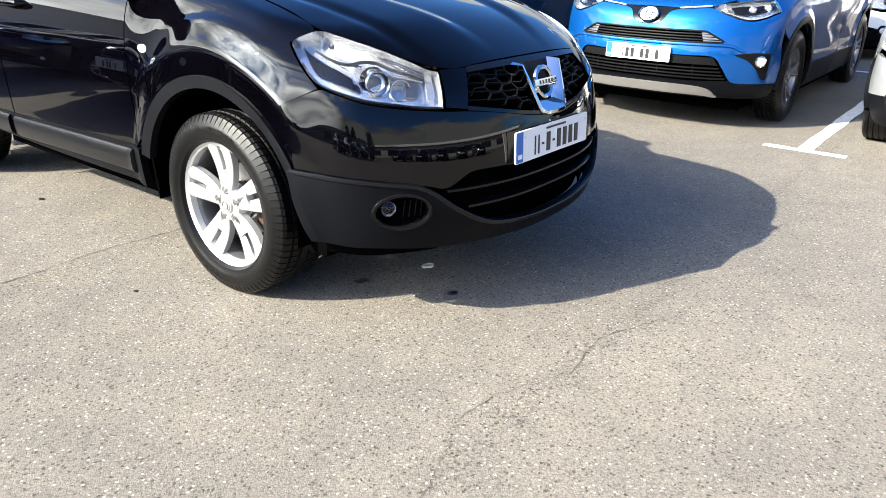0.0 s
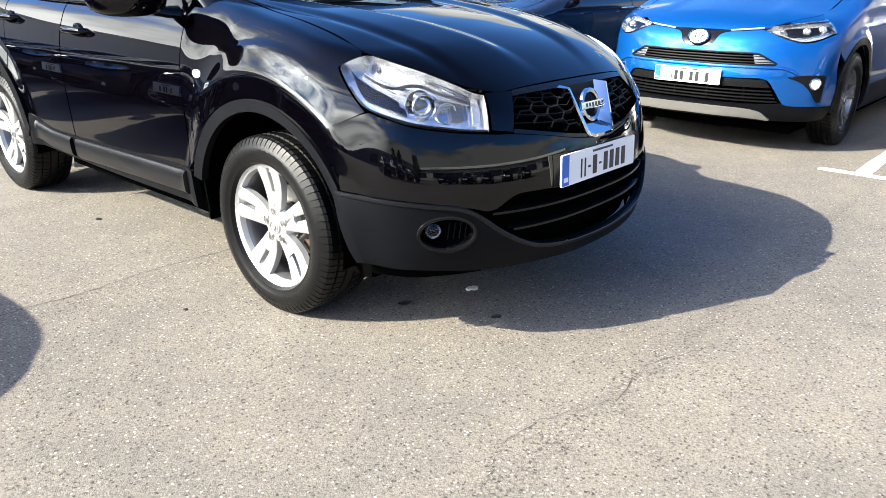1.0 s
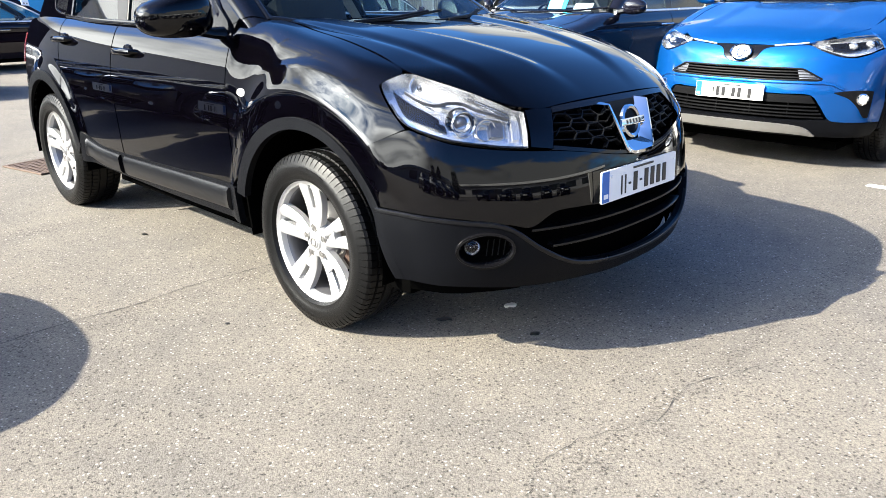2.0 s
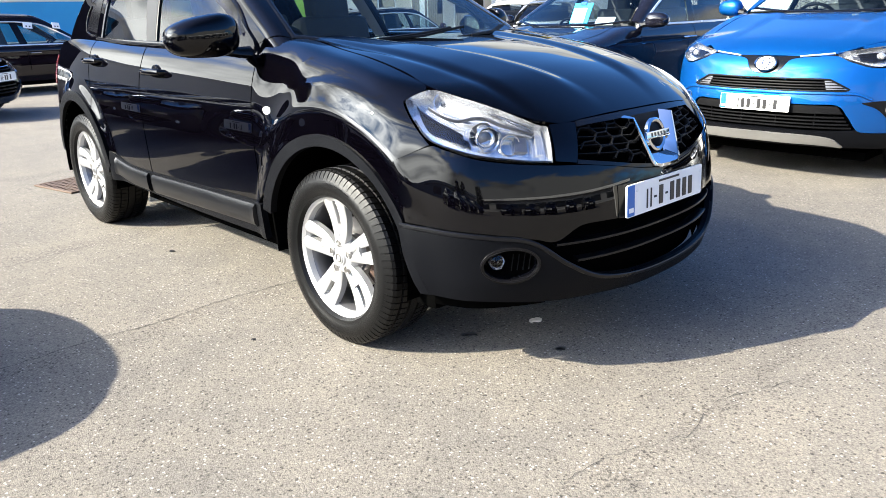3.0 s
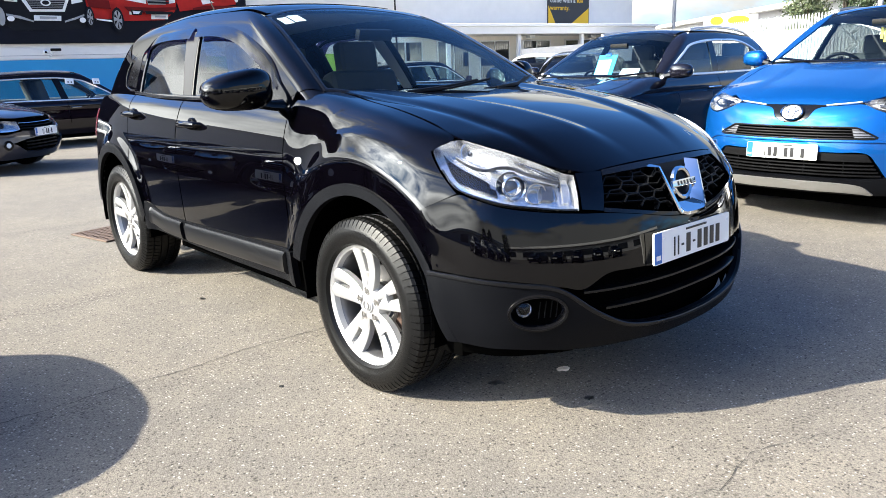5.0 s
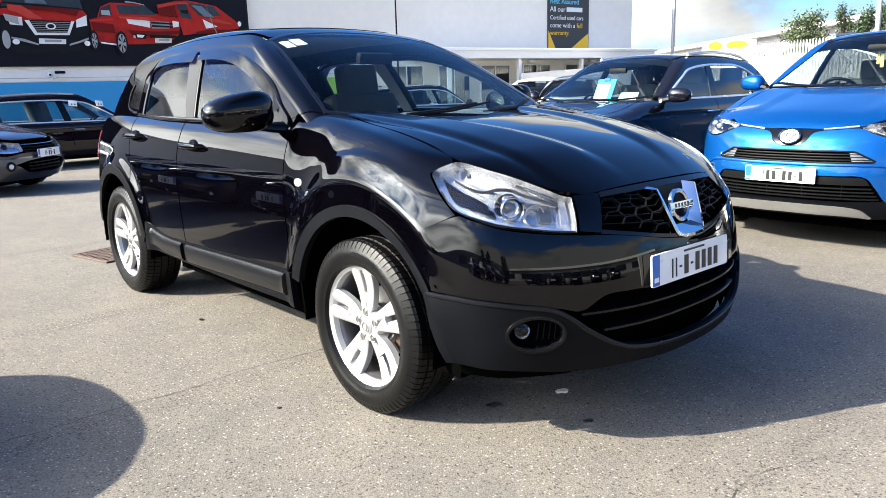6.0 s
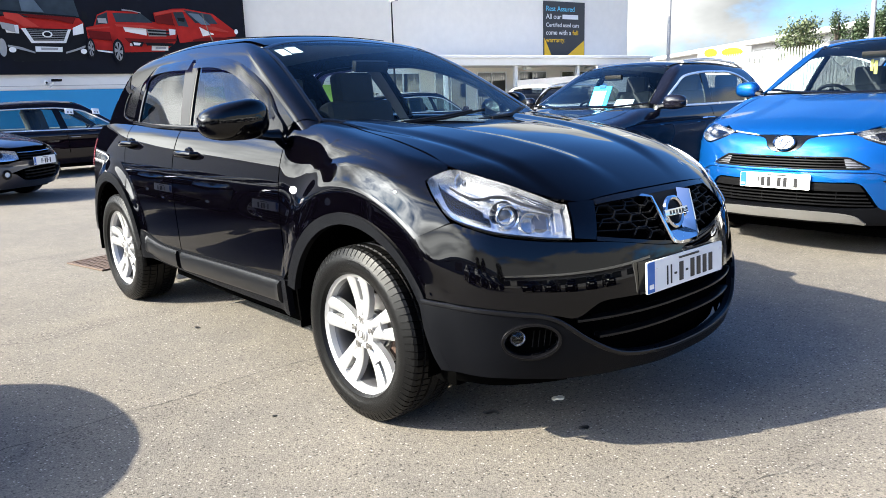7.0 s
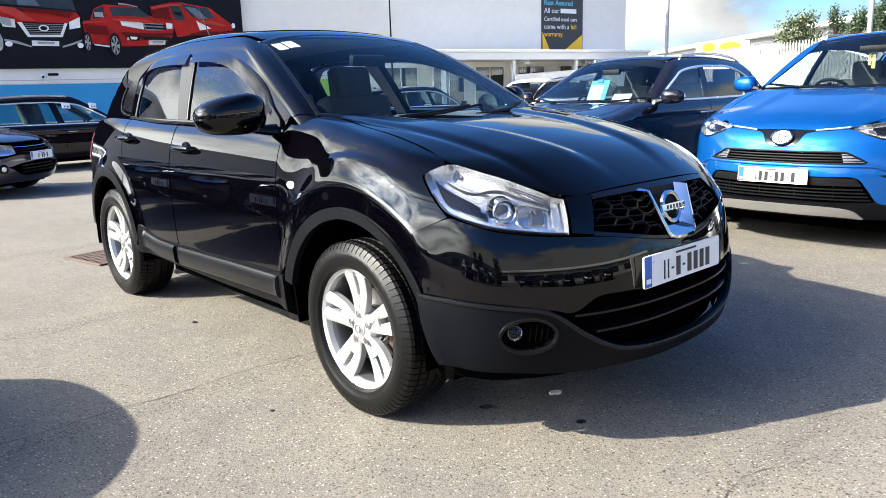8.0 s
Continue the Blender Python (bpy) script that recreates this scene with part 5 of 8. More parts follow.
def build_car(name, label, paint, at, seal="gloss_black", alloy="alloy", style="star", glass="screen_glass", side_glass="privacy_glass", front=None, mouldings=True, rails=False, near=False,
              group="", clad=True, lip=0.0, **shape):
    B, C = car_shape(**shape)
    s = dict(wb=2.65, fo=0.90, ro=0.95, hw=0.90, tall=1.62, nose_z=0.88, belt=1.08, scuttle=-0.35, roof_front=-1.15, roof_end=-3.0, tail_top=-3.3, R=0.35, arch=0.40, top_w=0.60)
    s.update(shape)
    wb, fo, ro, hw, tall, nz, belt, sc, rf, re, R, ar, tw = (s[k] for k in ("wb", "fo", "ro", "hw", "tall", "nose_z", "belt", "scuttle", "roof_front", "roof_end", "R", "arch", "top_w"))
    car = thing(name, label, "car", group, at=at)
    tx = -wb - ro
    seam = 62
    # bonnet and wings
    edge = [(sc - 0.02, -hw + 0.24), (-0.1, -hw + 0.205), (0.15, -hw + 0.20), (fo - 0.52, -hw + 0.215), (fo - 0.38, -hw + 0.30), (fo - 0.25 + lip, -0.45), (fo - 0.19 + lip, -0.28), (fo - 0.175 + lip, -0.02)]
    e = above(B, edge)
    part("bonnet", sheet(B, e, e * [1, -1, 1], 60, 50), paint, car, sharp=50)
    low = side(B, [(-ar - 0.10, 0.42)] + arch_points(0, R, ar + 0.05, 165, 42, 14))
    high = np.vstack([side(B, [(sc - 0.155, belt + 0.02)]), above(B, [(sc, -hw + 0.215), (-0.1, -hw + 0.195), (0.15, -hw + 0.19), (fo - 0.53, -hw + 0.205)]), nose(B, [(seam - 2, nz + 0.01), (seam - 1, nz - 0.08), (seam + 1, nz - 0.16)])])
    both_sides("front_wing", sheet(B, low, high, 50, 30), paint, car, sharp=50)
    # doors, quarters, tail
    xd, xb, xr = sc - 0.16, sc - 1.22, -wb + ar + 0.06
    both_sides("front_door", sheet(B, side(B, [(xd + 0.03, 0.42), (xb + 0.02, 0.42)]), side(B, [(xd, belt + 0.02), (xb, belt + 0.03)]), 40, 26), paint, car)
    both_sides("rear_door", sheet(B, side(B, [(xb + 0.012, 0.42), (xr - 0.06, 0.42), (xr - 0.10, 0.55), (xr - 0.16, R + ar - 0.02)]), side(B, [(xb - 0.008, belt + 0.03), (xb - 0.4, belt + 0.035), (xr - 0.28, belt + 0.04)]), 36, 26), paint, car)
    both_sides("rear_quarter", sheet(B, side(B, [(xr - 0.168, R + ar - 0.02)] + arch_points(-wb, R, ar + 0.05, 66, 172, 12)), side(B, [(xr - 0.288, belt + 0.04), (-wb - 0.3, belt + 0.045), (tx + 0.30, belt + 0.04)]), 36, 22), paint, car)
    tail = lambda pts: screen_points(B, pts, -1)
    part("tailgate", sheet(B, tail([(-0.66, 0.66), (0, 0.66), (0.66, 0.66)]), tail([(-0.62, belt + 0.03), (0, belt + 0.04), (0.62, belt + 0.03)]), 30, 14), paint, car)
    part("rear_bumper", sheet(B, tail([(-0.80, 0.28), (0, 0.26), (0.80, 0.28)]), tail([(-0.78, 0.655), (0, 0.655), (0.78, 0.655)]), 30, 12), paint, car)
    both_sides("tail_lamp", sheet(B, side(B, [(tx + 0.42, 0.85), (tx + 0.20, 0.85)]), side(B, [(tx + 0.46, belt), (tx + 0.24, belt)]), 10, 10, off=0.006), "red_lens", car)
    both_sides("rear_corner", sheet(B, side(B, [(-wb - ar - 0.05, 0.30), (tx + 0.16, 0.30)]), side(B, [(-wb - ar - 0.05, 0.86), (tx + 0.22, 0.86)]), 10, 14, off=-0.003), paint, car)
    trim = "plastic" if clad else paint
    both_sides("sill", sheet(B, side(B, [(-ar - 0.02, 0.22), (-wb + ar + 0.02, 0.22)]), side(B, [(-ar - 0.05, 0.425), (-wb + ar + 0.05, 0.425)]), 30, 8, off=0.004, rim=0.03), trim, car)
    for xc in (0, -wb):
        both_sides("arch_trim", sheet(B, side(B, arch_points(xc, R, ar, -6, 186, 22)), side(B, arch_points(xc, R, ar + 0.055, -6, 186, 22)), 50, 5, off=0.004, rim=0.03), trim, car)
        both_sides("wheel_liner", liner_mesh(xc, R, ar + 0.005, -hw + 0.03, -0.48), "liner", car)
    # upper body
    scr = lambda pts: screen_points(C, pts, 1)
    zb, zt = belt + 0.045, tall - 0.052
    cw = hw - 0.20
    base = [(-cw, zb + 0.035), (-0.4, zb + 0.008), (0, zb), (0.4, zb + 0.008), (cw, zb + 0.035)]
    crest = [(-tw + 0.08, zt - 0.055), (-0.3, zt - 0.008), (0, zt), (0.3, zt - 0.008), (tw - 0.08, zt - 0.055)]
    part("windscreen", sheet(C, scr(base), scr(crest), 36, 20, rim=0.004), glass, car)
    for line in (base, crest):
        part("screen_seal", strip(C, scr(line), 0.014, 0.002, 40, 0.006), "gloss_black", car)
    wt = tall - 0.15
    lean = lambda z: sc + (rf - sc) * (z - zb) / (tall - 0.045 - zb)
    zs = [zb + (wt - zb) * f for f in (0.32, 0.62, 0.86)]
    top_line = [(xd - 0.09, belt + 0.03)] + [(lean(z) - d, z) for z, d in zip(zs, (0.26, 0.28, 0.33))] + [(rf - 0.45, wt - 0.004), (rf - 0.8, wt), (rf - 1.1, wt - 0.004), (re + 0.35, wt - 0.06), (re + 0.05, belt + 0.20)]
    edge_top = np.vstack([scr([(-cw - 0.02, zb + 0.03), (-cw + 0.05, zb + 0.15), (-tw + 0.06, zt - 0.08)]), above(C, [(rf - 0.25, -tw + 0.03), (rf - 0.8, -tw + 0.03), (re + 0.3, -tw + 0.06), (re, -tw + 0.10)])])
    both_sides("roof_side", sheet(C, side(C, top_line), edge_top, 60, 12), paint, car)
    r_edge = above(C, [(rf - 0.03, -tw + 0.10), (rf - 0.4, -tw + 0.045), (rf - 0.9, -tw + 0.045), (re, -tw + 0.11)])
    part("roof", sheet(C, r_edge, r_edge * [1, -1, 1], 36, 30), paint, car)
    part("headlining", sheet(sunk(C, 0.03), r_edge, r_edge * [1, -1, 1], 14, 12, rim=0), "light_trim", car)
    both_sides("rear_pillar", sheet(C, side(C, [(re + 0.32, belt + 0.02), (re - 0.1, belt + 0.02), (tx + 0.25, belt + 0.02)]), np.vstack([side(C, [(re + 0.20, wt - 0.10), (re + 0.06, belt + 0.21)]), above(C, [(re - 0.03, -tw + 0.12)])]), 24, 16), paint, car)
    part("rear_screen", sheet(C, screen_points(C, [(-0.58, belt + 0.05), (0, belt + 0.04), (0.58, belt + 0.05)], -1), screen_points(C, [(-0.46, tall - 0.2), (0, tall - 0.16), (0.46, tall - 0.2)], -1), 24, 12, rim=0.004), "privacy_glass", car)
    f_low = [(xd - 0.13, belt + 0.045), (xb + 0.05, belt + 0.05)]
    f_top = [(xd - 0.14, belt + 0.075)] + top_line[1:5] + [(xb - 0.04, wt - 0.004)]
    both_sides("front_side_glass", sheet(sunk(C, 0.005), side(C, f_low), side(C, f_top), 30, 12, rim=0.003), "side_glass", car)
    both_sides("rear_side_glass", sheet(sunk(C, 0.005), side(C, [(xb - 0.07, belt + 0.05), (re + 0.42, belt + 0.055)]), side(C, [(xb - 0.16, wt - 0.004), (rf - 1.05, wt - 0.006), (re + 0.38, wt - 0.068)]), 26, 12, rim=0.003), side_glass, car)
    both_sides("quarter_glass", sheet(C, side(C, [(re + 0.36, belt + 0.06), (re + 0.12, belt + 0.075)]), side(C, [(re + 0.33, wt - 0.085), (re + 0.10, belt + 0.16)]), 10, 8, off=0.004), "gloss_black", car)
    both_sides("centre_pillar", sheet(C, side(C, [(xb + 0.055, belt + 0.03), (xb - 0.075, belt + 0.03)]), side(C, [(xb - 0.045, wt), (xb - 0.165, wt)]), 6, 14, off=0.001), "gloss_black", car)
    belt_line = side(C, [(xd - 0.03, belt + 0.035), (xb, belt + 0.04), (re + 0.4, belt + 0.045), (re + 0.08, belt + 0.07)])
    both_sides("belt_moulding", strip(C, belt_line, 0.013, 0.010, 50, 0.02), "bright_trim" if seal == "chrome" else seal, car)
    if seal == "chrome":
        both_sides("window_moulding", strip(C, side(C, top_line), 0.012, 0.010, 60, 0.01), "bright_trim", car)
    if rails:
        line = above(C, [(rf - 0.2, -tw + 0.045), (rf - 0.8, -tw + 0.04), (re + 0.35, -tw + 0.06), (re + 0.05, -tw + 0.09)])
        lift = curve(line, 24) + np.array([[0, 0, 0.045 * math.sin(math.pi * min(max(i / 23, 0.03), 0.97)) ** 0.35] for i in range(24)])
        both_sides("roof_rail", pipe(lift, 0.016, 8), "alloy" if rails == "chrome" else "dark_alloy", car)
    # mirrors, handles, plate, lamps
    for k in (1, -1):
        shell = moved(bulb(0.07, 0.115, 0.072), Matrix.Translation((xd - 0.10, -hw - 0.065, belt + 0.085)) @ Matrix.Rotation(radians(-12), 4, "Z"))
        arm = pipe([(xd - 0.07, -hw + 0.09, belt + 0.04), (xd - 0.09, -hw - 0.04, belt + 0.065)], 0.03, 8)
        shell, arm = (q if k == 1 else flipped(q) for q in (shell, arm))
        part("mirror_arm", arm, "gloss_black", part("door_mirror", shell, paint, car))
    for x in (xb + 0.14, xb - 0.72):
        q = side(B, [(x, belt - 0.10)])[0]
        both_sides("door_handle", pipe([(x + 0.10, q[1] + 0.01, q[2]), (x + 0.08, q[1] - 0.03, q[2]), (x - 0.08, q[1] - 0.03, q[2]), (x - 0.10, q[1] + 0.01, q[2])], 0.013, 8), seal if seal == "chrome" else paint, car)
    if front is None:
        simple_front(car, B, paint, nz, fo, clad)
    else:
        front(car, B, paint)
    part("underbody", join(box(-wb + ar + 0.05, -ar - 0.05, -hw + 0.12, hw - 0.12, 0.15, 0.50), box(tx + 0.25, -wb + ar + 0.05, -0.6, 0.6, 0.18, 0.6), box(-0.5, fo - 0.4, -0.55, 0.55, 0.18, nz - 0.04), box(-0.56, -0.5, -0.7, 0.7, 0.4, belt), box(tx + 0.25, fo - 0.36, -hw + 0.25, hw - 0.25, 0.14, 0.20)), "liner", car)
    build_interior(car, sc - 0.30, belt + 0.04, -0.36, (sc - 1.2, sc - 2.05), half=hw - 0.24, tail=tx + 0.5)
    part("screen_mirror", box(sc - 0.62, sc - 0.58, -0.11, 0.11, tall - 0.22, tall - 0.16, 0.015, 2), "dark_plastic", car)
    w = dict(R=R, rim=R * 0.64, width=0.215, near=near, alloy=alloy, style=style)
    for x in (0, -wb):
        build_wheel(car, (x, -hw + 0.12, R), **w)
        build_wheel(car, (x, hw - 0.12, R), left=True, **w)
    return car


def simple_front(car, B, paint, nz, fo, clad):
    """An everyday face: bumper, slatted grille, lamps, intake."""
    m = lambda c: c + [(-a, z) for a, z in c[::-1][1:]]
    part("front_bumper", sheet(B, nose(B, m([(60, 0.40), (40, 0.42), (26, 0.46), (0, 0.48)])), nose(B, m([(63, nz - 0.16), (45, nz - 0.20), (30, nz - 0.17), (0, nz - 0.18)])), 80, 14, rim=0.03), paint, car)
    part("front_skirt", sheet(B, nose(B, m([(56, 0.21), (30, 0.20), (0, 0.19)])), nose(B, m([(60, 0.395), (40, 0.415), (26, 0.30), (0, 0.28)])), 80, 8, rim=0.03), "plastic" if clad else paint, car)
    part("intake_duct", sheet(sunk(B, 0.04), nose(B, m([(30, 0.28), (0, 0.26)])), nose(B, m([(30, 0.47), (0, 0.50)])), 40, 8, rim=0), "liner", car)
    for z in (0.33, 0.38, 0.43):
        part("intake_slat", strip(sunk(B, 0.02), nose(B, m([(26, z), (13, z), (0, z)])), 0.008, 0.006, 40, 0.02), "dark_plastic", car)
    part("grille_backing", sheet(sunk(B, 0.03), nose(B, m([(30, nz - 0.19), (0, nz - 0.2)])), nose(B, m([(30, nz - 0.02), (0, nz)])), 40, 8, rim=0), "liner", car)
    for k in range(4):
        part("grille_slat", strip(sunk(B, 0.012), nose(B, m([(29, nz - 0.16 + 0.035 * k), (14, nz - 0.165 + 0.035 * k), (0, nz - 0.165 + 0.035 * k)])), 0.006, 0.006, 40, 0.015), "chrome" if k == 3 else "dark_plastic", car)
    for s in (1, -1):
        lo, hi = nose(B, [(a * s, z) for a, z in ((61, nz - 0.12), (50, nz - 0.155), (40, nz - 0.16), (31, nz - 0.14))]), nose(B, [(a * s, z) for a, z in ((61.5, nz - 0.02), (52, nz - 0.005), (42, nz - 0.02), (31, nz - 0.04))])
        lamp = part("headlamp", sheet(B, lo, hi, 26, 10, off=0.001, rim=0.003, gap=0.003), "lamp_cover", car)
        part("lamp_bowl", sheet(sunk(B, 0.045), lo, hi, 24, 8, rim=-0.04, gap=0.003), "lamp_silver", lamp)
        c = nose(sunk(B, 0.025), [(46 * s, nz - 0.085)])[0]
        mm = Matrix.Translation(c) @ Vector((0.9, -0.42 * s, 0)).to_track_quat("Z", "Y").to_matrix().to_4x4()
        part("projector_lens", moved(turned([(0.0, 0.018), (0.02, 0.012), (0.032, 0.0), (0.034, -0.02), (0.044, -0.022)], 24), mm), "gloss_black", lamp)
        c = nose(B, [(44 * s, 0.40)])[0]
        mm = Matrix.Translation(c) @ Vector((0.86, -0.5 * s, 0)).to_track_quat("Z", "Y").to_matrix().to_4x4()
        fb = part("fog_lamp", moved(turned([(0.0, 0.010), (0.022, 0.006), (0.034, 0.002)], 22), mm), "white_lens", car)
        part("fog_ring", moved(turned([(0.034, 0.0), (0.036, 0.012), (0.060, 0.010), (0.066, 0.0)], 24), mm), "gloss_black", fb)
    number_plate(car, Matrix.Translation((fo + 0.012, 0, 0.55)) @ Matrix.Rotation(radians(90), 4, "Z"))


def facing(x, y, heading, z=0.0):
    """A car whose front axle stands at (x, y) and whose nose points to heading, in degrees from +x."""
    return Matrix.Translation((x, y, z)) @ Matrix.Rotation(radians(heading), 4, "Z")


# ---- ground ----
def asphalt():
    m = bpy.data.materials.new("asphalt")
    m.use_nodes = True
    n, l = m.node_tree.nodes, m.node_tree.links
    b = n["Principled BSDF"]
    co = n.new("ShaderNodeTexCoord")

    def tex(kind, scale, **kw):
        x = n.new(kind)
        x.inputs["Scale"].default_value = scale
        for k, v in kw.items():
            x.inputs[k].default_value = v
        l.new(co.outputs["Object"], x.inputs["Vector"])
        return x

    def ramp(src, p0, c0, p1, c1):
        r = n.new("ShaderNodeValToRGB")
        r.color_ramp.elements[0].position, r.color_ramp.elements[1].position = p0, p1
        r.color_ramp.elements[0].color, r.color_ramp.elements[1].color = c0, c1
        l.new(src, r.inputs["Fac"])
        return r.outputs["Color"]

    def mixed(kind, fac, a, c):
        x = n.new("ShaderNodeMix")
        x.data_type, x.blend_type = "RGBA", kind
        for s, v in (("Factor", fac), ("A", a), ("B", c)):
            if isinstance(v, (int, float)):
                x.inputs[s].default_value = v
            else:
                l.new(v, x.inputs[s])
        return x.outputs["Result"]

    stones = tex("ShaderNodeTexVoronoi", 155)
    grains = tex("ShaderNodeTexVoronoi", 380)
    fine = tex("ShaderNodeTexNoise", 210, Detail=6)
    broad = tex("ShaderNodeTexNoise", 0.9, Detail=7)
    patch = tex("ShaderNodeTexNoise", 4.5, Detail=5)
    base = ramp(stones.outputs["Color"], 0.1, (0.134, 0.121, 0.104, 1), 0.95, (0.194, 0.174, 0.149, 1))
    base = mixed("MULTIPLY", 1.0, base, ramp(grains.outputs["Distance"], 0.0, (1.0, 1.0, 1.0, 1), 0.75, (0.88, 0.88, 0.88, 1)))
    base = mixed("MULTIPLY", 1.0, base, ramp(broad.outputs["Fac"], 0.3, (0.84, 0.84, 0.85, 1), 0.7, (1.10, 1.08, 1.05, 1)))
    base = mixed("MULTIPLY", 1.0, base, ramp(patch.outputs["Fac"], 0.35, (0.92, 0.92, 0.92, 1), 0.65, (1.06, 1.05, 1.03, 1)))
    base = mixed("MULTIPLY", 1.0, base, ramp(stones.outputs["Distance"], 0.40, (1, 1, 1, 1), 0.85, (0.60, 0.60, 0.60, 1)))
    base = mixed("MIX", ramp(fine.outputs["Fac"], 0.73, (0, 0, 0, 1), 0.80, (1, 1, 1, 1)), base, ramp(fine.outputs["Fac"], 0, (0.42, 0.40, 0.37, 1), 1, (0.45, 0.43, 0.40, 1)))
    # rough joints where two widths of paving meet, along y
    def maths(op, a, c, clamp=False):
        x = n.new("ShaderNodeMath")
        x.operation, x.use_clamp = op, clamp
        for i, v in enumerate((a, c)):
            if isinstance(v, (int, float)):
                x.inputs[i].default_value = v
            else:
                l.new(v, x.inputs[i])
        return x.outputs[0]
    pos = n.new("ShaderNodeSeparateXYZ")
    l.new(co.outputs["Object"], pos.inputs["Vector"])
    wob = maths("MULTIPLY", maths("SUBTRACT", patch.outputs["Fac"], 0.5), 0.25)
    pits = tex("ShaderNodeTexNoise", 75, Detail=3)
    hole = maths("MULTIPLY", maths("SUBTRACT", pits.outputs["Fac"], 0.52), 9.0, True)
    for x0, half in ((-0.66, 0.10), (-2.18, 0.13), (-4.6, 0.12), (1.32, 0.06)):
        off = maths("ABSOLUTE", maths("ADD", maths("SUBTRACT", pos.outputs["X"], x0), wob), 0.0)
        near = maths("SUBTRACT", 1.0, maths("DIVIDE", off, half), True)
        base = mixed("MULTIPLY", maths("MULTIPLY", near, hole, True), base, ramp(pits.outputs["Fac"], 0, (0.35, 0.34, 0.33, 1), 1, (0.35, 0.34, 0.33, 1)))
    # scattered pits and pale chippings
    chips = tex("ShaderNodeTexVoronoi", 88)
    pick = ramp(chips.outputs["Color"], 0.74, (0, 0, 0, 1), 0.80, (1, 1, 1, 1))
    body = ramp(chips.outputs["Distance"], 0.26, (1, 1, 1, 1), 0.42, (0, 0, 0, 1))
    base = mixed("MIX", mixed("MULTIPLY", 1.0, pick, body), base, ramp(fine.outputs["Fac"], 0, (0.24, 0.225, 0.20, 1), 1, (0.34, 0.32, 0.29, 1)))
    dark = ramp(chips.outputs["Color"], 0.22, (1, 1, 1, 1), 0.26, (0, 0, 0, 1))
    base = mixed("MULTIPLY", mixed("MULTIPLY", 1.0, dark, body), base, ramp(fine.outputs["Fac"], 0, (0.30, 0.30, 0.30, 1), 1, (0.45, 0.45, 0.45, 1)))
    # open pores: short dark pits, gathered in loose drifts
    bend = n.new("ShaderNodeVectorMath")
    bend.operation = "MULTIPLY_ADD"
    bend.inputs[1].default_value = (0.02, 0.02, 0.0)
    l.new(pits.outputs["Color"], bend.inputs[0])
    l.new(co.outputs["Object"], bend.inputs[2])
    pores = n.new("ShaderNodeTexVoronoi")
    pores.inputs["Scale"].default_value = 62
    l.new(bend.outputs["Vector"], pores.inputs["Vector"])
    drift = tex("ShaderNodeTexNoise", 2.3, Detail=6)
    some = maths("ADD", maths("MULTIPLY", drift.outputs["Fac"], 0.9), -0.12)
    sepc = n.new("ShaderNodeSeparateColor")
    l.new(pores.outputs["Color"], sepc.inputs["Color"])
    chosen = maths("MULTIPLY", maths("SUBTRACT", some, sepc.outputs["Red"]), 12.0, True)
    core = maths("MULTIPLY", maths("SUBTRACT", 0.34, pores.outputs["Distance"]), 8.0, True)
    base = mixed("MULTIPLY", maths("MULTIPLY", chosen, core, True), base, ramp(fine.outputs["Fac"], 0, (0.22, 0.22, 0.22, 1), 1, (0.40, 0.39, 0.38, 1)))
    l.new(base, b.inputs["Base Color"])
    b.inputs["Roughness"].default_value = 0.88
    h = n.new("ShaderNodeMath")
    h.operation = "ADD"
    l.new(stones.outputs["Distance"], h.inputs[0])
    l.new(grains.outputs["Distance"], h.inputs[1])
    bp = n.new("ShaderNodeBump")
    bp.invert = True
    bp.inputs["Strength"].default_value, bp.inputs["Distance"].default_value = 0.42, 0.003
    l.new(h.outputs[0], bp.inputs["Height"])
    l.new(bp.outputs["Normal"], b.inputs["Normal"])
    return m


M["asphalt"] = asphalt()


def ground_mesh():
    """One sheet to the horizon, finer near the cars."""
    g = sorted(set([-900, -400, -200, -120, -70, -40, -25] + [x * 1.0 for x in range(-18, 19)] + [25, 40, 70, 120, 200, 400, 900]))
    vs = [(x, y, 0.0) for y in g for x in g]
    k = len(g)
    return vs, [(j * k + i, j * k + i + 1, (j + 1) * k + i + 1, (j + 1) * k + i) for j in range(k - 1) for i in range(k - 1)]


tagged(part("ground", ground_mesh(), "asphalt", smooth=False), "worn light grey asphalt of a car park", "ground", kind="structure")


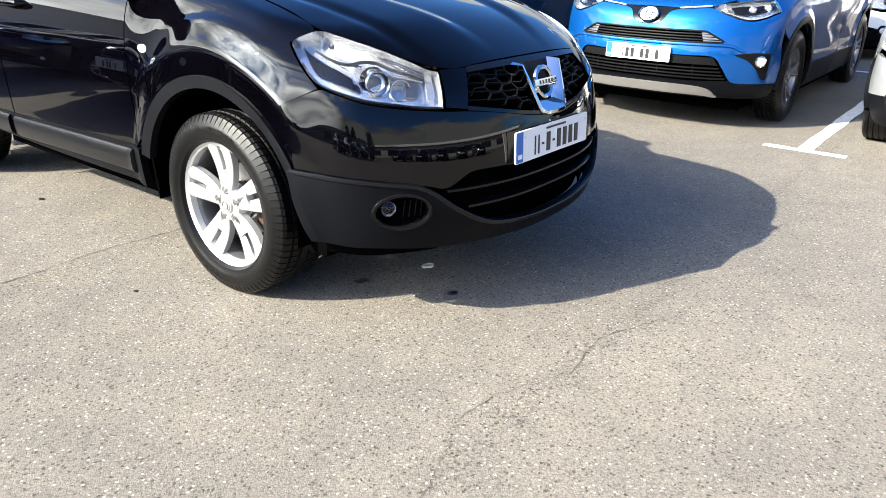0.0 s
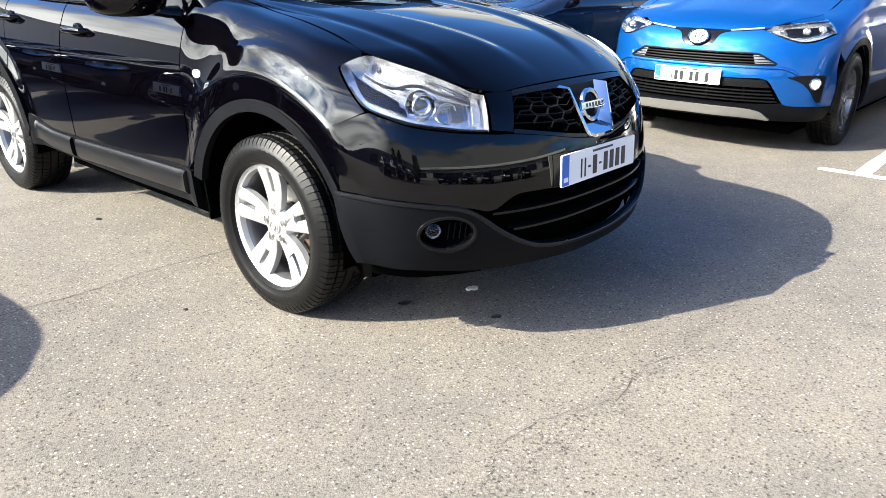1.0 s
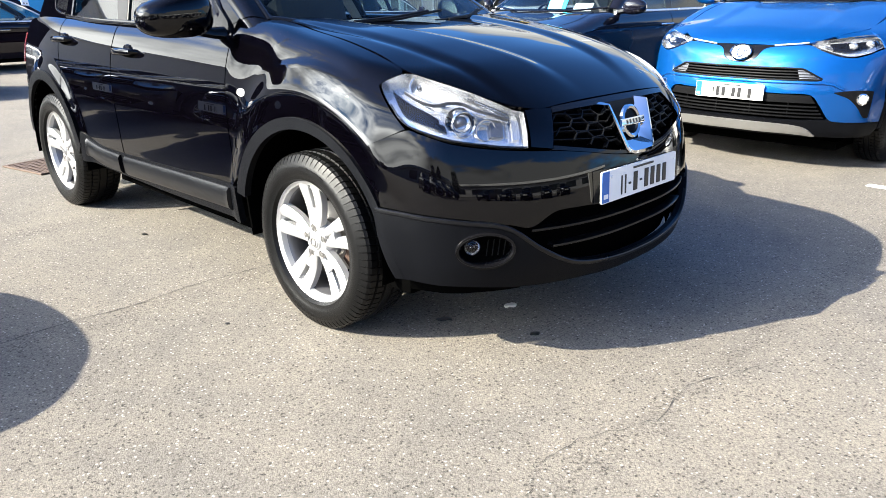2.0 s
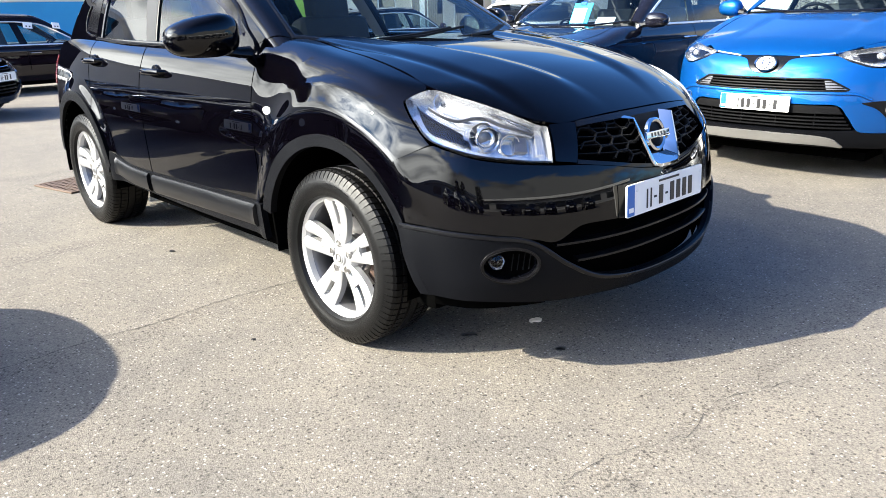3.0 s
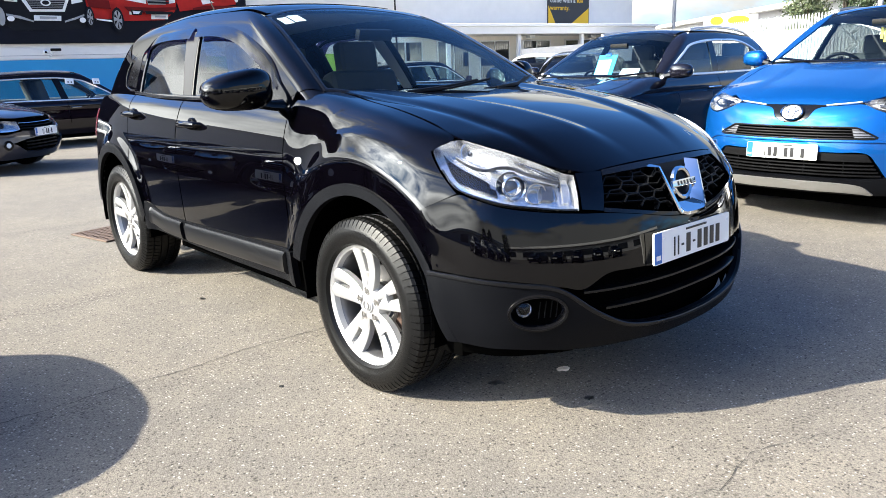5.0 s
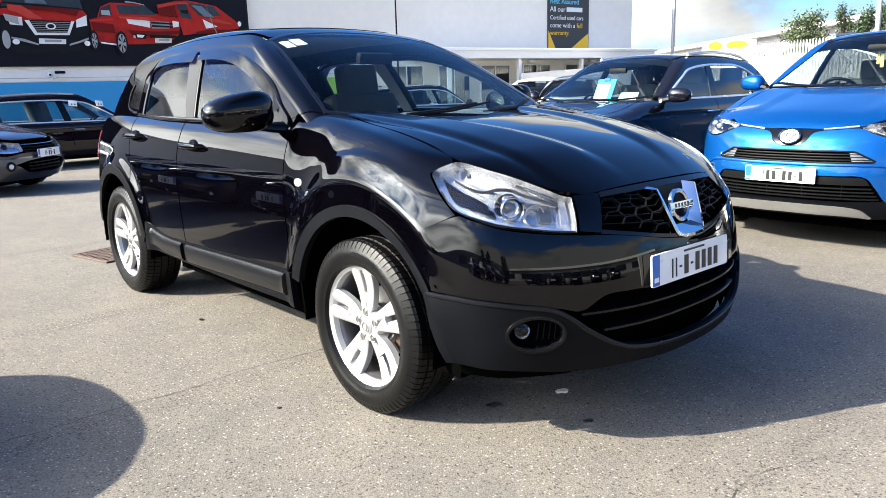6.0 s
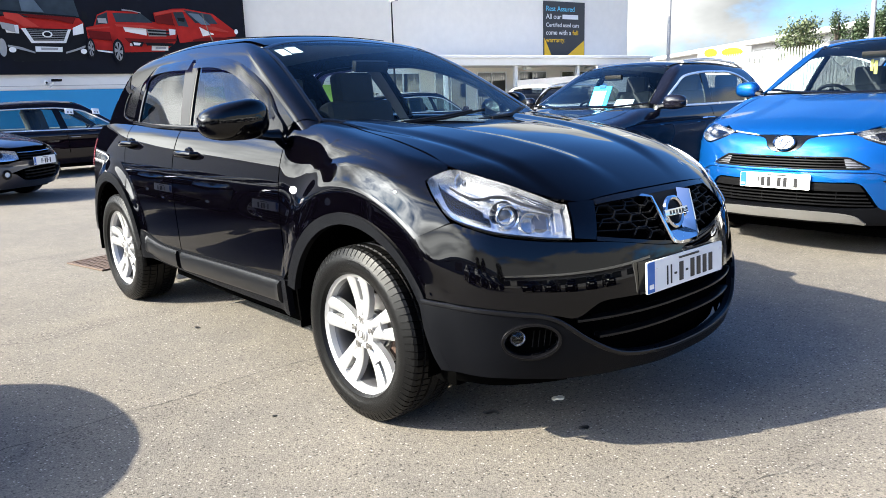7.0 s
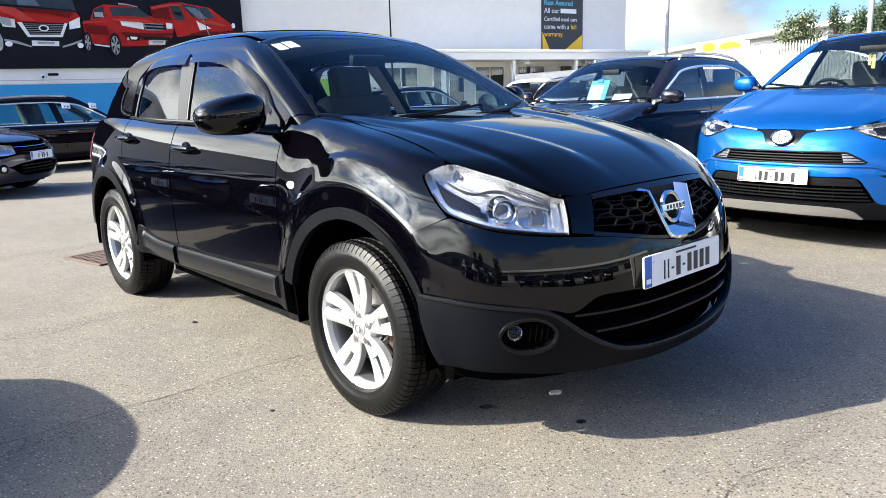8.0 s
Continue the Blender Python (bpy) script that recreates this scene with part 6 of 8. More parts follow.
# ---- the blue car's face ----
def blue_front(car, B, paint):
    m = lambda c: c + [(-a, z) for a, z in c[::-1][1:]]
    bot = [(63, 0.365), (52, 0.365), (44, 0.368), (40, 0.385), (36.0, 0.48), (31.5, 0.556), (20, 0.560), (0, 0.560)]
    top = [(64, 0.885), (58, 0.862), (52, 0.828), (47, 0.812), (41.5, 0.822), (35, 0.858), (30.5, 0.892), (22, 0.886), (11.5, 0.866), (7.8, 0.800), (4, 0.770), (0, 0.764)]
    slot = lambda c: (lambda a, z: 0.658 < z < 0.732 and a < 28.5 + (0.732 - z) * 95)(abs(math.degrees(math.atan2(c[1], c[0]))), c[2])
    part("front_bumper", without(sheet(B, nose(B, m(bot)), nose(B, m(top)), 260, 70, rim=0.03), slot), paint, car, sharp=50)
    ring = [(28.2, 0.734), (14, 0.736), (0, 0.736), (-14, 0.736), (-28.2, 0.734), (-36, 0.664), (-33, 0.655), (-15, 0.653), (0, 0.652), (15, 0.653), (33, 0.655), (36, 0.664), (28.2, 0.734)]
    part("slot_frame", strip(B, nose(B, ring), 0.006, 0.002, 140, 0.03, straight=True), "dark_plastic", car)
    part("slot_duct", sheet(sunk(B, 0.035), nose(B, m([(37, 0.645), (0, 0.642)])), nose(B, m([(31, 0.745), (0, 0.745)])), 50, 8, rim=0), "liner", car)
    for z, a in ((0.675, 34), (0.695, 32), (0.715, 30)):
        part("slot_slat", strip(sunk(B, 0.014), nose(B, m([(a, z), (a / 2, z), (0, z)])), 0.0055, 0.006, 60, 0.02), "dark_plastic", car)
    both_sides("lamp_shoulder", sheet(sunk(B, 0.004), nose(B, [(66.5, 0.955), (60, 0.958), (52, 0.950), (44, 0.936)]), above(B, [(0.34, -0.725), (0.44, -0.69), (0.54, -0.62), (0.62, -0.54)]), 24, 6, rim=0.01), paint, car)
    part("bumper_ridge", strip(B, nose(B, m([(44, 0.600), (38.5, 0.636), (30, 0.640), (15, 0.638), (0, 0.638)])), 0.011, 0.012, 120, 0.01), paint, car)
    for s in (1, -1):
        part("slot_blank", sheet(sunk(B, 0.008), nose(B, [(27.0 * s, 0.664), (35.2 * s, 0.666)]), nose(B, [(26.0 * s, 0.728), (29.0 * s, 0.728)]), 10, 8, rim=0.01), "dark_alloy", car)
    part("grille_duct", sheet(sunk(B, 0.05), nose(B, m([(40, 0.35), (0, 0.35)])), nose(B, m([(36, 0.57), (0, 0.575)])), 50, 8, rim=0), "liner", car)
    for z, a in ((0.395, 38), (0.42, 37), (0.445, 36), (0.47, 35)):
        part("grille_slat", strip(sunk(B, 0.02), nose(B, m([(a, z), (a / 2, z), (0, z)])), 0.006, 0.008, 70, 0.02), "dark_plastic", car)
    part("grille_beam", sheet(sunk(B, 0.012), nose(B, m([(34.5, 0.495), (0, 0.495)])), nose(B, m([(32, 0.552), (0, 0.556)])), 60, 6, rim=0.03), "dark_plastic", car)
    for a in (-24, 24, -8, 8):
        part("grille_strut", strip(sunk(B, 0.025), nose(B, [(a, 0.385), (a, 0.44), (a, 0.49)]), 0.004, 0.006, 8, 0.02), "dark_plastic", car)
    part("front_skirt", sheet(B, nose(B, m([(60, 0.265), (45, 0.25), (36, 0.25), (20, 0.255), (0, 0.255)])), nose(B, m([(64, 0.365), (52, 0.363), (44, 0.366), (39.5, 0.382), (28, 0.372), (0, 0.372)])), 100, 10, rim=0.05), "plastic", car)
    part("skid_plate", sheet(B, nose(B, m([(35.5, 0.262), (30, 0.272), (20, 0.278), (0, 0.280)])), nose(B, m([(36.5, 0.268), (31, 0.325), (20, 0.345), (0, 0.348)])), 80, 8, off=0.016, rim=0.025), "satin_silver", car, "satin silver skid plate")
    part("lamp_band", sheet(B, nose(B, m([(31, 0.893), (22, 0.888), (11.5, 0.868), (7.8, 0.802), (4, 0.772), (0, 0.766)])), nose(B, m([(31, 0.918), (22, 0.908), (11, 0.892), (5, 0.886), (0, 0.884)])), 80, 10, off=-0.003, rim=0.03), "gloss_black", car)
    for s in (1, -1):
        part("band_trim", strip(sunk(B, -0.001), nose(B, [(30 * s, 0.906), (24 * s, 0.897), (15 * s, 0.884)]), 0.0035, 0.008, 24), "bright_trim", car)
        lt = [(65.5, 0.966), (58, 0.961), (50, 0.949), (41, 0.933), (31, 0.913)]
        lb = [(64.5, 0.893), (58, 0.866), (52, 0.834), (46.5, 0.818), (41.5, 0.830), (35, 0.866), (31, 0.896)]
        lo, hi = nose(B, [(a * s, z) for a, z in lb]), nose(B, [(a * s, z) for a, z in lt])
        lamp = part("headlamp", sheet(B, lo, hi, 40, 14, off=0.001, rim=0.003, gap=0.003), "lamp_cover", car, "clear wraparound headlamp")
        part("lamp_bowl", sheet(sunk(B, 0.05), lo, hi, 30, 10, rim=-0.045, gap=0.003), "lamp_silver", lamp)
        inner = lambda c: nose(sunk(B, 0.025), [(a * s, z) for a, z in c])
        part("lamp_blade", sheet(sunk(B, 0.028), inner([(60, 0.90), (52, 0.868), (46, 0.85), (40, 0.86)]), inner([(60, 0.925), (52, 0.915), (46, 0.91), (39, 0.90)]), 16, 6, rim=0.02), "gloss_black", lamp)
        for a, z in ((48, 0.885), (55, 0.90)):
            c = nose(sunk(B, 0.015), [(a * s, z)])[0]
            mm = Matrix.Translation(c) @ Vector((0.85, -0.5 * s, 0)).to_track_quat("Z", "Y").to_matrix().to_4x4()
            part("projector_lens", moved(turned([(0.0, 0.016), (0.014, 0.012), (0.022, 0.0), (0.026, -0.004), (0.028, -0.02)], 24), mm), "lamp_silver", lamp)
        part("indicator", sheet(sunk(B, 0.03), inner([(40, 0.866), (37, 0.880)]), inner([(40, 0.880), (37, 0.892)]), 8, 4, rim=0.01), "dark_alloy", lamp)
        pod = part("fog_pod", sheet(B, nose(B, [(a * s, z) for a, z in ((40.5, 0.572), (46, 0.535), (50, 0.475), (53, 0.405), (55.5, 0.395))]), nose(B, [(a * s, z) for a, z in ((40.5, 0.578), (46, 0.590), (50, 0.594), (54, 0.592), (56.5, 0.586))]), 30, 14, off=0.003, rim=0.01), "dark_plastic", car)
        c = nose(B, [(51.6 * s, 0.532)])[0]
        mm = Matrix.Translation(c) @ Vector((0.80, -0.6 * s, 0)).to_track_quat("Z", "Y").to_matrix().to_4x4()
        part("fog_lamp", moved(turned([(0.0, 0.016), (0.02, 0.013), (0.031, 0.008)], 26), mm), "white_lens", pod)
        part("fog_ring", moved(turned([(0.031, 0.0), (0.033, 0.016), (0.041, 0.014), (0.044, 0.0)], 28), mm), "chrome", pod)
    em = Matrix.Translation((0.872, 0, 0.835)) @ Matrix.Rotation(radians(90 - 26), 4, "Y")
    ell = Matrix.Diagonal((0.80, 1.04, 1, 1))
    badge = part("badge_ring", moved(turned([(0.066, 0.0), (0.067, 0.008), (0.073, 0.012), (0.079, 0.008), (0.080, 0.0)], 40), em @ ell), "chrome", car)
    part("badge_oval", moved(turned([(0.028, 0.004), (0.029, 0.009), (0.034, 0.010), (0.036, 0.004)], 28), em @ Matrix.Diagonal((1.25, 0.75, 1, 1))), "chrome", badge)
    part("badge_oval", moved(turned([(0.040, 0.004), (0.041, 0.009), (0.047, 0.010), (0.049, 0.004)], 30), em @ Matrix.Translation((-0.018, 0, 0)) @ Matrix.Diagonal((0.45, 1, 1, 1))), "chrome", badge)
    part("badge_field", moved(turned([(0.0, 0.003), (0.067, 0.002)], 30), em @ ell), "dark_alloy", badge)
    number_plate(car, Matrix.Translation((0.932, -0.03, 0.556)) @ Matrix.Rotation(radians(-2), 4, "Y") @ Matrix.Rotation(radians(90), 4, "Z"), pattern="inn-nn-n")


BAYS = "row of parked cars"
blue_car = build_car("blue_crossover_car", "bright metallic blue crossover with a silver skid plate", "blue_paint", facing(-0.10, 4.02, -90), front=blue_front, near=True, lip=0.06,
          style="star", alloy="dark_alloy", rails="dark", group=BAYS, wb=2.66, fo=0.93, ro=1.02, hw=0.92, tall=1.69, nose_z=0.93, belt=1.14, scuttle=-0.30, roof_front=-1.15, roof_end=-3.2, tail_top=-3.5,
          R=0.36, arch=0.415, plan=0.2, top_w=0.62)
DARK = dict(wb=2.65, fo=0.90, ro=0.85, hw=0.90, tall=1.585, nose_z=0.90, belt=1.045, scuttle=-0.36, roof_front=-1.22, roof_end=-2.95, tail_top=-3.2, R=0.35, arch=0.405, plan=0.22, top_w=0.61, roof_drop=0.07)
dark_car = build_car("dark_crossover_car", "dark navy crossover with chrome trim and a blue windscreen card", "navy_paint", facing(-2.62, 3.62, -90), seal="chrome", rails="chrome", side_glass="side_glass", group=BAYS, **DARK)
build_car("silver_car", "silver hatchback with a black lower bumper in the next bay", "silver_paint", facing(2.29, 3.86, -90), group=BAYS, wb=2.60, fo=0.86, ro=0.70, hw=0.89, tall=1.50, nose_z=0.82, belt=0.98, scuttle=-0.38, roof_front=-1.2, roof_end=-2.8, tail_top=-3.05, R=0.325, arch=0.375)
# unseen copy, added so the blue car's flank mirrors something darker
copy_thing(dark_car, facing(2.75, 10.3, -90))
build_car("white_car", "white hatchback parked behind the blue crossover", "white_paint", facing(0.05, 9.4, -90), wb=2.60, fo=0.86, ro=0.75, hw=0.88, tall=1.50, nose_z=0.82, belt=0.98, scuttle=-0.38, roof_front=-1.2, roof_end=-2.8, tail_top=-3.05, R=0.325, arch=0.375)
estate = build_car("dark_estate_car", "dark plum estate car with chrome roof rails and window trim", "plum_paint", facing(-13.8, 3.0, 90), seal="chrome", rails="chrome", side_glass="side_glass", clad=False,
          wb=2.70, fo=0.95, ro=1.15, hw=0.90, tall=1.42, nose_z=0.74, belt=0.82, scuttle=-0.10, roof_front=-0.92, roof_end=-3.4, tail_top=-3.7, R=0.325, arch=0.37, roof_drop=0.09)
copy_thing(estate, facing(-13.75, 12.45, 90))
build_car("grey_hatchback", "dark slate grey small hatchback with slim headlamps", "slate_paint", facing(-9.85, -0.22, 45), clad=False, wb=2.50, fo=0.80, ro=0.60, hw=0.85, tall=1.42, nose_z=0.74, belt=0.92, scuttle=-0.30, roof_front=-1.05, roof_end=-2.6,
          tail_top=-2.9, R=0.31, arch=0.355)
build_car("white_estate_car", "white car seen from behind across the car park", "white_paint", facing(-12.0, 15.0, 118), clad=False, tall=1.52, belt=0.98, nose_z=0.82, wb=2.6, roof_end=-2.9, tail_top=-3.2)
build_car("silver_estate_car", "silver grey car across the car park", "silver_paint", facing(-9.6, 14.0, 112), clad=False, tall=1.52, belt=0.98, nose_z=0.82, wb=2.6, roof_end=-2.9, tail_top=-3.2)
opposite = build_car("grey_saloon_car", "near-black hatchback whose shadow falls across the asphalt", "navy_paint", facing(-1.40, -3.315, 90), clad=False, plan=0.34, wb=2.6, fo=0.85, ro=0.75, hw=0.74, top_w=0.52, tall=1.46, nose_z=0.80, belt=0.95, scuttle=-0.38, roof_front=-1.2, roof_end=-2.9, tail_top=-3.2, R=0.32, arch=0.37)
# the row that the paintwork mirrors, behind the walk
for x, y in ((-3.62, -3.40), (-5.80, -3.30), (-7.95, -3.42), (-10.1, -3.35), (-12.3, -3.40), (-14.5, -3.30), (4.4, -10.2), (7.0, -10.0), (9.6, -10.3), (12.2, -10.1), (-4.1, -10.2), (-6.7, -10.1)):
    copy_thing(opposite, facing(x, y, 90))
for x, y in ((14.6, -7.2), (14.9, -4.5), (14.5, -1.9), (14.8, 0.8), (14.6, 3.5)):
    copy_thing(opposite, facing(x, y, 180))
# card and papers behind the dark car's screen
card = part("windscreen_card", moved(box(-0.004, 0.004, -0.12, 0.12, 0, 0.235, 0.002, 1), Matrix.Rotation(radians(-28), 4, "Y")), material("card_blue", (0.02, 0.45, 0.62), 0.5), None)
card.matrix_world = facing(-2.62, 3.62, -90) @ Matrix.Translation((-0.72, -0.04, 1.10))
tagged(card, "bright blue hanging card with a white sheet, propped on a dashboard", "price card")
part("card_clip", moved(box(0.005, 0.012, -0.04, 0.04, 0.205, 0.248, 0.004, 1), Matrix.Rotation(radians(-28), 4, "Y")), "plate_blue", card)
part("card_sheet", moved(box(0.005, 0.008, -0.105, 0.065, 0, 0.175), Matrix.Rotation(radians(-28), 4, "Y")), "plate_white", card)
paper = part("paper_sheet", box(-0.10, 0.0, -0.11, 0.11, 0, 0.004), "plate_white", None)
paper.matrix_world = facing(-2.62, 3.62, -90) @ Matrix.Translation((-0.60, 0.36, 1.085)) @ Matrix.Rotation(radians(48), 4, "Y")
tagged(paper, "white paper notice lying on a dashboard", "paper")
air = part("air_freshener", join(box(-0.003, 0.003, -0.03, -0.005, -0.10, 0.0, 0.002, 1), box(-0.003, 0.003, 0.0, 0.03, -0.13, -0.01, 0.002, 1)), material("tag_yellow", (0.75, 0.55, 0.12), 0.6), None)
air.matrix_world = facing(-0.10, 4.02, -90) @ Matrix.Translation((-0.95, -0.02, 1.46))
tagged(air, "pale yellow tags hanging from a rear-view mirror", "air freshener")


# ---- ground details ----
M["line_paint"] = material("line_paint", (0.74, 0.74, 0.72), 0.7, spread=0.10, scale=45, bump=0.5, bump_scale=350, dirt=0.35)
M["crack"] = material("crack", (0.035, 0.033, 0.03), 0.95, spread=0.2)
M["oil"] = material("oil", (0.012, 0.012, 0.013), 0.35, spread=0.3)
M["iron"] = material("iron", (0.10, 0.068, 0.050), 0.75, 0.3, spread=0.3, scale=60, bump=0.5, bump_scale=200)
M["leaf_dry"] = material("leaf_dry", (0.72, 0.66, 0.55), 0.7, spread=0.2)


def worn_strip(x0, x1, y0, y1, n=26, amp=0.008):
    """A painted line with a ragged edge."""
    along_y = (y1 - y0) > (x1 - x0)
    vs, k = [], 0
    rnd = random.Random(int(1000 * (x0 + y1)))
    for i in range(n + 1):
        t = i / n
        for sd in (0, 1):
            j = rnd.uniform(-amp, amp)
            x, y = (((x0, x1)[sd] + j, y0 + (y1 - y0) * t) if along_y else (x0 + (x1 - x0) * t, (y0, y1)[sd] + j))
            vs.append((x, y, 0.004))
    fs = [(2 * i, 2 * i + 1, 2 * i + 3, 2 * i + 2) for i in range(n)]
    return vs, (fs if along_y else [tuple(reversed(f)) for f in fs])


for i, x in enumerate((1.18, -1.34, -3.86, -6.38, 3.70)):
    line = part("bay_line", worn_strip(x - 0.05, x + 0.05, 3.13, 7.9), "line_paint", smooth=False)
    tagged(line, "worn white painted bay line on asphalt", "road marking", "bay markings", "structure")
    bar = part("bay_line", worn_strip(x - 0.27, x + 0.27, 3.03, 3.12), "line_paint", smooth=False)
    tagged(bar, "worn white cross bar ending a bay line", "road marking", "bay markings", "structure")
cross = part("bay_line", worn_strip(-8, 4, 7.60, 7.70), "line_paint", smooth=False)
tagged(cross, "worn white painted bay line on asphalt", "road marking", "bay markings", "structure")


def crack_mesh(points, w=0.004, seed=1):
    """A fine wandering crack, sunk edges drawn as a thin dark ribbon."""
    rnd = random.Random(seed)
    pts = []
    for (a, b) in zip(points, points[1:]):
        for i in range(9):
            t = i / 9
            pts.append((a[0] + (b[0] - a[0]) * t + rnd.uniform(-0.008, 0.008), a[1] + (b[1] - a[1]) * t + rnd.uniform(-0.014, 0.014)))
    pts.append(points[-1])
    vs, fs = [], []
    for i, p in enumerate(pts):
        q = pts[min(i + 1, len(pts) - 1)]
        o = pts[max(i - 1, 0)]
        d = Vector((q[0] - o[0], q[1] - o[1], 0)).normalized()
        s = Vector((-d.y, d.x, 0)) * w * rnd.uniform(0.15, 0.6)
        vs += [Vector((*p, 0.0025)) + s, Vector((*p, 0.0025)) - s]
    fs = [(2 * i, 2 * i + 1, 2 * i + 3, 2 * i + 2) for i in range(len(pts) - 1)]
    return vs, fs


for i, c in enumerate(([(-0.72, -0.2), (-0.74, -0.71), (-0.76, -0.99), (-0.74, -1.17), (-0.73, -1.36), (-0.76, -1.51), (-0.74, -1.77), (-0.75, -1.98), (-0.79, -2.6)],
                       [(1.34, -1.4), (1.32, -1.24), (1.27, -1.11), (1.20, -1.0), (1.22, -0.8), (1.33, -0.54), (1.30, -0.28), (1.42, 0.02)], [(1.45, 0.55), (1.62, 0.50), (1.9, 0.62)], [(-2.17, -1.69), (-2.07, -1.54), (-2.11, -1.30), (-2.14, -1.11)])):
    tagged(part("asphalt_crack", crack_mesh(c, 0.0062 if i == 0 else 0.0045 if i == 3 else 0.0026, i), "crack", smooth=False), "thin dark crack wandering through the asphalt", "crack", "cracks", "structure")


def drain_cover():
    d = thing("drain_cover", "rusty brown iron drain grating set into the asphalt", "drain cover", at=Matrix.Translation((-3.93, -0.58, 0)) @ Matrix.Rotation(radians(12), 4, "Z"))
    # flat black plate that paints in the darkness below the bars
    part("pit", box(-0.24, 0.24, -0.16, 0.16, 0.003, 0.006), "liner", d)
    part("frame", join(box(-0.27, 0.27, -0.19, -0.16, 0, 0.014, 0.003, 1), box(-0.27, 0.27, 0.16, 0.19, 0, 0.014, 0.003, 1), box(-0.27, -0.24, -0.16, 0.16, 0, 0.014), box(0.24, 0.27, -0.16, 0.16, 0, 0.014)), "iron", d)
    for i in range(9):
        part("bar", box(-0.225 + i * 0.052, -0.195 + i * 0.052, -0.16, 0.16, 0.004, 0.013, 0.003, 1), "iron", d)
    for y in (-0.105, -0.050, 0.005, 0.060, 0.115):
        part("bar", box(-0.24, 0.24, y - 0.012, y + 0.012, 0.004, 0.012), "iron", d)


drain_cover()


def blot(name, x, y, r, mat, label, cat, seed, h=0.003, stretch=1.0, turn=0.0):
    rnd = random.Random(seed)
    n = 18
    out = [(r * stretch * math.cos(2 * math.pi * i / n) * rnd.uniform(0.55, 1.1), r * math.sin(2 * math.pi * i / n) * rnd.uniform(0.55, 1.1)) for i in range(n)]
    tagged(part(name, prism(out, 0.0, h, Matrix.Translation((x, y, 0.0)) @ Matrix.Rotation(radians(turn), 4, "Z")), mat, smooth=False), label, cat)


blot("dry_leaf", 0.445, -0.175, 0.018, "leaf_dry", "pale dry leaf lying on shaded asphalt", "leaf", 3, 0.008, 1.9, 70)
blot("oil_spot", 0.335, -0.465, 0.022, "oil", "small black oil spot on asphalt", "stain", 4, stretch=1.6, turn=60)
blot("oil_spot", 0.685, -0.32, 0.016, "oil", "small black oil spot on asphalt", "stain", 5, stretch=1.5, turn=60)
blot("oil_spot", -0.27, -1.10, 0.010, "oil", "small dark speck on asphalt", "stain", 6)
blot("oil_spot", -1.66, -0.81, 0.016, "oil", "small dark speck on asphalt", "stain", 7, stretch=1.6)

# ---- showroom building along the far side: u runs along its wall, w up ----
M["wall_grey"] = material("wall_grey", (0.82, 0.775, 0.70), 0.7, spread=0.05, scale=3, bump=0.1, bump_scale=60)
M["wall_white"] = material("wall_white", (0.80, 0.78, 0.74), 0.65, spread=0.04, scale=4)
M["band_blue"] = material("band_blue", (0.002, 0.27, 0.56), 0.45, spread=0.03, scale=5)
M["band_lime"] = material("band_lime", (0.30, 0.55, 0.06), 0.45, spread=0.03, scale=5)
M["navy_print"] = material("navy_print", (0.004, 0.006, 0.013), 0.4, spec=0.1, spread=0.30, scale=2.2)
M["red_print"] = material("red_print", (0.40, 0.018, 0.016), 0.4, spec=0.1, spread=0.22, scale=5)
M["dark_print"] = material("dark_print", (0.006, 0.008, 0.012), 0.4, spec=0.1, spread=0.25, scale=5)
M["glass_print"] = material("glass_print", (0.03, 0.045, 0.06), 0.4, spec=0.1, spread=0.35, scale=3)
M["light_print"] = material("light_print", (0.75, 0.76, 0.76), 0.4, spread=0.08, scale=8)
M["grey_print"] = material("grey_print", (0.28, 0.29, 0.30), 0.4, spread=0.15, scale=8)
M["red_light"] = material("red_light", (0.46, 0.045, 0.035), 0.4, spec=0.1, spread=0.2, scale=4)
M["red_deep"] = material("red_deep", (0.12, 0.006, 0.007), 0.4, spec=0.1, spread=0.2, scale=4)
M["glass_light"] = material("glass_light", (0.10, 0.14, 0.18), 0.4, spec=0.1, spread=0.3, scale=3)
M["sign_dark"] = material("sign_dark", (0.030, 0.032, 0.036), 0.5, spread=0.05, scale=5)
M["sign_yellow"] = material("sign_yellow", (0.85, 0.50, 0.02), 0.5, spread=0.03)
M["sign_cyan"] = material("sign_cyan", (0.12, 0.55, 0.78), 0.5)
M["white_metal"] = material("white_metal", (0.80, 0.80, 0.79), 0.4, 0.0, 0.2, spread=0.03)
M["grey_metal"] = material("grey_metal", (0.35, 0.35, 0.36), 0.5, 0.3, spread=0.06)
M["dark_glass"] = material("dark_glass", (0.02, 0.024, 0.028), 0.06, 0.0, 0.8)
HOUSE = Matrix.Translation((-27.0, 4.0, 0)) @ Matrix.Rotation(radians(80), 4, "Z")     # x along the wall, -y towards the cars


def on_house(mesh):
    return moved(mesh, HOUSE)


def plate(u0, u1, w0, w1, out0, out1, bevel=0.0):
    """A slab on the wall: u along it, w up, out towards the cars."""
    return on_house(box(u0, u1, -out1, -out0, w0, w1, bevel, 1))


def cutout(points, out, thick=0.006):
    m = HOUSE @ Matrix.Translation((0, -out, 0)) @ Matrix.Rotation(radians(90), 4, "X")
    return prism(points if area(points) > 0 else points[::-1], 0, thick, m)


def area(p):
    return sum(a[0] * b[1] - b[0] * a[1] for a, b in zip(p, p[1:] + p[:1]))


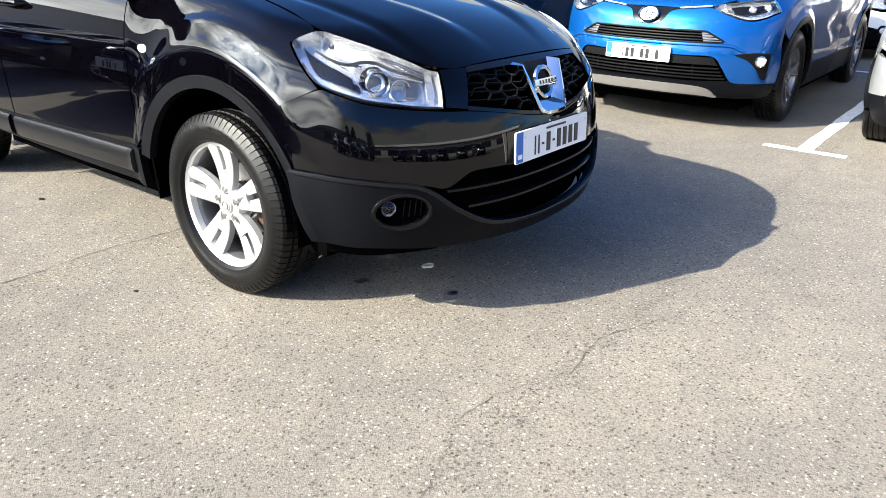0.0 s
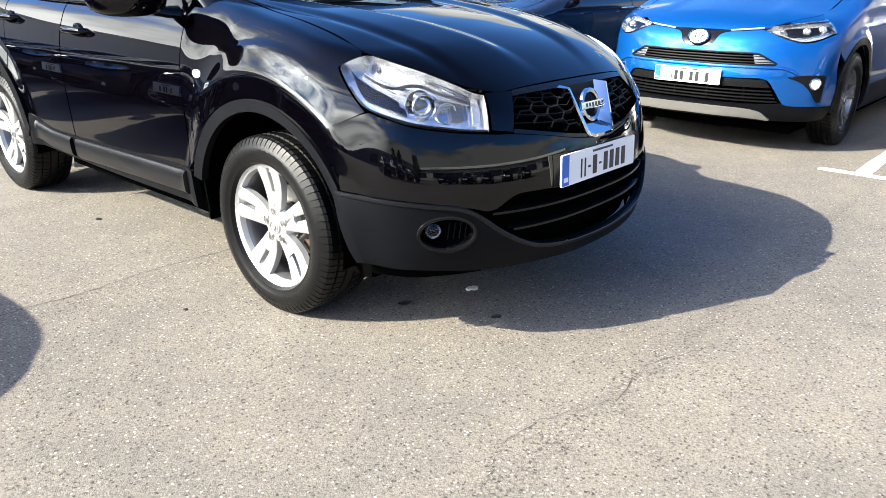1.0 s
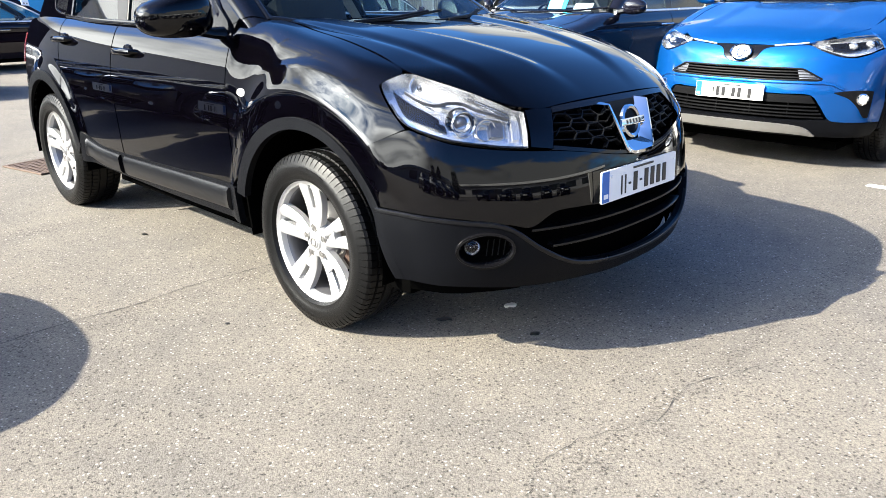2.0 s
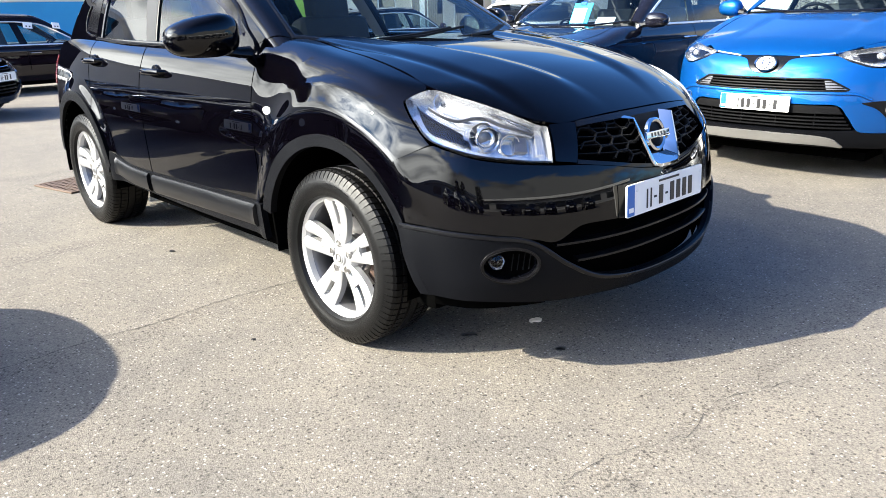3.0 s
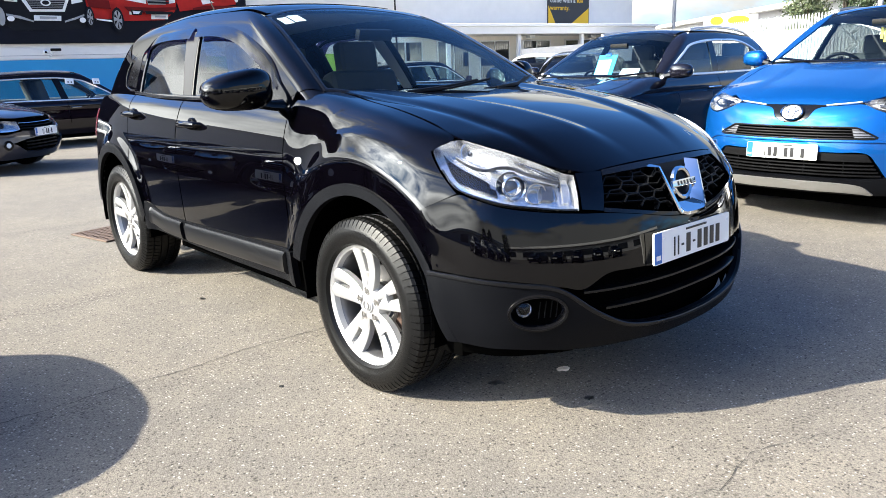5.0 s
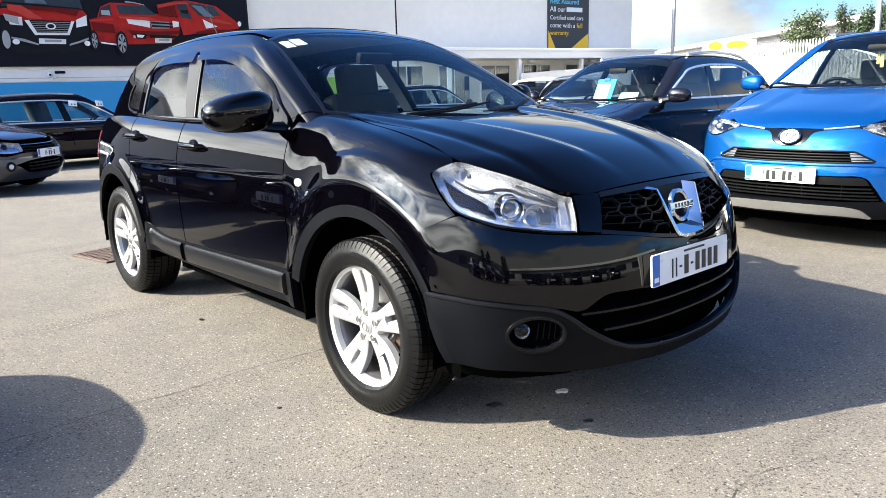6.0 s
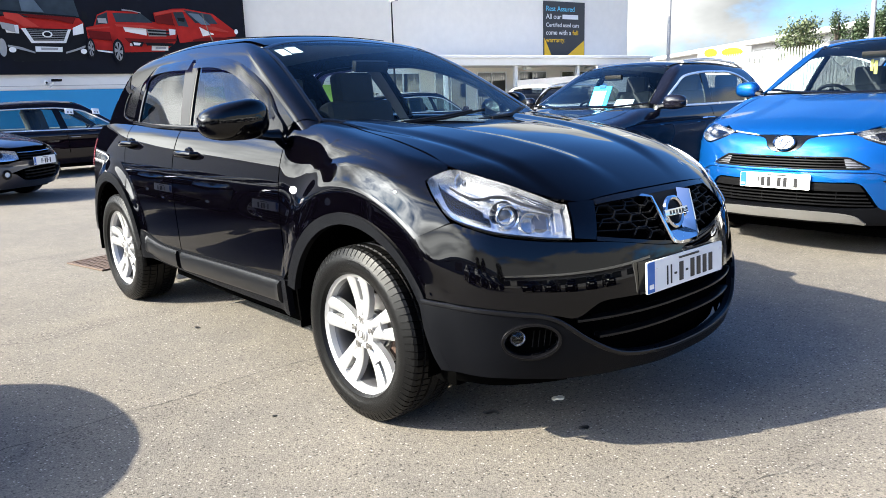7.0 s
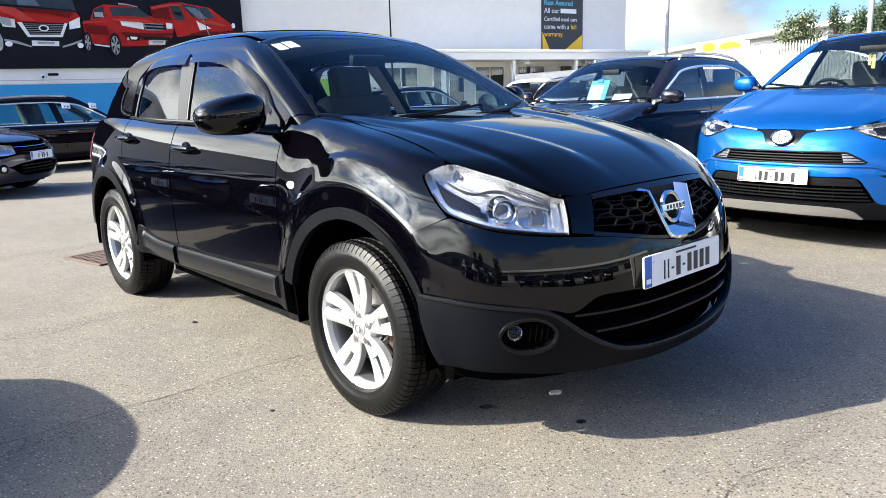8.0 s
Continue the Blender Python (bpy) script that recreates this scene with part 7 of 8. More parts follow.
def oval(u, w, ru, rw, n=20):
    return [(u + ru * math.cos(2 * math.pi * i / n), w + rw * math.sin(2 * math.pi * i / n)) for i in range(n)]


showroom = thing("showroom_building", "long pale grey showroom with coloured bands and a white canopy", "building", kind="")
part("wall", plate(-45, 29.8, 0, 6.9, -14, 0.0), "wall_grey", showroom)
part("roof", plate(-45.2, 30.0, 6.9, 7.1, -14.2, 0.2), "white_metal", showroom)
part("white_fascia", plate(-45, 13.2, 1.95, 2.50, 0.0, 0.05), "wall_white", showroom)
part("cable", plate(-45, 13.0, 2.06, 2.075, 0.05, 0.065), "grey_metal", showroom)
part("blue_band", cutout([(-45, 0.62), (4.4, 0.62), (5.35, 1.92), (-45, 1.92)], 0.0, 0.04), "band_blue", showroom)
part("lime_band", cutout([(4.45, 0.62), (13.2, 0.62), (13.2, 1.92), (5.40, 1.92)], 0.0, 0.04), "band_lime", showroom)
part("plinth", plate(-45, 13.2, 0, 0.60, 0.0, 0.06), "grey_metal", showroom)
part("canopy", join(plate(15.8, 29.3, 2.58, 2.92, 0.0, 2.2, 0.02)), "white_metal", showroom)
part("canopy_edge", plate(15.7, 29.4, 2.90, 3.04, -0.0, 2.3, 0.02), "white_metal", showroom)
for u in (16.6, 20.5, 24.4, 28.3):
    part("canopy_post", plate(u - 0.09, u + 0.09, 0, 2.58, 1.8, 1.98, 0.02), "white_metal", showroom)
for u in (14.6, 17.2, 19.6, 22.2, 25.0, 27.4):
    w = part("window", plate(u, u + 1.7, 0.2, 2.35, 0.0, 0.05), "dark_glass", showroom)
    part("window_frame", join(plate(u - 0.06, u, 0.15, 2.4, 0.0, 0.09), plate(u + 1.7, u + 1.76, 0.15, 2.4, 0.0, 0.09), plate(u, u + 1.7, 2.34, 2.4, 0.0, 0.09), plate(u + 0.82, u + 0.88, 0.2, 2.34, 0.0, 0.08)), "white_metal", w)
part("ramp_wall", cutout([(20.2, 1.9), (29.8, 2.35), (29.8, 1.2), (20.2, 1.2)], 2.4, 0.1), "wall_grey", showroom)
for u in (21.8, 25.8):
    lamp = part("canopy_lamp", plate(u - 0.18, u + 0.18, 2.42, 2.56, 1.0, 1.3, 0.03), "white_metal", showroom)

# billboard: a flat printed picture of three red vans and trucks on dark blue
board = thing("billboard", "large dark blue billboard printed with three red commercial vehicles", "billboard")
part("panel", plate(-9, 8.2, 2.49, 6.6, 0.05, 0.16), "navy_print", board)
def picture(name, mat, points):
    """One flat field of the print, each a hair before the last."""
    picture.depth += 0.004
    part(name, cutout(points, picture.depth, 0.003), mat, board, smooth=False)


picture.depth = 0.16
picture("van_print", "red_print", [(-0.33, 4.37), (0.01, 4.41), (0.62, 4.37), (2.29, 4.39), (2.42, 4.22), (2.36, 3.99), (1.94, 3.99), (1.74, 3.57), (0.74, 3.55), (0.42, 3.99), (-0.03, 4.16), (-0.36, 4.16)])
picture("screen_print", "glass_print", [(0.0, 5.2), (2.14, 5.2), (2.3, 4.43), (0.62, 4.38), (-0.21, 4.46)])
picture("skirt_print", "dark_print", [(-0.36, 4.12), (-0.03, 4.13), (0.42, 3.99), (0.74, 3.55), (1.74, 3.57), (1.94, 3.99), (2.43, 4.0), (2.42, 3.21), (2.33, 2.95), (0.13, 2.89), (-0.07, 3.08), (-0.49, 3.2)])
picture("mesh_print", "dark_print", [(0.50, 4.02), (1.93, 4.01), (1.73, 3.58), (0.74, 3.57)])
picture("v_print", "light_print", [(0.43, 4.01), (0.57, 4.01), (0.77, 3.6), (1.71, 3.61), (1.88, 4.0), (1.98, 4.0), (1.77, 3.53), (0.69, 3.52)])
picture("plate_print", "light_print", [(0.79, 3.41), (1.64, 3.39), (1.62, 3.22), (0.78, 3.23)])
picture("lamp_print", "light_print", [(-0.09, 4.14), (0.36, 4.11), (0.36, 3.83), (-0.02, 3.86)])
picture("lamp_print", "light_print", [(2.04, 4.05), (2.39, 4.22), (2.38, 3.87), (2.02, 3.79)])
picture("mirror_print", "dark_print", [(2.38, 4.62), (2.56, 4.62), (2.56, 4.36), (2.4, 4.36)])
picture("truck_print", "red_print", [(2.47, 4.09), (2.72, 4.13), (2.89, 4.53), (3.22, 4.68), (4.25, 4.67), (4.44, 4.37), (5.54, 4.23), (5.61, 3.92), (5.51, 3.57), (5.09, 3.26), (3.69, 3.22), (3.58, 3.42), (3.49, 3.72), (3.31, 3.55), (3.28, 3.28), (2.62, 3.31), (2.49, 3.74)])
picture("window_print", "glass_print", [(2.89, 4.49), (3.22, 4.63), (3.23, 4.24), (2.79, 4.17)])
picture("screen_print", "glass_print", [(3.4, 4.61), (4.4, 4.6), (4.77, 4.29), (3.49, 4.29)])
picture("grille_print", "grey_print", [(4.51, 4.07), (5.21, 4.05), (5.21, 3.81), (4.58, 3.8)])
picture("lamp_print", "light_print", [(3.7, 4.15), (4.51, 4.07), (4.51, 3.83), (3.77, 3.96)])
picture("lamp_print", "light_print", [(5.32, 4.09), (5.56, 4.06), (5.54, 3.88), (5.33, 3.85)])
picture("fog_print", "light_print", [(3.9, 3.62), (4.26, 3.61), (4.2, 3.44), (3.88, 3.45)])
picture("plate_print", "light_print", [(4.64, 3.46), (5.24, 3.47), (5.22, 3.29), (4.62, 3.29)])
picture("small_van_print", "red_print", [(4.81, 4.65), (5.54, 4.82), (5.95, 4.84), (7.0, 4.68), (7.55, 4.27), (7.86, 4.03), (7.84, 3.85), (6.54, 3.69), (5.68, 3.57), (5.54, 4.26), (4.87, 4.28)])
picture("window_print", "glass_print", [(5.52, 4.71), (5.87, 4.75), (6.06, 4.17), (5.68, 4.2)])
picture("screen_print", "glass_print", [(5.91, 4.79), (6.93, 4.65), (7.18, 4.3), (6.32, 4.32)])
picture("lamp_print", "light_print", [(6.45, 4.18), (7.0, 3.91), (6.56, 3.83)])
picture("bonnet_shine", "red_light", [(-0.04, 4.52), (0.41, 4.48), (1.01, 4.05), (0.52, 4.06), (0.23, 4.25), (-0.01, 4.32)])
picture("bonnet_shade", "red_deep", [(0.41, 4.48), (2.19, 4.42), (2.06, 4.18), (1.44, 4.32), (0.82, 4.35)])
picture("screen_shine", "glass_light", [(0.43, 5.32), (0.7, 5.32), (1.19, 4.55), (0.52, 4.57)])
picture("screen_frame", "dark_print", [(-0.19, 4.6), (2.19, 4.45), (2.19, 4.4), (-0.19, 4.54)])
picture("pillar_print", "red_print", [(-0.36, 5.32), (-0.25, 5.32), (-0.16, 4.58), (-0.26, 4.52)])
picture("bumper_edge", "grey_print", [(-0.04, 3.45), (0.35, 3.38), (0.76, 3.22), (0.76, 3.17), (0.29, 3.3), (-0.04, 3.38)])
picture("bumper_edge", "grey_print", [(1.72, 3.22), (2.06, 3.33), (2.37, 3.45), (2.37, 3.38), (2.06, 3.26), (1.72, 3.16)])
picture("lamp_glow", "grey_print", [(-0.19, 4.2), (0.23, 4.12), (0.25, 3.86), (0.14, 3.88), (-0.13, 3.98)])
picture("truck_shade", "red_deep", [(2.5, 3.98), (3.24, 3.92), (3.27, 3.62), (2.56, 3.68)])
picture("truck_step", "light_print", [(2.74, 3.3), (3.27, 3.24), (3.27, 3.18), (2.76, 3.25)])
picture("truck_line", "red_light", [(2.46, 4.05), (3.24, 4.12), (3.24, 4.07), (2.46, 4.0)])
picture("truck_mirror", "grey_print", [(2.87, 4.4), (3.15, 4.4), (3.18, 4.22), (2.88, 4.24)])
picture("truck_hood", "red_light", [(3.43, 4.2), (4.49, 4.19), (4.92, 4.07), (4.13, 4.09), (3.49, 4.13)])
picture("truck_rail", "grey_print", [(3.71, 4.69), (4.06, 4.67), (4.38, 4.6), (4.35, 4.64), (4.03, 4.71), (3.72, 4.74)])
picture("truck_bumper", "red_deep", [(3.71, 3.72), (4.7, 3.69), (5.56, 3.72), (5.56, 3.64), (4.7, 3.49), (3.85, 3.55)])
picture("truck_grille", "dark_print", [(4.52, 4.03), (5.31, 4.0), (5.31, 3.94), (4.55, 3.97)])
picture("truck_grille", "dark_print", [(4.55, 3.92), (5.31, 3.89), (5.31, 3.83), (4.56, 3.85)])
picture("fog_hole", "dark_print", [(3.92, 3.62), (4.36, 3.59), (4.28, 3.42), (3.96, 3.43)])
picture("fog_ring", "light_print", [(3.99, 3.57), (4.26, 3.55), (4.19, 3.46), (4.01, 3.47)])
picture("truck_intake", "dark_print", [(4.42, 3.57), (5.41, 3.55), (5.41, 3.45), (4.45, 3.46)])
picture("van_side", "red_deep", [(4.83, 4.51), (5.45, 4.65), (5.5, 4.2), (4.88, 4.27)])
picture("van_roof", "red_light", [(4.81, 4.64), (5.41, 4.75), (5.85, 4.76), (6.0, 4.71), (5.48, 4.68), (4.86, 4.54)])
picture("van_hood", "red_light", [(6.44, 4.2), (7.02, 4.19), (7.61, 4.0), (7.31, 4.0), (6.73, 4.08)])
picture("van_bumper", "red_deep", [(6.65, 3.79), (7.9, 3.79), (7.9, 3.72), (6.14, 3.62), (6.14, 3.69)])
picture("van_screen_shine", "glass_light", [(6.03, 4.68), (6.44, 4.64), (6.87, 4.24), (6.51, 4.26)])
picture("van_mirror", "dark_print", [(5.63, 4.49), (5.92, 4.48), (5.89, 4.34), (5.67, 4.37)])
FRONT = 0.350
for u, w, ru, rw, m_, o in ((0.08, 3.28, 0.11, 0.09, "light_print", 0), (2.29, 3.24, 0.10, 0.09, "light_print", 0), (1.2, 3.81, 0.16, 0.11, "light_print", 0), (1.2, 3.81, 0.11, 0.07, "dark_print", 1),
                            (3.45, 3.25, 0.20, 0.43, "dark_print", 0), (3.45, 3.25, 0.14, 0.33, "grey_print", 1), (2.54, 3.34, 0.14, 0.36, "dark_print", 0), (2.54, 3.34, 0.09, 0.27, "grey_print", 1),
                            (-0.2, 3.35, 0.12, 0.30, "grey_print", 2), (7.84, 4.02, 0.07, 0.10, "light_print", 0)):
    part("wheel_print" if rw > 0.2 else "round_print", cutout(oval(u, w, ru, rw), FRONT + 0.004 * o, 0.003), m_, board, smooth=False)
for k in range(6):
    part("slat_print", cutout([(0.60 + 0.03 * k, 3.95 - 0.06 * k), (1.86 - 0.03 * k, 3.95 - 0.06 * k), (1.86 - 0.03 * k, 3.935 - 0.06 * k), (0.60 + 0.03 * k, 3.935 - 0.06 * k)], FRONT - 0.004, 0.003), "grey_print", board, smooth=False)
part("text_bar", cutout([(0.95, 3.36), (1.48, 3.35), (1.47, 3.28), (0.95, 3.28)], FRONT, 0.003), "grey_print", board, smooth=False)
part("text_bar", cutout([(4.75, 3.41), (5.13, 3.41), (5.12, 3.34), (4.74, 3.34)], FRONT, 0.003), "grey_print", board, smooth=False)
for u, w, ru, rw in ((3.45, 3.25, 0.13, 0.31), (2.54, 3.34, 0.085, 0.255)):
    for k in range(6):
        a, b = radians(60 * k + 10), radians(60 * k + 38)
        part("spoke_print", cutout([(u + 0.2 * ru * math.cos(a), w + 0.2 * rw * math.sin(a)), (u + ru * math.cos(a), w + rw * math.sin(a)), (u + ru * math.cos(b), w + rw * math.sin(b))], FRONT + 0.010, 0.003), "dark_print", board, smooth=False)
part("edge_trim", join(plate(8.2, 8.26, 2.46, 6.6, 0.05, 0.18), plate(-9, 8.2, 2.46, 2.49, 0.05, 0.18)), "dark_print", board)

# sign with words
sign = thing("wall_sign", "dark grey advertising sign with yellow corners and white words", "sign")
part("board", plate(23.79, 26.57, 3.05, 5.86, 0.0, 0.06), "sign_dark", sign)
part("yellow_corner", cutout([(23.82, 3.07), (24.35, 3.07), (23.82, 4.05)], 0.06, 0.006), "sign_yellow", sign, smooth=False)
part("yellow_corner", cutout([(25.2, 3.07), (26.54, 3.07), (26.54, 3.95)], 0.06, 0.006), "sign_yellow", sign, smooth=False)


def words(text, u, w, size, mat, parent, out=0.07):
    cu = bpy.data.curves.new("lettering", "FONT")
    cu.body, cu.size, cu.extrude = text, size, 0.004
    ob = bpy.data.objects.new("lettering", cu)
    scene.collection.objects.link(ob)
    me = bpy.data.meshes.new_from_object(ob.evaluated_get(bpy.context.evaluated_depsgraph_get()))
    bpy.data.objects.remove(ob)
    me.materials.clear()
    me.materials.append(M[mat])
    t = new("lettering", me)
    t.parent = parent
    t.matrix_local = HOUSE @ Matrix.Translation((u, -out, w)) @ Matrix.Rotation(radians(90), 4, "X")
    return t


words("Rest Assured", 23.92, 5.38, 0.36, "sign_cyan", sign)
words("All our", 23.92, 4.99, 0.36, "light_print", sign)
part("word_bar", plate(25.03, 26.10, 5.00, 5.22, 0.06, 0.075), "light_print", sign)
words("Certified used cars", 23.92, 4.60, 0.295, "light_print", sign)
words("come with a", 23.92, 4.21, 0.34, "light_print", sign)
words("full", 25.72, 4.21, 0.34, "sign_yellow", sign)
words("warranty.", 23.92, 3.84, 0.34, "sign_yellow", sign)

# surveillance camera and wall lamp
cctv = thing("security_camera", "small white and black security camera on a bracket", "security camera")
part("housing", on_house(box(1.12, 1.46, -0.42, -0.28, 2.20, 2.29, 0.03, 2)), "dark_plastic", cctv)
part("dome", moved(turned([(0.0, 0.09), (0.05, 0.075), (0.085, 0.03), (0.09, 0.0), (0.0, 0.0)], 20), HOUSE @ Matrix.Translation((0.98, -0.14, 2.17)) @ Matrix.Rotation(radians(90), 4, "X")), "white_metal", cctv)
part("lens", moved(turned([(0.0, 0.11), (0.035, 0.10), (0.045, 0.06)], 16), HOUSE @ Matrix.Translation((0.98, -0.14, 2.17)) @ Matrix.Rotation(radians(90), 4, "X")), "gloss_black", cctv)
part("bracket", on_house(join(pipe([(1.1, -0.05, 2.02), (1.12, -0.25, 2.06), (1.22, -0.33, 2.2)], 0.022), box(1.02, 1.18, -0.06, -0.04, 1.96, 2.12))), "white_metal", cctv)


def street_lamp(name, at, h, label, arm=0.0, r=0.06, mat="grey_metal", base=0.0):
    t = thing(name, label, "lamp post", at=Matrix.Translation(at))
    part("pole", pipe([(0, 0, base), (0, 0, h * 0.6), (0, 0, h)], [r, r * 0.85, r * 0.6], 12), mat, t)
    part("base", turned([(r * 2.2, 0.0), (r * 2.2, 0.02), (r * 1.4, 0.05), (r * 1.1, 0.25)], 16), mat, t)
    if arm:
        part("arm", pipe([(0, 0, h - 0.05), (arm * 0.5, -0.1, h + 0.05), (arm, -0.2, h + 0.05)], r * 0.5, 8), mat, t)
        part("lantern", moved(box(-0.16, 0.22, -0.08, 0.08, -0.05, 0.05, 0.03, 2), Matrix.Translation((arm, -0.2, h + 0.05))), "grey_metal", t)


lamp_at = HOUSE @ Vector((13.2, -3.4, 0))
street_lamp("floodlight_post", lamp_at, 4.95, "slim dark lamp post with a small floodlight", 0.35, 0.045, "dark_plastic")
street_lamp("lamp_post", (-20.93, 36.15, 0), 11, "tall slender grey lamp post", 0.9, 0.11)
street_lamp("lamp_post", (-7.08, 26.1, 0), 9, "tall slender grey lamp post", 0.9, 0.09)

# ---- palisade fence on the boundary ----
fence = thing("palisade_fence", "white steel palisade fence with pointed pales", "fence")
fa, fb = Vector((-18.9, 29.2, 0)), Vector((-1.0, 17.4, 0))
fdir = (fb - fa).normalized()
fturn = math.atan2(fdir.y, fdir.x)
pale = prism([(-0.034, 0.05), (0.034, 0.05), (0.034, 2.30), (0.016, 2.38), (0.0, 2.46), (-0.016, 2.38), (-0.034, 2.30)], -0.012, 0.012, Matrix.Rotation(radians(90), 4, "X"))
pale_data = None
count = int((fb - fa).length / 0.155)
for i in range(count):
    m = Matrix.Translation(fa + fdir * (i * 0.155)) @ Matrix.Rotation(fturn, 4, "Z")
    if pale_data is None:
        ob = part("pale", pale, "white_metal", fence, smooth=False)
        pale_data = ob.data
    else:
        ob = new("pale", pale_data)
        ob.parent = fence
    ob.matrix_local = m
for z in (0.45, 1.95):
    part("rail", moved(box(0, (fb - fa).length, 0.014, 0.05, z, z + 0.06, 0.004, 1), Matrix.Translation(fa) @ Matrix.Rotation(fturn, 4, "Z")), "white_metal", fence)
wall_low = part("boundary_wall", moved(box(7.5, 26, 0.5, 0.75, 0, 2.05, 0.02, 1), Matrix.Translation(fa) @ Matrix.Rotation(fturn, 4, "Z")), "wall_white", smooth=False)
tagged(wall_low, "whitewashed boundary wall behind the fence", "wall", kind="structure")

# ---- far buildings ----
def far_shed(name, a, b, z0, z1, depth, label, mat="wall_white"):
    a, b = Vector((*a, 0)), Vector((*b, 0))
    d = (b - a).normalized()
    m = Matrix.Translation(a) @ Matrix.Rotation(math.atan2(d.y, d.x), 4, "Z")
    t = thing(name, label, "building")
    n = (b - a).length
    part("wall", moved(box(0, n, 0, depth, 0, z0), m), mat, t)
    part("roof", moved(box(-0.8, n + 0.8, -0.9, depth + 0.9, z0, z1, 0.05, 1), m), "white_metal", t)
    k = int(n // 6)
    for i in range(k):
        part("window", moved(box(i * 6 + 1, i * 6 + 4.6, -0.06, 0.0, 0.8, z0 - 0.9), m), "dark_glass", t)
    return t


far_shed("far_warehouse", (-45.5, 73.9), (-12.0, 44.6), 4.52, 4.85, 20, "low warehouse with a white roof edge, far off", "grey_metal")
shop = thing("shop_sign", "white shop sign box with yellow and orange shapes", "sign")
sa, sb = Vector((-21.95, 41.3, 0)), Vector((-19.2, 42.75, 0))
sm = Matrix.Translation(sa) @ Matrix.Rotation(math.atan2(sb.y - sa.y, sb.x - sa.x), 4, "Z")
part("box", moved(box(0, 3.1, 0, 0.3, 3.05, 3.72, 0.02, 1), sm), "white_metal", shop)
for x, w in ((0.75, 0.38), (2.0, 0.62)):
    part("yellow_shape", moved(prism(oval(x, 3.42, w, 0.26), 0.0, 0.03, Matrix.Rotation(radians(90), 4, "X")), sm), "sign_yellow", shop)
for x in (0.3, 2.8):
    part("post", moved(box(x - 0.05, x + 0.05, 0.1, 0.2, 0, 3.05), sm), "grey_metal", shop)

far_shed("low_works_building", (40, -34), (-46, -46), 4.2, 5.0, 12, "low white building across the road, mirrored in the paintwork")
far_shed("low_yard_building", (32, 26), (36, -28), 3.4, 4.0, 10, "low pale building beyond parked cars, mirrored in the paintwork", "grey_metal")
# ---- trees ----
M["bark"] = material("bark", (0.10, 0.075, 0.055), 0.9, spread=0.2, scale=20, bump=0.6, bump_scale=60)


def foliage(name, c0, c1):
    m = bpy.data.materials.new(name)
    m.use_nodes = True
    n, l = m.node_tree.nodes, m.node_tree.links
    b = n["Principled BSDF"]
    g, r = n.new("ShaderNodeNewGeometry"), n.new("ShaderNodeValToRGB")
    r.color_ramp.elements[0].color, r.color_ramp.elements[1].color = (*c0, 1), (*c1, 1)
    l.new(g.outputs["Random Per Island"], r.inputs["Fac"])
    l.new(r.outputs["Color"], b.inputs["Base Color"])
    b.inputs["Roughness"].default_value = 0.6
    b.inputs["Subsurface Weight"].default_value = 0.0
    return m


M["leaves"] = foliage("leaves", (0.03, 0.05, 0.018), (0.10, 0.12, 0.055))
M["needles"] = foliage("needles", (0.012, 0.03, 0.010), (0.035, 0.06, 0.02))


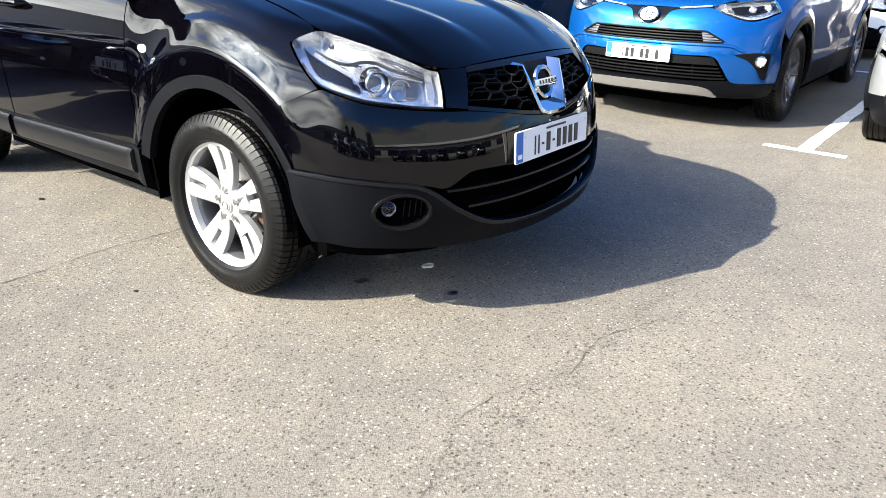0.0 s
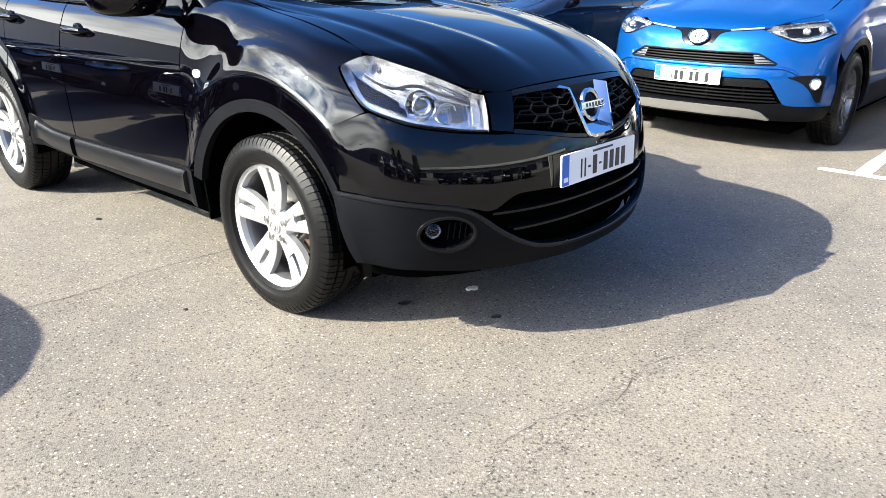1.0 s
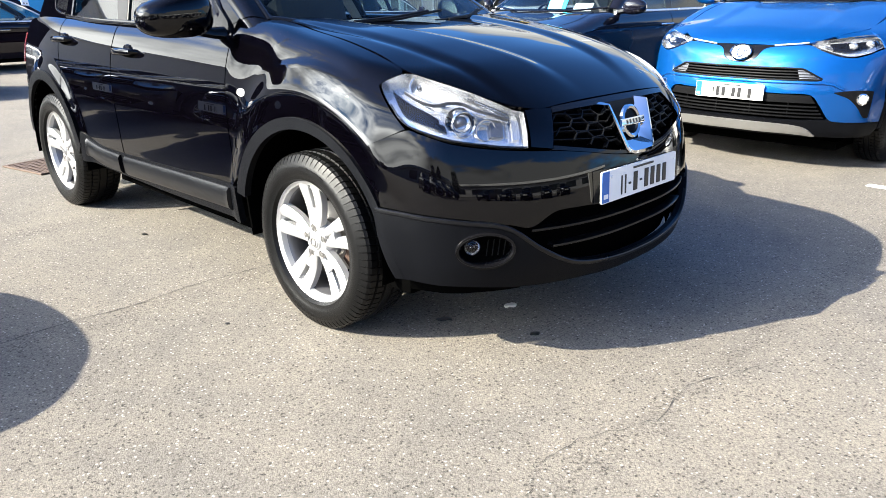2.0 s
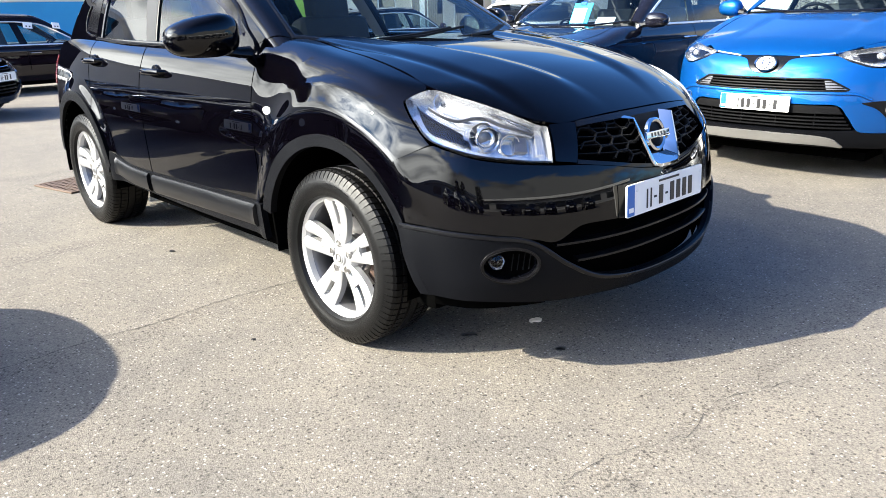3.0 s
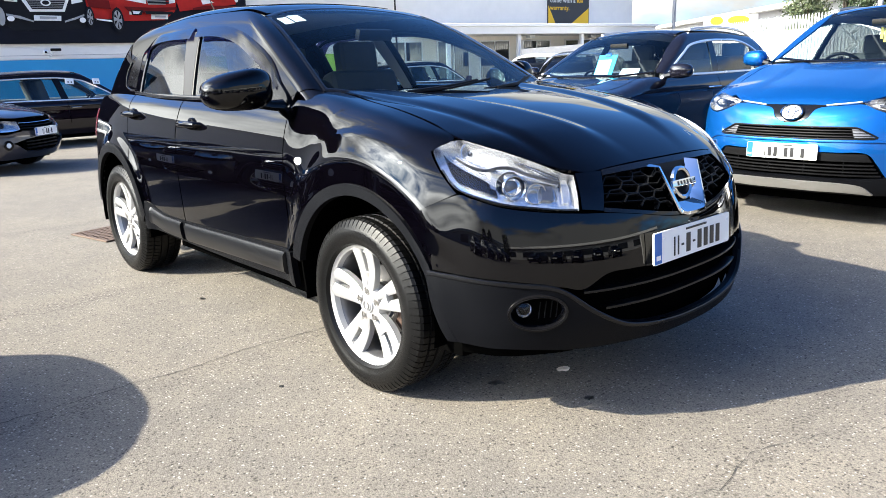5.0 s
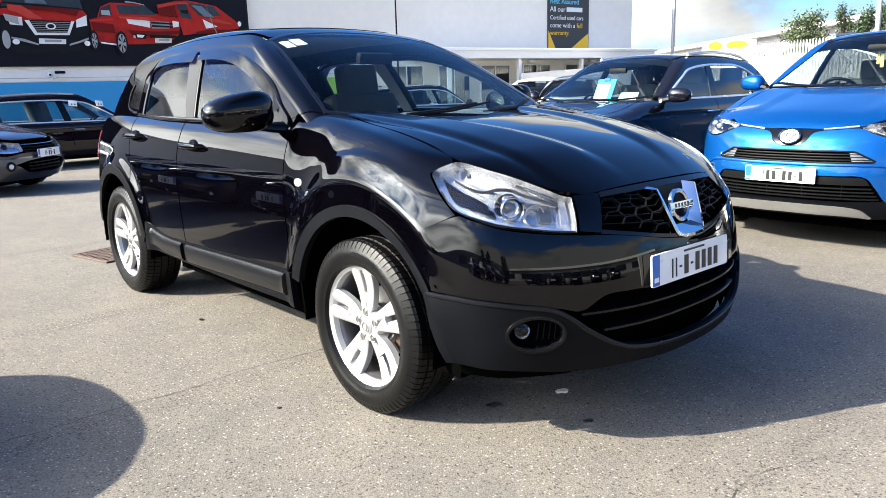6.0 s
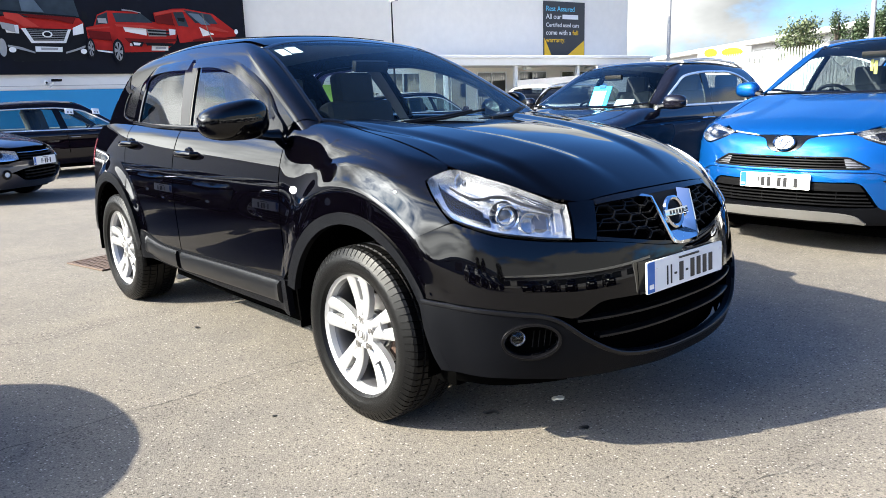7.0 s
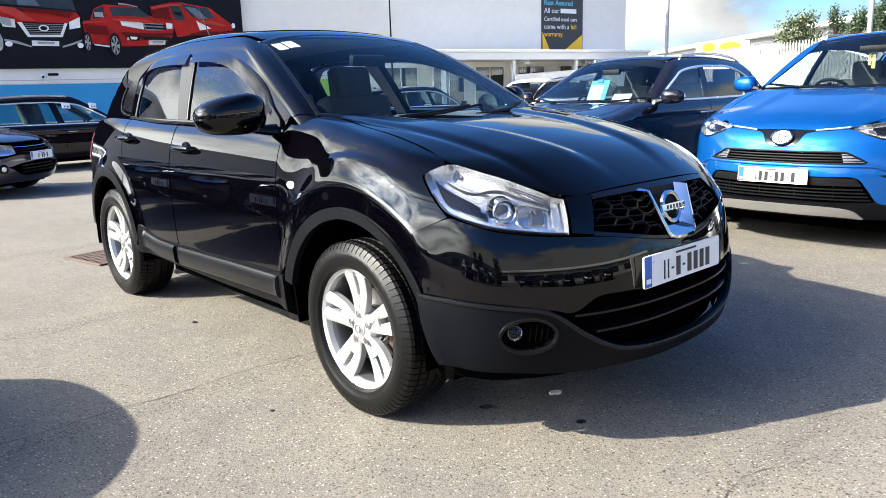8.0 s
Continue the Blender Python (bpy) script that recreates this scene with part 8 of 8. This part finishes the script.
def build_tree(at, h, r, shape, leaves, seed, mat, label, trunk_r=0.12, leaf=0.16):
    rnd = random.Random(seed)
    t = thing("tree", label, "tree", at=Matrix.Translation(at))
    part("trunk", pipe([(0, 0, 0), (0.05, 0.02, h * 0.3), (-0.03, 0.05, h * 0.6), (0.0, 0.0, h * 0.95)], [trunk_r, trunk_r * 0.8, trunk_r * 0.5, 0.02], 10), "bark", t)
    tips, limbs = [], []
    for i in range(46):
        k = rnd.uniform(0.12, 0.98)
        a = rnd.uniform(0, 2 * math.pi)
        wide = r * (math.sin(math.pi * min(1, 0.12 + 0.9 * (1 - k))) ** 0.7 if shape == "cone" else math.sin(math.pi * (0.10 + 0.84 * k)) ** 0.6) * rnd.uniform(0.55, 1.08)
        z0 = h * (k * 0.8)
        tip = Vector((wide * math.cos(a), wide * math.sin(a), h * k + rnd.uniform(-0.03, 0.06) * h))
        limbs.append(pipe([(0, 0, max(z0 - 0.1 * h, 0.1 * h)), tip * 0.5 + Vector((0, 0, z0 * 0.5 + 0.02 * h)), tip], [0.035, 0.02, 0.008], 5))
        tips.append(tip)
    part("limbs", join(*limbs), "bark", t)
    vs, fs = [], []
    for i in range(leaves):
        tip = rnd.choice(tips)
        base = tip * rnd.uniform(0.55, 1.05)
        base.z = tip.z + rnd.gauss(0, 0.05 * h)
        p = base + Vector((rnd.gauss(0, 0.14 * r), rnd.gauss(0, 0.14 * r), 0))
        d = Vector((rnd.gauss(0, 1), rnd.gauss(0, 1), rnd.gauss(0.3, 0.8))).normalized()
        s = d.cross(Vector((rnd.gauss(0, 1), rnd.gauss(0, 1), rnd.gauss(0, 1)))).normalized()
        L = leaf * rnd.uniform(0.6, 1.3)
        k = len(vs)
        vs += [p, p + d * L * 0.5 + s * L * 0.28, p + d * L, p + d * L * 0.5 - s * L * 0.28]
        fs.append((k, k + 1, k + 2, k + 3))
    tagged(part("crown", (vs, fs), mat, t, smooth=False), kind="stuff")


build_tree((-12.95, 34.6, 0), 3.95, 1.45, "round", 8500, 11, "leaves", "bushy grey-green tree behind the fence", leaf=0.14)
for i, (x, y, h) in enumerate(((-12.85, 38.9, 4.70), (-11.89, 39.25, 4.68), (-11.07, 39.5, 4.66), (-10.1, 39.8, 4.8))):
    build_tree((x, y, 0), h, 0.56, "cone", 7000, 20 + i, "needles", "slim dark evergreen tree in a row", leaf=0.12)

for i, (x, y, h) in enumerate(((18, -30, 6.5), (24, -31, 7.5), (2, -36, 6.0), (-9, -38, 7.0), (31, -24, 7.2))):
    build_tree((x, y, 0), h, 2.0, "round", 2600, 40 + i, "leaves", "green roadside tree mirrored in the paintwork", leaf=0.42)
# price stickers inside the estate car's glass
for y, z, yaw in ((1.785, 1.20, 0), (2.265, 1.185, 20)):
    st = part("price_sticker", box(-0.003, 0.003, -0.075, 0.075, -0.055, 0.055), "plate_white", None)
    st.matrix_world = Matrix.Translation((-13.0, y, z)) @ Matrix.Rotation(radians(yaw), 4, "Z") @ Matrix.Rotation(radians(-18), 4, "Y") @ Matrix.Rotation(radians(-6), 4, "X")
    tagged(st, "small white price sticker on a car's side window", "sticker")
    for k in (-0.035, 0.02):
        part("print_bar", box(0.0035, 0.0045, k, k + 0.025, -0.03, -0.005), "ink", st)
